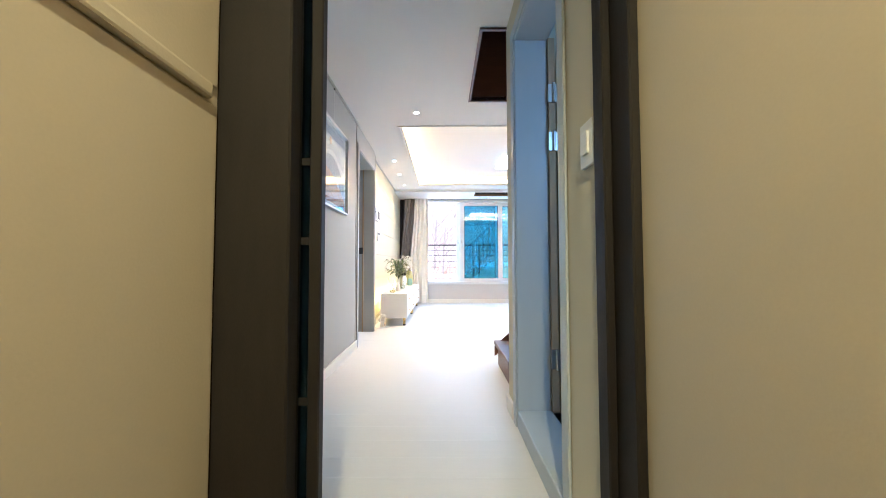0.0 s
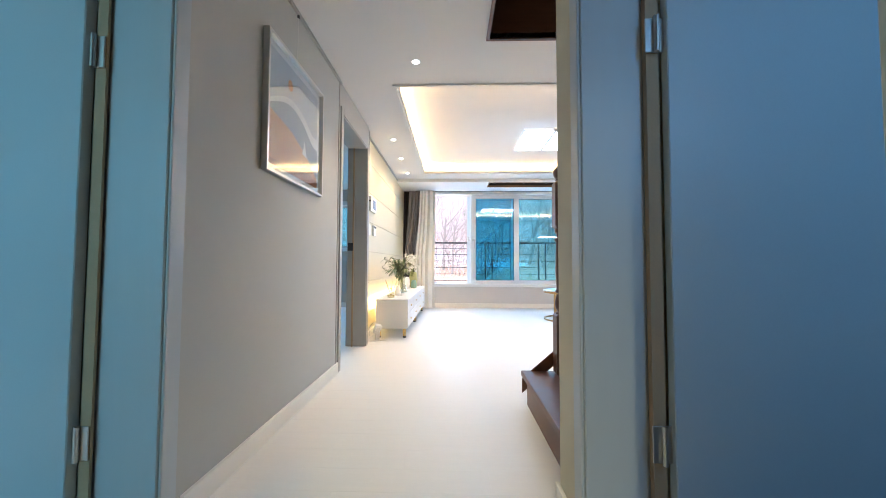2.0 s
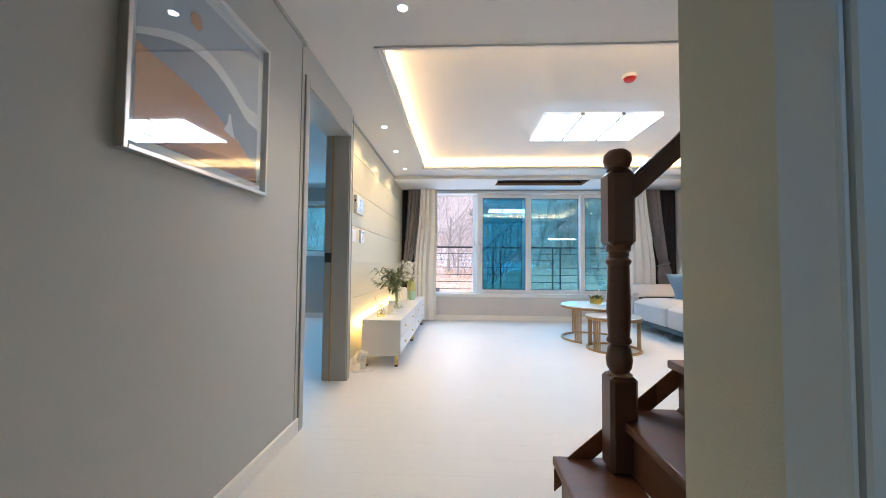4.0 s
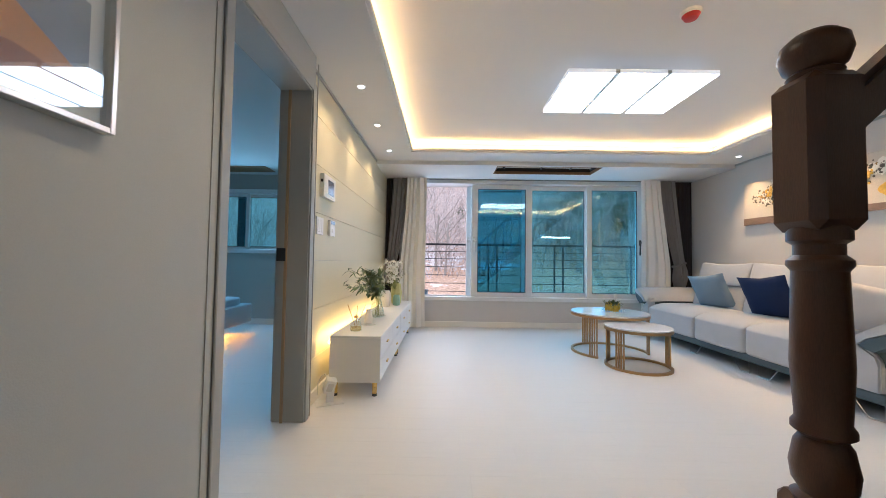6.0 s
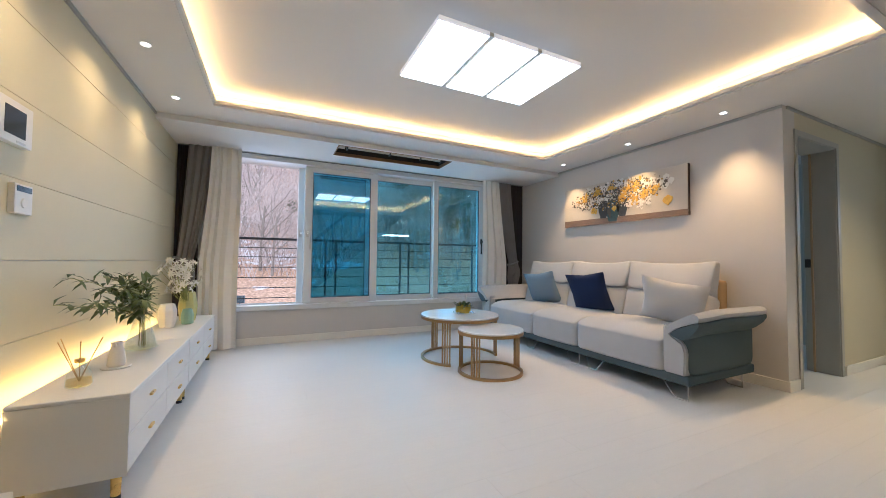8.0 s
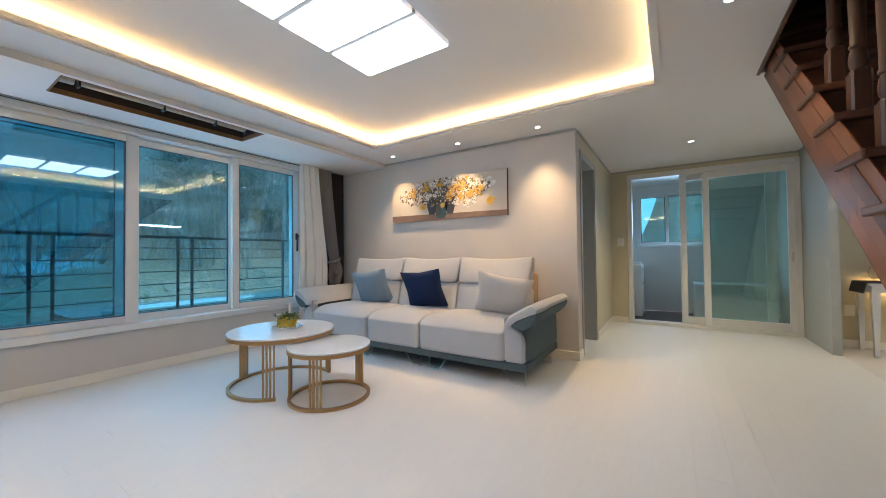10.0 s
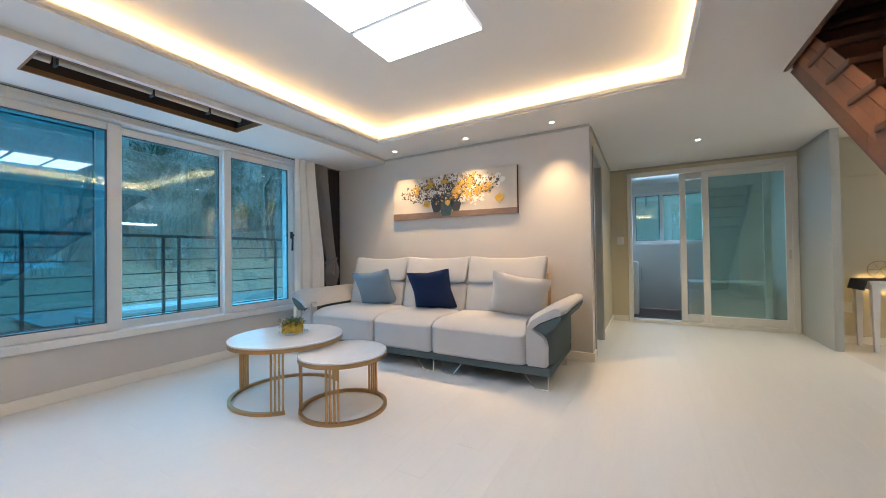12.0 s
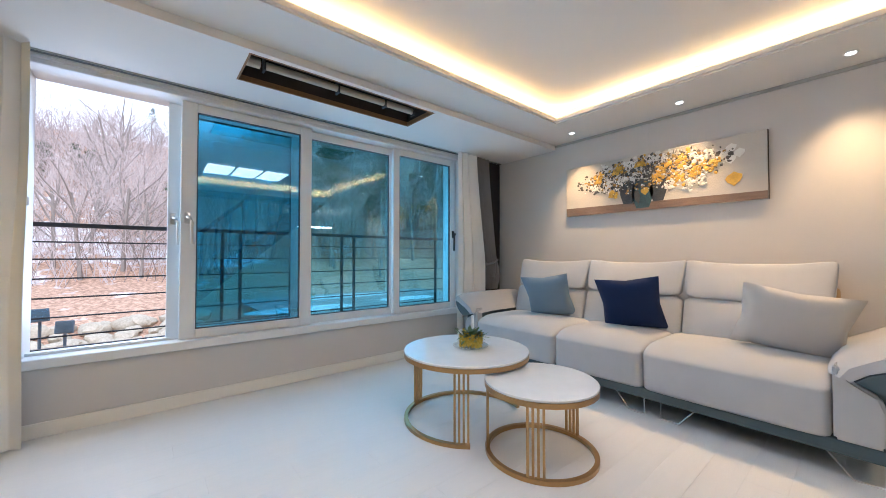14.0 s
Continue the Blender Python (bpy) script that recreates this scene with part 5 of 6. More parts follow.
def arm(y_in, s):
    """One arm: a light front pad, a teal side and a flared top. s: -1 for the near end, 1 for the window end."""
    def Y(d):
        return y_in + s * d
    bm = bmesh.new()
    soft(bm, (3.42, Y(0.105), 0.36), (0.43, 0.092, 0.18), 9, 10)
    wpart("arm_side", bm, M["teal"], sofa, "slate teal arm side", smooth=50)
    out = [(0.002, 0.185), (0.165, 0.185), (0.17, 0.36), (0.15, 0.42), (0.07, 0.47), (0.03, 0.51), (0.02, 0.54), (0.002, 0.54)]
    bm = bmesh.new()
    prism(bm, [(Y(d), z) for d, z in out], "x", 2.955, 3.05)
    bmesh.ops.recalc_face_normals(bm, faces=bm.faces)
    bmesh.ops.bevel(bm, geom=bm.edges[:], offset=0.012, segments=2, affect="EDGES")
    wpart("arm_front", bm, M["sofa"], sofa, "light grey arm front", smooth=50)
    # flared top: a curved pad swept along the arm
    prof_top = [(-0.02, 0.50), (0.02, 0.555), (0.10, 0.60), (0.20, 0.645), (0.30, 0.672), (0.37, 0.668), (0.40, 0.645)]
    prof_bot = [(0.385, 0.615), (0.30, 0.60), (0.20, 0.575), (0.10, 0.54), (0.03, 0.49)]
    for nm, pr, material in (("arm_top", prof_top + prof_bot, M["sofa"]), ("arm_underside", [(0.392, 0.612), (0.30, 0.592), (0.20, 0.567), (0.10, 0.53), (0.045, 0.49),
                             (0.09, 0.47), (0.16, 0.455), (0.28, 0.50), (0.36, 0.55), (0.395, 0.59)], M["teal"])):
        rings = []
        bm = bmesh.new()
        n = 12
        for i in range(n + 1):
            t = i / n
            x = 2.925 + t * 0.93
            end = 1 - 0.25 * max(0, 1 - t * 7) ** 2 - 0.3 * max(0, (t - 0.86) * 7) ** 2
            cz = 0.57 - 0.018 * max(0, 1 - t * 4)
            rings.append([bm.verts.new((x, Y(0.17 + (d - 0.17) * end * (0.64 if d > 0.17 else 1.0)), cz + (z - 0.57) * (0.6 + 0.4 * end))) for d, z in pr])
        m_ = len(pr)
        for a, b in zip(rings, rings[1:]):
            for j in range(m_):
                bm.faces.new((a[j], a[(j + 1) % m_], b[(j + 1) % m_], b[j]))
        bm.faces.new(rings[0])
        bm.faces.new(rings[-1][::-1])
        wpart(nm, bm, material, sofa, smooth=50)


arm(4.90, -1)
arm(7.30, 1)
for y, s in ((4.74, 1), (5.66, -1), (5.76, 1), (6.55, -1), (7.42, -1)):
    for x in (3.0, 3.72):
        bm = bmesh.new()
        tube(bm, [(x, y, 0.118), (x, y, 0.006), (x, y + s * 0.10, 0.006), (x, y + s * 0.19, 0.118)], 0.0045, 6)
        wpart("leg", bm, M["steel"], sofa, "bent chrome leg", smooth=40)

CUSH = [("cushion", "blue-grey square cushion on the sofa", "pil_blue", (3.43, 6.79, 0.675), 0.46, 0.44, 14, 16, 7),
        ("cushion", "navy square cushion on the sofa", "pil_navy", (3.42, 6.02, 0.680), 0.47, 0.45, 13, 12, 6),
        ("cushion", "ivory square cushion on the sofa", "pil_white", (3.38, 5.08, 0.668), 0.52, 0.42, 12, 12, -10)]
for name, label, m_, at, w, h, lean, yaw, roll in CUSH:
    ob = thing(name, label, "cushion", "sofa cushions", at=(at[0], at[1], at[2] - h / 2))
    mm = Matrix.Translation(at) @ pose(0, 0, 0, 0, 0, 90 + yaw) @ pose(0, 0, 0, lean * -1.6, 0, 0) @ pose(0, 0, 0, 0, roll, 0)
    wpart("cover", pillow(bmesh.new(), mm, w, h, 0.15), M[m_], ob, smooth=70)

# ---- nesting tables ----


def nest_table(label, at, r, top, start, sweep, groups):
    ob = thing("coffee_table", label, "coffee table", "nesting coffee tables", at=at)
    part("tabletop", lathe(bmesh.new(), [(r - 0.006, top - 0.016), (r, top - 0.012), (r, top - 0.003), (r - 0.004, top)], n=64), M["marble"], ob, "white marble top", smooth=30)
    bm = bmesh.new()
    ring = [((r - 0.012) * math.cos(2 * math.pi * k / 64), (r - 0.012) * math.sin(2 * math.pi * k / 64), top - 0.029) for k in range(64)]
    tube(bm, ring, 0, closed=True, flat=(0.012, 0.0125))
    part("top_rim", bm, M["bronze"], ob, "bronze metal rim", smooth=50)
    bm = bmesh.new()
    k = 56
    ring = [((r - 0.015) * math.cos(radians(start + sweep * i / k)), (r - 0.015) * math.sin(radians(start + sweep * i / k)), 0.012) for i in range(k + (0 if sweep == 360 else 1))]
    tube(bm, ring, 0, closed=sweep == 360, flat=(0.012, 0.011))
    part("base_ring", bm, M["bronze"], ob, "bronze base ring", smooth=50)
    for g in groups:
        for j in range(4):
            a = radians(g) + (j - 1.5) * 0.026 / r
            x, y = (r - 0.015) * math.cos(a), (r - 0.015) * math.sin(a)
            part("bar", B(-0.006, 0.006, -0.006, 0.006, 0.022, top - 0.04, m=pose(x, y, 0, 0, 0, math.degrees(a))), M["bronze"], ob)
    return ob


nest_table("large round white marble coffee table with a bronze frame", (2.055, 6.50, 0), 0.41, 0.452, 230, -250, (223, 108, -16))
nest_table("small round white marble coffee table with a bronze frame", (2.07, 5.93, 0), 0.30, 0.395, 0, 360, (133, 211, 356))

# ---- centrepiece ----
tray = thing("tray", "small round glass tray with a beaded edge", "tray", at=(2.10, 6.50, 0.453))
part("plate", lathe(bmesh.new(), [(0.09, 0.0), (0.105, 0.004), (0.118, 0.014), (0.114, 0.014), (0.1, 0.006), (0.01, 0.005)], n=32), M["clear"], tray, smooth=40)
bm = bmesh.new()
for k in range(34):
    bmesh.ops.create_icosphere(bm, subdivisions=1, radius=0.005, matrix=Matrix.Translation((0.117 * math.cos(k * 0.1848), 0.117 * math.sin(k * 0.1848), 0.014)))
part("bead_edge", bm, M["white_m"], tray, "row of white beads", smooth=60)
fb = thing("flower_bowl", "bowl of yellow flowers with green leaves", "flower arrangement", at=(2.09, 6.49, 0.459))
part("bowl", lathe(bmesh.new(), [(0.03, 0.0), (0.05, 0.012), (0.062, 0.045), (0.064, 0.06), (0.058, 0.06), (0.03, 0.02), (0.005, 0.014)], n=24), M["vase_y"], fb, "pale yellow bowl", smooth=50)
bm = bmesh.new()
rng = random.Random(8)
for k in range(40):
    a, z = rng.uniform(0, 6.28), rng.uniform(0.015, 0.085)
    p = Vector((0.068 * math.cos(a), 0.068 * math.sin(a), z))
    for j in range(6):
        b = j * 1.047 + rng.random()
        out = Vector((math.cos(a), math.sin(a), 0.3))
        s = out.cross(Vector((0, 0, 1))).normalized()
        leaf_blade(bm, p, (s * math.cos(b) + Vector((0, 0, 1)) * math.sin(b)) + out * 0.5, out, 0.030, 0.016, 0.3)
part("flowers", bm, M["yellow"], fb, "yellow silk flowers", smooth=70)["kind"] = "stuff"
bm = bmesh.new()
for k in range(110):
    a = rng.uniform(0, 6.28)
    r = rng.uniform(0.0, 0.078)
    leaf_blade(bm, (r * math.cos(a), r * math.sin(a), rng.uniform(0.05, 0.085)), (math.cos(a) * 0.8, math.sin(a) * 0.8, rng.uniform(-0.2, 1.3)), (0, 0, 1), 0.06, 0.019)
part("leaves", bm, M["leaf"], fb, "dark green leaves", smooth=70)["kind"] = "stuff"
cd = thing("candle", "slim white candle on the tray", "candle", at=(2.145, 6.53, 0.459))
part("wax", lathe(bmesh.new(), [(0.014, 0.0), (0.012, 0.005), (0.0115, 0.19), (0.004, 0.195)], n=14), M["white_m"], cd, smooth=40)
part("wick", lathe(bmesh.new(), [(0.0012, 0.194), (0.0012, 0.206)], n=6), M["black"], cd)
cd2 = thing("candle", "short white candle beside the flowers", "candle", at=(2.045, 6.545, 0.459))
part("wax", lathe(bmesh.new(), [(0.016, 0.0), (0.016, 0.105), (0.006, 0.108)], n=14), M["white_m"], cd2, smooth=40)

# ---- low cabinets by the panelled wall ----
for k, y0 in enumerate((5.05, 6.235)):
    cab = thing("tv_cabinet", "low white lacquered cabinet with drawers and gold feet", "cabinet", "pair of low cabinets", at=(-0.455, y0 + 0.59, 0))
    part("body", B(-0.185, 0.165, -0.59, 0.59, 0.105, 0.424, bevel=0.003, seg=1), M["white"], cab)
    part("top", B(-0.187, 0.187, -0.592, 0.592, 0.424, 0.44, bevel=0.003, seg=1), M["white"], cab)
    for i in range(2):
        for j in range(2):
            ya = -0.586 + i * 0.588
            za = 0.112 + j * 0.157
            d = part("drawer", B(0.166, 0.184, ya, ya + 0.582, za, za + 0.152, bevel=0.003, seg=1), M["white"], cab)
            part("handle", B(0.184, 0.198, ya + 0.262, ya + 0.32, za + 0.07, za + 0.083, bevel=0.003, seg=1), M["gold"], d, "small gold bar handle")
    for y in (-0.5945, 0.5915):
        part("end_panel", B(-0.185, 0.185, y, y + 0.003, 0.105, 0.4235), M["white"], cab)
    for x in (-0.15, 0.14):
        for y in (-0.555, 0.555):
            lg = part("leg", lathe(bmesh.new(), [(0.017, 0.018), (0.019, 0.105)], (x, y, 0), 14), M["gold"], cab, "gold metal leg", smooth=40)
            part("foot", lathe(bmesh.new(), [(0.018, 0.0), (0.018, 0.018)], (x, y, 0), 14), M["black"], lg, "black foot", smooth=40)
strip = thing("cabinet_light_strip", "warm light strip glowing behind the low cabinets", "light strip", at=(-0.6465, 6.2, 0.385))
part("strip", B(0.0, 0.004, -1.16, 1.15, 0.0, 0.014), M["led_low"], strip)

ZC = 0.441
diff = thing("reed_diffuser", "clear glass reed diffuser with amber oil", "diffuser", at=(-0.50, 5.24, ZC))
part("flask", lathe(bmesh.new(), [(0.040, 0.0), (0.046, 0.006), (0.044, 0.035), (0.034, 0.072), (0.021, 0.092), (0.014, 0.10), (0.017, 0.115), (0.013, 0.115), (0.010, 0.10), (0.004, 0.098)], n=20), M["vessel"], diff, smooth=50)
part("oil", lathe(bmesh.new(), [(0.037, 0.003), (0.042, 0.008), (0.041, 0.030), (0.037, 0.031)], n=20), M["amber"], diff, "amber oil", smooth=50)
part("collar", lathe(bmesh.new(), [(0.0175, 0.103), (0.0175, 0.117)], n=16), M["gold"], diff, "gold collar")
for a in range(4):
    part("reed", tube(bmesh.new(), [(0, 0, 0.02), (0.075 * math.cos(a * 1.1 + 2.9), 0.085 * math.sin(a * 1.1 + 2.9), 0.205)], 0.002, 5), M["reed"], diff)
fig = thing("ceramic_pitcher", "small white ceramic pitcher on a round coaster", "pitcher", at=(-0.46, 5.52, ZC))
part("coaster", lathe(bmesh.new(), [(0.06, 0), (0.062, 0.006), (0.058, 0.009)], n=28), M["white_m"], fig, smooth=30)
part("body", lathe(bmesh.new(), [(0.034, 0.009), (0.038, 0.015), (0.036, 0.05), (0.028, 0.09), (0.022, 0.115), (0.025, 0.13), (0.021, 0.13), (0.018, 0.112), (0.005, 0.10)], n=24), M["white_m"], fig, smooth=50)
part("handle", tube(bmesh.new(), [(0.0, 0.024, 0.115), (0.0, 0.05, 0.11), (0.0, 0.056, 0.08), (0.0, 0.034, 0.05)], 0.005, 8), M["white_m"], fig, smooth=60)
part("spout", tube(bmesh.new(), [(0, -0.02, 0.11), (0, -0.036, 0.135)], 0.008, 8, taper=0.6), M["white_m"], fig, smooth=60)

# glass vase with an olive branch
ov = thing("glass_vase", "tall clear glass vase on a glass dish, holding olive branches", "vase", at=(-0.47, 5.93, ZC))
part("dish", lathe(bmesh.new(), [(0.05, 0.0), (0.075, 0.006), (0.09, 0.016), (0.086, 0.016), (0.06, 0.008), (0.01, 0.006)], n=28), M["clear"], ov, smooth=50)
part("vase", lathe(bmesh.new(), [(0.068, 0.009), (0.078, 0.016), (0.072, 0.055), (0.050, 0.14), (0.041, 0.185), (0.052, 0.225), (0.049, 0.225), (0.038, 0.185), (0.047, 0.14), (0.068, 0.058), (0.072, 0.022), (0.004, 0.018)], n=28), M["vessel"], ov, smooth=50)
ob_ = thing("olive_branches", "dark green olive branches leaning over the cabinet", "plant", at=(-0.47, 5.93, ZC + 0.022))
rng = random.Random(12)
stems, leaves = bmesh.new(), bmesh.new()
for k in range(16):
    a = rng.uniform(0, 6.28)
    reach = 0.64 * (k + rng.random()) / 15 - 0.07
    foot = Vector((0.022 * math.cos(a), 0.022 * math.sin(a), 0.0)) if k % 2 else Vector((0.010 * math.cos(a), 0.0, 0.0))
    tip = Vector((rng.uniform(-0.16, 0.11), -reach, rng.uniform(0.30, 0.50) + 0.06 * max(0.0, 1 - abs(reach - 0.2) / 0.2)))
    pts = [foot]
    for i in range(1, 8):
        t = i / 7
        sway = max(0.0, t - 0.38) / 0.62
        pts.append(Vector((foot.x * (1 - t) + tip.x * sway ** 1.25, foot.y * (1 - t) + tip.y * sway ** 1.15, tip.z * (1 - (1 - t) ** 1.35))))
    if k % 3 == 0:
        tube(stems, pts, 0.0026, 5, taper=0.4)
    else:
        tube(stems, pts[3:], 0.0026, 5, taper=0.5)
    for i in range(26):
        t = 0.48 + 0.52 * i / 25
        q = min(6, int(t * 7))
        p = pts[q].lerp(pts[q + 1], min(1.0, t * 7 - q))
        d = (pts[q + 1] - pts[q]).normalized()
        side_ = Vector((rng.uniform(-1, 1), rng.uniform(-1, 1), rng.uniform(-0.6, 0.7)))
        leaf_blade(leaves, p, d * 0.7 + side_.normalized() * 0.9, (0, 0, 1), rng.uniform(0.06, 0.088), rng.uniform(0.019, 0.026), rng.uniform(0.2, 0.6))
part("stems", stems, M["stem"], ob_, smooth=60)
part("leaves", leaves, M["leaf"], ob_, smooth=70)["kind"] = "stuff"

wv = thing("vase", "short faceted white ceramic vase", "vase", "vases on the cabinet", at=(-0.52, 6.76, ZC))
part("body", lathe(bmesh.new(), [(0.048, 0), (0.053, 0.008), (0.066, 0.07), (0.066, 0.135), (0.050, 0.188), (0.046, 0.19), (0.042, 0.186), (0.05, 0.1), (0.01, 0.02)], n=8), M["white_m"], wv)
yv = thing("vase", "tall faceted pale yellow and mint glass vase", "vase", "vases on the cabinet", at=(-0.43, 7.03, ZC))
part("body", lathe(bmesh.new(), [(0.04, 0), (0.06, 0.01), (0.075, 0.14), (0.055, 0.26), (0.05, 0.265), (0.046, 0.26), (0.06, 0.14), (0.01, 0.02)], n=8), M["vase_y"], yv)
gv = thing("vase", "small mint green glass vase", "vase", "vases on the cabinet", at=(-0.405, 6.88, ZC))
part("body", lathe(bmesh.new(), [(0.036, 0), (0.046, 0.008), (0.048, 0.08), (0.036, 0.125), (0.032, 0.13), (0.03, 0.125), (0.04, 0.08), (0.01, 0.015)], n=10), M["vase_g"], gv, smooth=30)
wf = thing("white_flowers", "loose bunch of white silk flowers in the tall vase", "flowers", at=(-0.455, 6.98, ZC + 0.11))
petals, stems = bmesh.new(), bmesh.new()
for k in range(56):
    a, r, z = rng.uniform(0, 6.28), rng.uniform(0.03, 0.19), rng.uniform(0.17, 0.44)
    p = Vector((r * math.cos(a) * 0.85, 1.25 * r * math.sin(a) - 0.085, z))
    tube(stems, [(0.03, 0.04, 0.02), (p.x * 0.4, p.y * 0.4, z * 0.6), p], 0.0013, 4)
    n_ = Vector((math.cos(a), math.sin(a), rng.uniform(-0.2, 1))).normalized()
    s = n_.cross(Vector((0, 0, 1))).normalized()
    u = n_.cross(s)
    for j in range(6):
        b = j * 1.047
        leaf_blade(petals, p, s * math.cos(b) + u * math.sin(b) + n_ * 0.35, n_, rng.uniform(0.028, 0.044), 0.014, 0.35)
part("petals", petals, M["petal"], wf, smooth=70)["kind"] = "stuff"
part("stems", stems, M["stem"], wf)

tap = thing("power_adapter", "white plug-in power adapter hanging over a floor card", "power adapter", at=(-0.60, 4.945, 0))
part("card", B(-0.09, 0.09, -0.06, 0.05, 0.001, 0.006, m=pose(0, 0, 0, 0, 0, 24)), M["white_m"], tap)
part("stand", B(-0.025, 0.025, -0.008, 0.008, 0.004, 0.10, m=pose(0.0, 0, 0, 16, 0, 30)), M["plastic"], tap)
part("block", B(-0.035, 0.035, -0.028, 0.028, -0.05, 0.05, m=pose(0.005, -0.02, 0.125, 18, 14, 30), bevel=0.006), M["plastic"], tap, smooth=30)
part("socket_row", B(-0.02, 0.02, -0.0295, -0.0275, -0.03, 0.03, m=pose(0.005, -0.02, 0.125, 18, 14, 30)), M["steel"], tap)
part("cord", tube(bmesh.new(), [(-0.02, 0.0, 0.17), (-0.04, 0.02, 0.19), (-0.07, 0.03, 0.17), (-0.095, 0.03, 0.12), (-0.095, 0.03, 0.04)], 0.004, 6), M["plastic"], tap, smooth=50)

# ---- console table in the nook ----
con = thing("console_table", "narrow white console table with tapered legs", "console table", at=(5.70, 1.45, 0))
part("tabletop", B(-0.20, 0.20, -0.70, 0.66, 0.70, 0.725, bevel=0.004, seg=1), M["white"], con)
part("apron", B(-0.18, 0.18, -0.66, 0.62, 0.63, 0.699), M["white"], con)
for x in (-0.165, 0.165):
    for y in (-0.65, 0.61):
        bm = bmesh.new()
        vs = []
        for z, hw in ((0.0, 0.016), (0.699, 0.03)):
            vs.append([bm.verts.new((x + a * hw, y + b * hw, z)) for a, b in ((-1, -1), (1, -1), (1, 1), (-1, 1))])
        for j in range(4):
            bm.faces.new((vs[0][j], vs[0][(j + 1) % 4], vs[1][(j + 1) % 4], vs[1][j]))
        bm.faces.new(vs[0])
        bm.faces.new(vs[1])
        part("leg", bm, M["white"], con, "tapered white leg")
run = thing("table_runner", "charcoal runner draped over the console table end", "table runner", at=(5.70, 1.45, 0.725))
bm = bmesh.new()
prism(bm, [(-0.66, 0.001), (0.66, 0.001), (0.668, 0.001), (0.69, -0.10), (0.70, -0.10), (0.675, 0.009), (0.66, 0.011), (-0.66, 0.008)], "x", -0.19, 0.15)
part("cloth", bm, M["runner"], run)
ls = thing("console_light_strip", "warm light strip behind the console table", "light strip", at=(5.93, 1.45, 0.66))
part("strip", B(0.0, 0.012, -0.66, 0.55, 0.0, 0.012), M["led_low"], ls)
bk = thing("bottle_stand", "small wire bicycle holding a tilted wine bottle", "bottle holder", at=(5.70, 1.72, 0.737))
for y in (0.24, -0.20):
    r = 0.09 if y > 0 else 0.055
    bm = bmesh.new()
    tube(bm, [(0, y + r * math.cos(a * math.pi / 12), r + 0.004 + r * math.sin(a * math.pi / 12)) for a in range(24)], 0.0035, 5, closed=True)
    for a in range(6):
        tube(bm, [(0, y, r + 0.004), (0, y + r * math.cos(a * 1.047), r + 0.004 + r * math.sin(a * 1.047))], 0.0015, 4)
    part("wheel", bm, M["bronze"], bk, "spoked wire wheel")
part("wire_frame", tube(bmesh.new(), [(0, 0.24, 0.094), (0, 0.16, 0.16), (0, 0.0, 0.07), (0, -0.20, 0.06)], 0.0035, 5), M["bronze"], bk)
BOT = [(0.036, 0.0), (0.038, 0.006), (0.038, 0.17), (0.03, 0.205), (0.015, 0.235), (0.014, 0.29), (0.0155, 0.292), (0.0155, 0.305)]
w1 = thing("wine_bottle", "dark green wine bottle lying tilted in its stand", "bottle", "wine bottles", at=(5.70, 1.72, 0.78))
tm = pose(0, -0.12, 0.01, -66, 0, 0)
part("glass", lathe(bmesh.new(), BOT, n=20, m=tm), M["bottle"], w1, smooth=40)
part("label", lathe(bmesh.new(), [(0.0386, 0.05), (0.0386, 0.13)], n=20, m=tm), M["label"], w1, "grey paper label", smooth=40)
w2 = thing("wine_bottle", "green wine bottle standing upright on the runner", "bottle", "wine bottles", at=(5.76, 1.60, 0.737))
part("glass", lathe(bmesh.new(), BOT, n=20), M["bottle"], w2, smooth=40)
part("label", lathe(bmesh.new(), [(0.0386, 0.04), (0.0386, 0.11)], n=20), M["yellow"], w2, "yellow paper label", smooth=40)
gl = thing("wine_glass", "clear stemmed wine glass on the runner", "wine glass", at=(5.68, 1.22, 0.737))
part("bowl", lathe(bmesh.new(), [(0.032, 0), (0.03, 0.004), (0.005, 0.01), (0.004, 0.09), (0.03, 0.11), (0.042, 0.15), (0.036, 0.19), (0.034, 0.19), (0.039, 0.15), (0.02, 0.112), (0.003, 0.1)], n=20), M["clear"], gl, smooth=50)
so = thing("wall_socket", "white wall socket under the console table", "socket", at=(5.95, 2.12, 0.40))
part("plate", B(-0.010, -0.0005, -0.04, 0.04, -0.06, 0.06, bevel=0.003), M["plastic"], so)
part("socket_face", B(-0.013, -0.0102, -0.025, 0.025, -0.045, 0.045, bevel=0.001, seg=1), M["plastic"], so)

pend = thing("pendant_light", "pendant lamp of three slim white bars, switched on", "pendant light", at=(4.0, 1.3, 1.86))
for k in range(3):
    part("light_bar", B(-0.45, 0.45, -0.14 + 0.12 * k, -0.10 + 0.12 * k, 0.0, 0.03, bevel=0.004, seg=1), M["pendant"], pend, "glowing white bar")
for x in (-0.3, 0.3):
    part("crossbar", B(x - 0.01, x + 0.01, -0.16, 0.16, 0.031, 0.042), M["steel"], pend)
    part("wire", tube(bmesh.new(), [(x, 0, 0.042), (x * 0.2, 0, 0.425)], 0.0016, 5), M["steel"], pend)
part("canopy", lathe(bmesh.new(), [(0.05, 0.415), (0.06, 0.425), (0.06, 0.44)]), M["plastic"], pend, smooth=30)

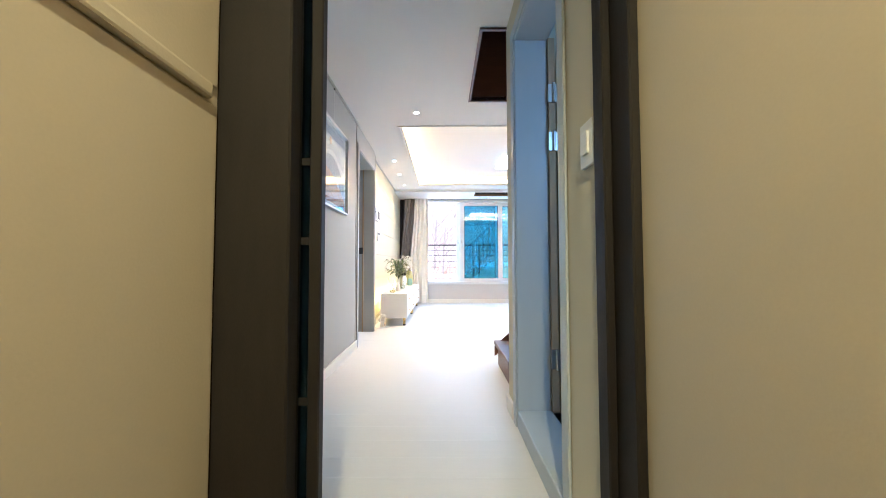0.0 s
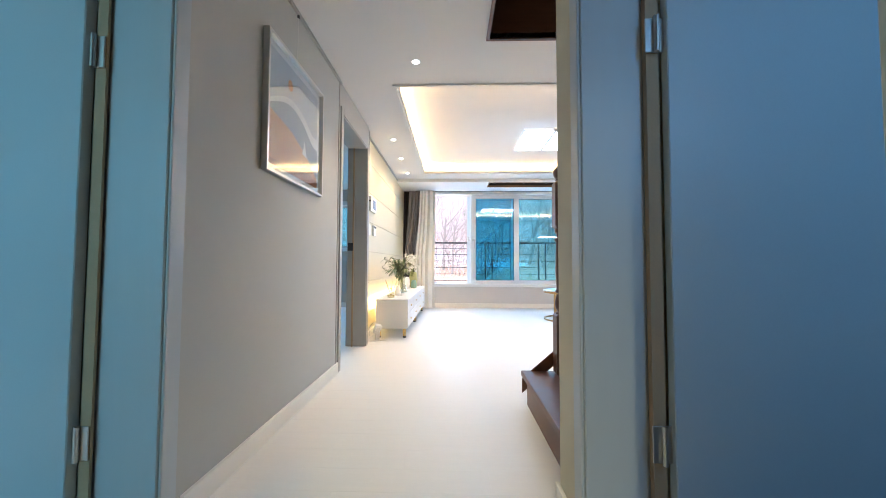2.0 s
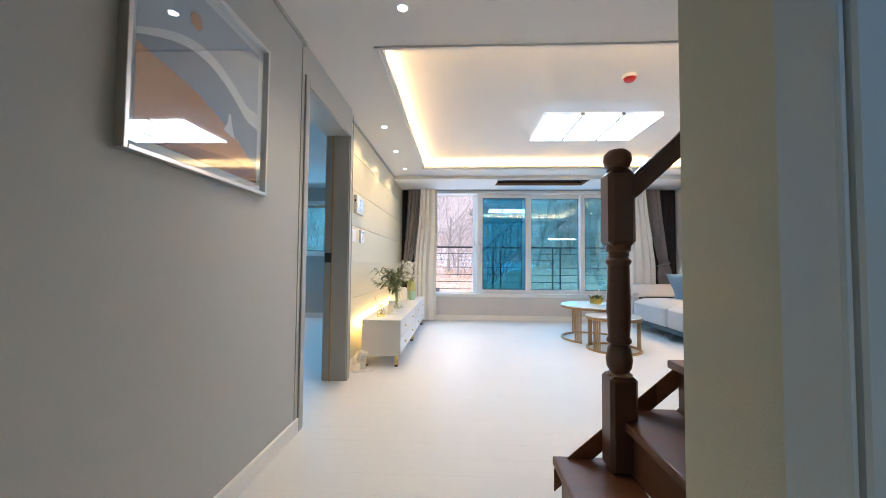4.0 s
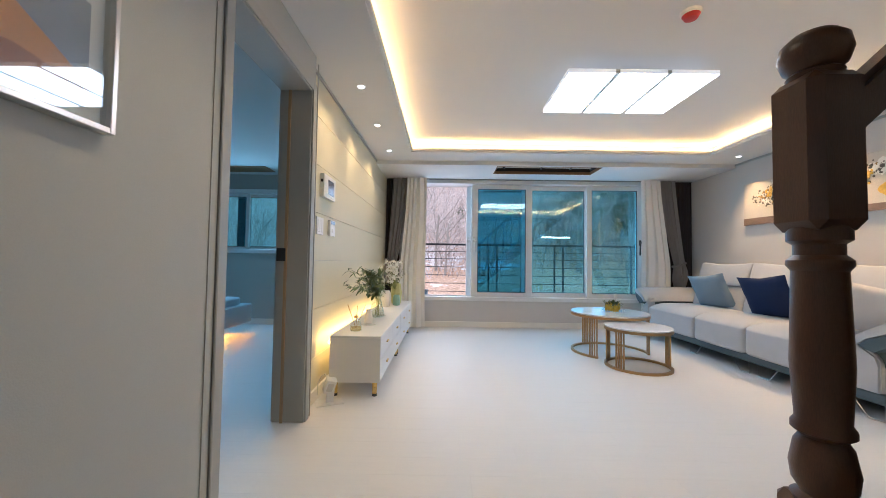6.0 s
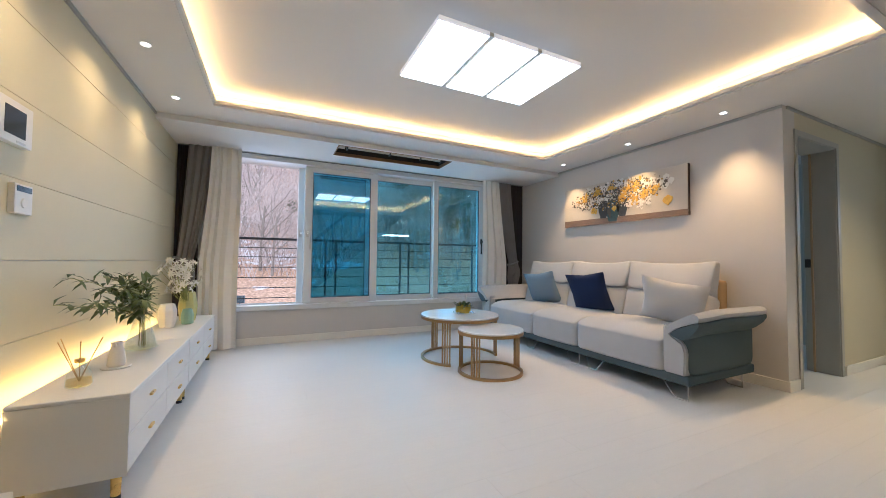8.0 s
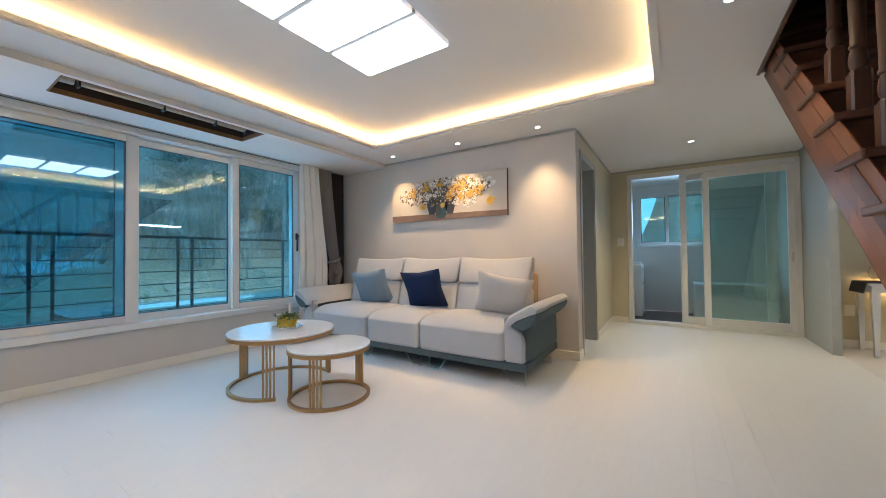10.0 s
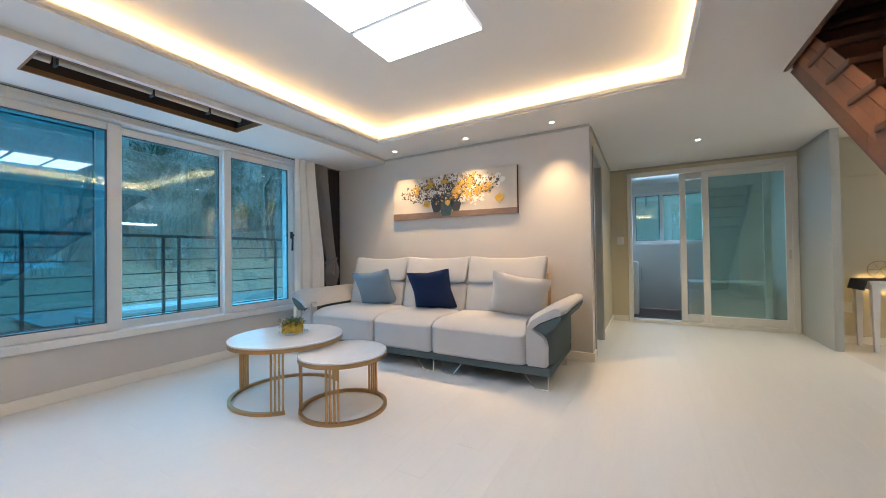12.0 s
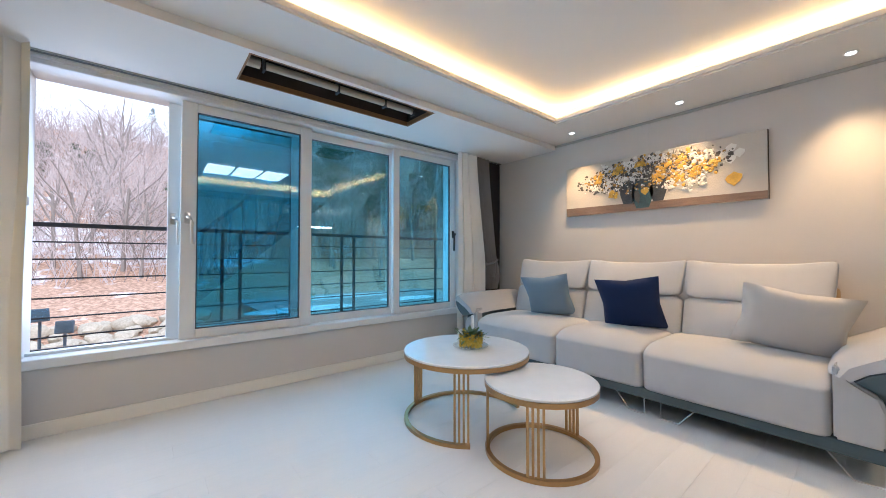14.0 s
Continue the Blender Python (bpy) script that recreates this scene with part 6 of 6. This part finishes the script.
# ---- bedroom ----
bed = thing("bed", "low upholstered bed frame with a bare mattress and warm light beneath", "bed", at=(-3.1, 6.2, 0))
part("frame", B(-0.80, 0.72, -1.02, 1.02, 0.16, 0.40, bevel=0.02, seg=3), M["mattress"], bed, smooth=40)
part("mattress", soft(bmesh.new(), (-0.05, 0, 0.44), (0.72, 0.98, 0.06), 9, 8), M["mattress"], bed, "blue-grey mattress", smooth=50)
part("plinth", B(-0.6, 0.45, -0.85, 0.85, 0.0, 0.16), M["casing"], bed)
part("light_strip", B(0.455, 0.47, -0.85, 0.9, 0.135, 0.15), M["led_bed"], bed, "warm light strip")
# flat brown sheet in place of the open slot; no cavity is built
rec = thing("curtain_box_recess", "flat brown sheet standing in for a slot above the bedroom window", "ceiling recess", at=(-3.25, 7.55, 2.29))
part("void", B(-0.9, 0.9, -0.16, 0.16, 0.0, 0.006), M["plywood"], rec)

# ---- utility room ----
wm = thing("washing_machine", "pale grey washing machine in the utility room", "washing machine", at=(7.46, 4.27, 0))
part("body", B(-0.30, 0.30, -0.09, 0.32, -0.02, 0.86, bevel=0.02, seg=2), M["plastic"], wm, smooth=40)
part("lid", B(-0.27, 0.27, -0.07, 0.27, 0.861, 0.88, bevel=0.006), M["plastic"], wm)
part("handle", tube(bmesh.new(), [(-0.20, -0.088, 0.78), (-0.20, -0.135, 0.78), (-0.20, -0.135, 0.55), (-0.20, -0.088, 0.55)], 0.012, 8), M["steel"], wm, smooth=40)
ub = thing("storage_cabinet", "low white utility cabinet seen through the glass", "cabinet", at=(7.55, 2.95, 0))
part("body", B(-0.29, 0.29, -0.5, 0.5, -0.02, 0.55, bevel=0.006, seg=1), M["white"], ub)
part("door", B(-0.305, -0.291, -0.49, -0.005, 0.03, 0.53, bevel=0.004, seg=1), M["white"], ub)
part("door", B(-0.305, -0.291, 0.005, 0.49, 0.03, 0.53, bevel=0.004, seg=1), M["white"], ub)

# ---- outdoors ----


def height(x, y):
    """The ground outside: a yard below, then a wooded hill."""
    line = ((9.0, -3.2), (12.0, -1.8), (17.0, -1.75), (18.5, -0.95), (24.0, 0.2), (38.0, 4.2), (75.0, 18.0), (200.0, 18.0))
    base = -3.2
    for (a, za), (b, zb) in zip(line, line[1:]):
        if a <= y < b:
            base = za + (zb - za) * (y - a) / (b - a)
    side = x - 0.12 * (y - 5)
    base += max(0.0, side) * 0.30 * min(1, max(0, (y - 18) / 20))
    if y > 80:
        base -= (y - 80) * 0.05
    return base + (0.9 * noise.noise(Vector((x * 0.09, y * 0.09, 2))) + 0.25 * noise.noise(Vector((x * 0.4, y * 0.4, 5)))) * min(1, max(0, (y - 18) / 8))


bm = bmesh.new()
NX, NY = 90, 96
xs = [-90 + 190 * i / NX for i in range(NX + 1)]
ys = [8.19 + 140 * (j / NY) ** 1.6 for j in range(NY + 1)]
gv_ = [[bm.verts.new((x, y, height(x, y))) for x in xs] for y in ys]
for j in range(NY):
    for i in range(NX):
        bm.faces.new((gv_[j][i], gv_[j][i + 1], gv_[j + 1][i + 1], gv_[j + 1][i]))


def east_height(x, y):
    t = min(1.0, max(0.0, (x - 12.0) / 45.0))
    return -3.25 + 19.0 * t * min(1.0, (8.185 - y) / 6 + 0.15) + 0.5 * noise.noise(Vector((x * 0.12, y * 0.12, 9))) * min(1, max(0, (x - 10) / 8))


ex = [8.2 + 80 * (i / 40) ** 1.4 for i in range(41)]
ey = [-60 + 68.185 * j / 40 for j in range(41)]
ev = [[bm.verts.new((x, y, east_height(x, y))) for x in ex] for y in ey]
for j in range(40):
    for i in range(40):
        bm.faces.new((ev[j][i], ev[j][i + 1], ev[j + 1][i + 1], ev[j + 1][i]))
for q in (((-900, -900), (8.2, -900), (8.2, 8.185), (-900, 8.185)), ((8.2, -900), (900, -900), (900, -60), (8.2, -60)), ((88.2, -60), (900, -60), (900, 8.185), (88.2, 8.185)),
          ((-900, 8.185), (-90, 8.185), (-90, 900), (-900, 900)), ((100, 8.185), (900, 8.185), (900, 900), (100, 900))):
    bm.faces.new([bm.verts.new((x, y, -3.3)) for x, y in q])
ground = part("ground", bm, M["ground"], smooth=60)
tagged(ground, "wooded hillside of brown leaf litter and old snow", "ground", kind="structure")


def limb(bm_t, bm_b, p, d, length, radius, level, rng):
    """A limb that bends and splits; thick limbs go to the trunk, thin ones to the crown."""
    k = 4 if level < 2 else 3 if level < 3 else 2
    pts = [p.copy()]
    v = d.copy()
    for i in range(k):
        v = (v + Vector((rng.uniform(-1, 1), rng.uniform(-1, 1), rng.uniform(-0.3, 0.8))) * 0.16).normalized()
        pts.append(pts[-1] + v * length / k)
    tube(bm_t if level < 2 else bm_b, pts, radius, 5 if level < 2 else 3, taper=0.55)
    if level >= 4:
        return
    n = (6, 5, 4, 3)[level]
    for j in range(n):
        t = 0.35 + 0.65 * (j + rng.random() * 0.6) / n if level == 0 else 0.2 + 0.8 * (j + rng.random() * 0.6) / n
        q = min(k - 1, int(t * k))
        at = pts[q].lerp(pts[q + 1], min(1.0, t * k - q))
        a = rng.uniform(0, 6.283)
        s = v.cross(Vector((math.cos(a), math.sin(a), 0.31))).normalized()
        nd = (v * 0.75 + s * rng.uniform(0.55, 1.0) + Vector((0, 0, 0.22))).normalized()
        limb(bm_t, bm_b, at, nd, length * rng.uniform(0.48, 0.66), radius * 0.52 * (1 - 0.35 * t), level + 1, rng)


def bare_tree(seed, h):
    rng_ = random.Random(seed)
    ob = thing("bare_tree", "leafless grey-brown tree on the hillside", "tree", "hillside trees")
    t, b = bmesh.new(), bmesh.new()
    lean = Vector((rng_.uniform(-0.18, 0.18), rng_.uniform(-0.18, 0.18), 1)).normalized()
    limb(t, b, Vector((0, 0, -0.3)), lean, h * 0.62, h * 0.016, 0, rng_)
    part("trunk", t, M["bark"], ob)
    part("crown", b, M["twig"], ob, "bare pinkish-grey twigs")
    return ob


def pine(seed, h):
    rng_ = random.Random(seed)
    ob = thing("pine_tree", "dark green pine on the hillside", "tree", "hillside pines")
    t, c = bmesh.new(), bmesh.new()
    tube(t, [(0, 0, -0.3), (0.1, 0.05, h * 0.4), (0.05, 0.1, h * 0.75), (0.0, 0.05, h * 0.97)], h * 0.016, 7, taper=0.25)
    for k in range(46):
        z = h * (0.36 + 0.62 * k / 46)
        reach = h * 0.20 * (1.15 - k / 46) * rng_.uniform(0.6, 1.15)
        a = rng_.uniform(0, 6.28)
        tip = Vector((reach * math.cos(a), reach * math.sin(a), z + reach * rng_.uniform(-0.1, 0.3)))
        tube(t, [(0.05, 0.05, z), tip], h * 0.0035, 4, taper=0.4)
        for j in range(20):
            s = rng_.uniform(0.35, 1.05)
            p = Vector((0.05, 0.05, z)).lerp(tip, s) + Vector((rng_.gauss(0, 1), rng_.gauss(0, 1), rng_.gauss(0, 0.6))) * h * 0.018
            for q in range(2):
                leaf_blade(c, p, (rng_.uniform(-1, 1), rng_.uniform(-1, 1), rng_.uniform(-0.1, 0.9)), (0, 0.1, 1), h * 0.034, h * 0.0062)
    part("trunk", t, M["bark"], ob)
    part("crown", c, M["needle"], ob, "dark green needle clumps")
    return ob


rng = random.Random(21)
models = [bare_tree(s, h) for s, h in ((1, 8.0), (2, 9.5), (3, 7.0), (4, 10.5), (5, 8.5))]
pines = [pine(s, h) for s, h in ((6, 9.0), (7, 11.0))]
spots = []
tries = 0
while len(spots) < 265 and tries < 9000:
    tries += 1
    y = 24 + 50 * rng.random() ** 1.1
    x = rng.uniform(-0.75, 1.35) * (y - 2) + 1
    if any((x - a) ** 2 + (y - b) ** 2 < (0.6 + 0.024 * y) ** 2 for a, b in spots):
        continue
    spots.append((x, y))
for i, (x, y) in enumerate(spots):
    evergreen = (x > 0.30 * (y - 2) and y > 18 and rng.random() < 0.5) or (y > 42 and rng.random() < 0.06)
    pool = pines if evergreen else models
    m_ = pool[i % len(pool)]
    sc = rng.uniform(0.42, 0.72) * (1.0 if x < 0.12 * (y - 5) else 1.35)
    mm = pose(x, y, height(x, y), 0, 0, rng.uniform(0, 360))
    ob = copy_thing(m_, mm)
    ob.scale = (sc, sc, sc * rng.uniform(0.9, 1.1))
for m_ in models + pines:               # the first of each kind takes a place of its own
    y = rng.uniform(44, 60)
    x = rng.uniform(-0.3, 0.9) * y
    m_.matrix_world = pose(x, y, height(x, y), 0, 0, rng.uniform(0, 360))

for x, y in ((-5.6, 44), (-4.2, 46.5), (-6.9, 47), (-3.2, 45), (1.6, 36), (-5.0, 70)):    # pines among the bare trees
    ob = copy_thing(pines[0], pose(x, y, height(x, y) - 1.0, 0, 0, x * 50))
    ob.scale = (0.62, 0.62, 0.42)
for i in range(26):                     # trees on the slope seen from the utility room
    x, y = 22 + 34 * rng.random(), rng.uniform(-12, 6)
    m_ = (models + pines)[i % 7]
    ob = copy_thing(m_, pose(x, y, east_height(x, y), 0, 0, rng.uniform(0, 360)))
    sc = rng.uniform(0.5, 0.75)
    ob.scale = (sc, sc, sc)

for i in range(34):                     # trees standing just beyond the deck
    y = rng.uniform(20.5, 31)
    x = (0.30 + 0.62 * rng.random()) * (y - 4.5)
    if abs(x - 7.0) < 4.6 and y < 20.6:
        continue
    m_ = pines[i % 2] if i % 5 < 2 else models[i % 5]
    ob = copy_thing(m_, pose(x, y, height(x, y), 0, 0, rng.uniform(0, 360)))
    sc = rng.uniform(0.45, 0.75)
    ob.scale = (sc, sc, sc * 1.1)

# undergrowth: thin saplings and brush over the slope
def thicket(name, label, count, material, reach, thick, y0=23.5):
    """Thin bending stems that fork once, scattered over the slope."""
    bm = bmesh.new()
    for k in range(count):
        y = y0 + 52 * rng.random() ** 1.15
        x = rng.uniform(-0.75, 1.3) * y
        z = height(x, y)
        a = rng.uniform(0, 6.28)
        l_ = rng.uniform(0.5, 1.0) * (1.2 + 0.035 * y) * reach
        c, d = math.cos(a) * l_, math.sin(a) * l_
        r = (0.006 + 0.0004 * y) * thick
        mid_p = (x + 0.22 * c, y + 0.22 * d, z + l_ * 0.5)
        tube(bm, [(x, y, z - 0.05), mid_p, (x + 0.6 * c, y + 0.6 * d, z + l_)], r, 3, taper=0.3)
        e = rng.uniform(-0.5, 0.5)
        tube(bm, [mid_p, (x + 0.15 * c - e * d, y + 0.15 * d + e * c, z + l_ * rng.uniform(0.75, 1.0))], r * 0.6, 3, taper=0.4)
    return tagged(part(name, bm, material), label, "brush", kind="stuff")


thicket("brush", "thin pinkish bare brush over the slope", 13000, M["twig"], 1.15, 1.0)
thicket("undergrowth", "dark brown leaning saplings over the slope", 4200, M["brush_dark"], 1.25, 1.0, 23.0)

# boulders along the foot of the slope
for k in range(160):
    x, y = -11 + (k // 4) * 0.33 + rng.uniform(-0.12, 0.12), (17.4, 17.75, 18.1, 18.45)[k % 4] + rng.uniform(-0.15, 0.15)
    ob = thing("boulder", "pale weathered boulder at the foot of the slope", "boulder", "boulders", at=(x, y, height(x, y)), turn=rng.uniform(0, 360))
    bm = bmesh.new()
    s = rng.uniform(0.15, 0.27)
    bmesh.ops.create_icosphere(bm, subdivisions=2, radius=1.0)
    for v in bm.verts:
        f = 1 + 0.35 * noise.noise(v.co * 1.3 + Vector((k * 3.1, 0, 0)))
        v.co = Vector((v.co.x * s * 1.25 * f, v.co.y * s * f, v.co.z * s * 0.8 * f + s * 0.3))
    part("rock", bm, M["rock"], ob, smooth=35)

# balcony rail before the window
rail = thing("window_railing", "dark metal railing with thin horizontal bars outside the window", "railing", at=(1.5, 8.40, 0.42))
RY = 8.40
wpart("top_rail", B(-0.9, 4.2, RY - 0.02, RY + 0.02, 1.265, 1.295, bevel=0.003, seg=1), M["black"], rail)
for z in (0.50, 0.635, 0.77, 0.905, 1.04, 1.16):
    wpart("bar", tube(bmesh.new(), [(-0.9, RY, z), (4.2, RY, z)], 0.006, 6), M["black"], rail)
for x in (-0.88, 0.92, 1.06, 2.02, 2.16, 3.30, 4.18):
    wpart("post", B(x - 0.012, x + 0.012, RY - 0.012, RY + 0.012, 0.42, 1.264), M["black"], rail)
for x in (0.99, 2.09):
    wpart("bracket", B(x - 0.02, x + 0.02, 8.18, RY - 0.013, 0.45, 0.48), M["black"], rail)
wpart("bottom_rail", B(-0.9, 4.2, RY - 0.015, RY + 0.015, 0.40, 0.425), M["black"], rail)

# outside lamps, deck and shed
for x, z, t_ in ((-0.42, 0.50, 20), (-0.24, 0.36, -6)):
    fl = thing("floodlight", "dark square floodlight on a short post", "floodlight", "outside floodlights", at=(x, 10.2, height(0, 9)))
    hgt = z - 0.06 - height(0, 9)
    part("post", tube(bmesh.new(), [(0, 0, 0), (0, 0, hgt)], 0.013, 8), M["flood"], fl, smooth=40)
    part("head", B(-0.07, 0.07, -0.025, 0.025, -0.065, 0.065, m=pose(0, -0.03, hgt + 0.02, -18, 0, t_), bevel=0.01), M["flood"], fl)
    part("lens", B(-0.06, 0.06, -0.029, -0.026, -0.055, 0.055, m=pose(0, -0.03, hgt + 0.02, -18, 0, t_)), M["clear"], fl)
deck = thing("deck", "weathered grey outdoor deck with patches of snow", "deck", at=(6.6, 17.5, -2.5))
for k in range(30):
    part("board", B(-3.6, 4.5, -2.6 + k * 0.175, -2.6 + k * 0.175 + 0.165, 1.9, 1.94), M["deck"], deck)
for x in (-3.4, 0.0, 4.3):
    for y in (-2.4, 2.4):
        part("post", B(x - 0.06, x + 0.06, y - 0.06, y + 0.06, -0.3, 1.9), M["deck"], deck)
for x, y, a, b in ((-2.5, -1.6, 1.6, 0.5), (1.6, -1.2, 1.2, 0.45), (-0.2, 1.0, 2.2, 0.6)):
    sn = thing("snow_patch", "thin patch of old snow on the deck", "snow", "snow patches", at=(6.6 + x, 17.5 + y, -2.5 + 1.94))
    part("snow", soft(bmesh.new(), (0, 0, 0.01), (a, b, 0.03), 2.6, 8), M["snow"], sn, smooth=60)
shed = thing("shed", "small faded red shed in the yard", "shed", at=(1.7, 14.2, height(1.7, 13) - 0.9))
part("wall", B(-0.6, 0.6, -0.5, 0.5, 0, 0.95), M["pink"], shed)
part("roof", prism(bmesh.new(), [(-0.7, 0.94), (0.7, 0.94), (0.0, 1.25)], "y", -0.6, 0.6), M["pink"], shed)
part("window", B(0.1, 0.35, -0.512, -0.501, 0.45, 0.7), M["black"], shed)

# ---- floor planks ----
PW, PL = 0.15, 0.95
plank_meshes = []
for x0, x1 in ((0, PL),):
    bm = bmesh.new()
    box(bm, 0.0002, PL - 0.0002, 0.0002, PW - 0.0002, -0.0035, 0.0, bevel=0.0002, seg=1)
    plank_meshes.append(mesh_of("plank", bm, M["floor"]))
rest = bmesh.new()
count = 0
row = 0
y = 0.82
while y < 7.9:
    shift = (row * 0.37) % 1.0 * PL
    x = -0.85 - shift
    while x < 6.33:
        a, b = max(x, -0.85), min(x + PL, 6.33)
        c, d = y, min(y + PW, 7.9)
        inside = b - a > 0.02 and not (y < 2.2 and a > 0.615) and not (c > 4.75 and a > 4.14) and not (a < -0.66 and c > 7.95)
        if inside:
            full = abs(b - a - PL) < 1e-6 and abs(d - c - PW) < 1e-6 and b < 5.0 and y > 1.4
            if full and count < 260:
                ob = new("plank", plank_meshes[0])
                ob.location = (a, c, 0)
                ob.parent = floor
                count += 1
            else:
                box(rest, a + 0.0002, b - 0.0002, c + 0.0002, d - 0.0002, -0.0035, 0.0)
        x += PL
    y += PW
    row += 1
y = -0.6
while y < 0.82:
    x = 2.3
    while x < 5.95:
        box(rest, x + 0.0002, min(x + PL, 5.95) - 0.0002, y + 0.0002, min(y + PW, 0.82) - 0.0002, -0.0035, 0.0)
        x += PL
    y += PW
for y0 in range(0, 38):
    for x0 in range(-5, 0):
        a, b = max(-4.3, -0.85 + x0 * PL), -0.85 + (x0 + 1) * PL
        c = 2.3 + y0 * PW
        if a < b - 0.02 and c + PW < 7.9:
            box(rest, a + 0.0002, b - 0.0002, c + 0.0002, c + PW - 0.0002, -0.0035, 0.0)
ob = part("planks", rest, M["floor"], floor)
ob["kind"] = "stuff"
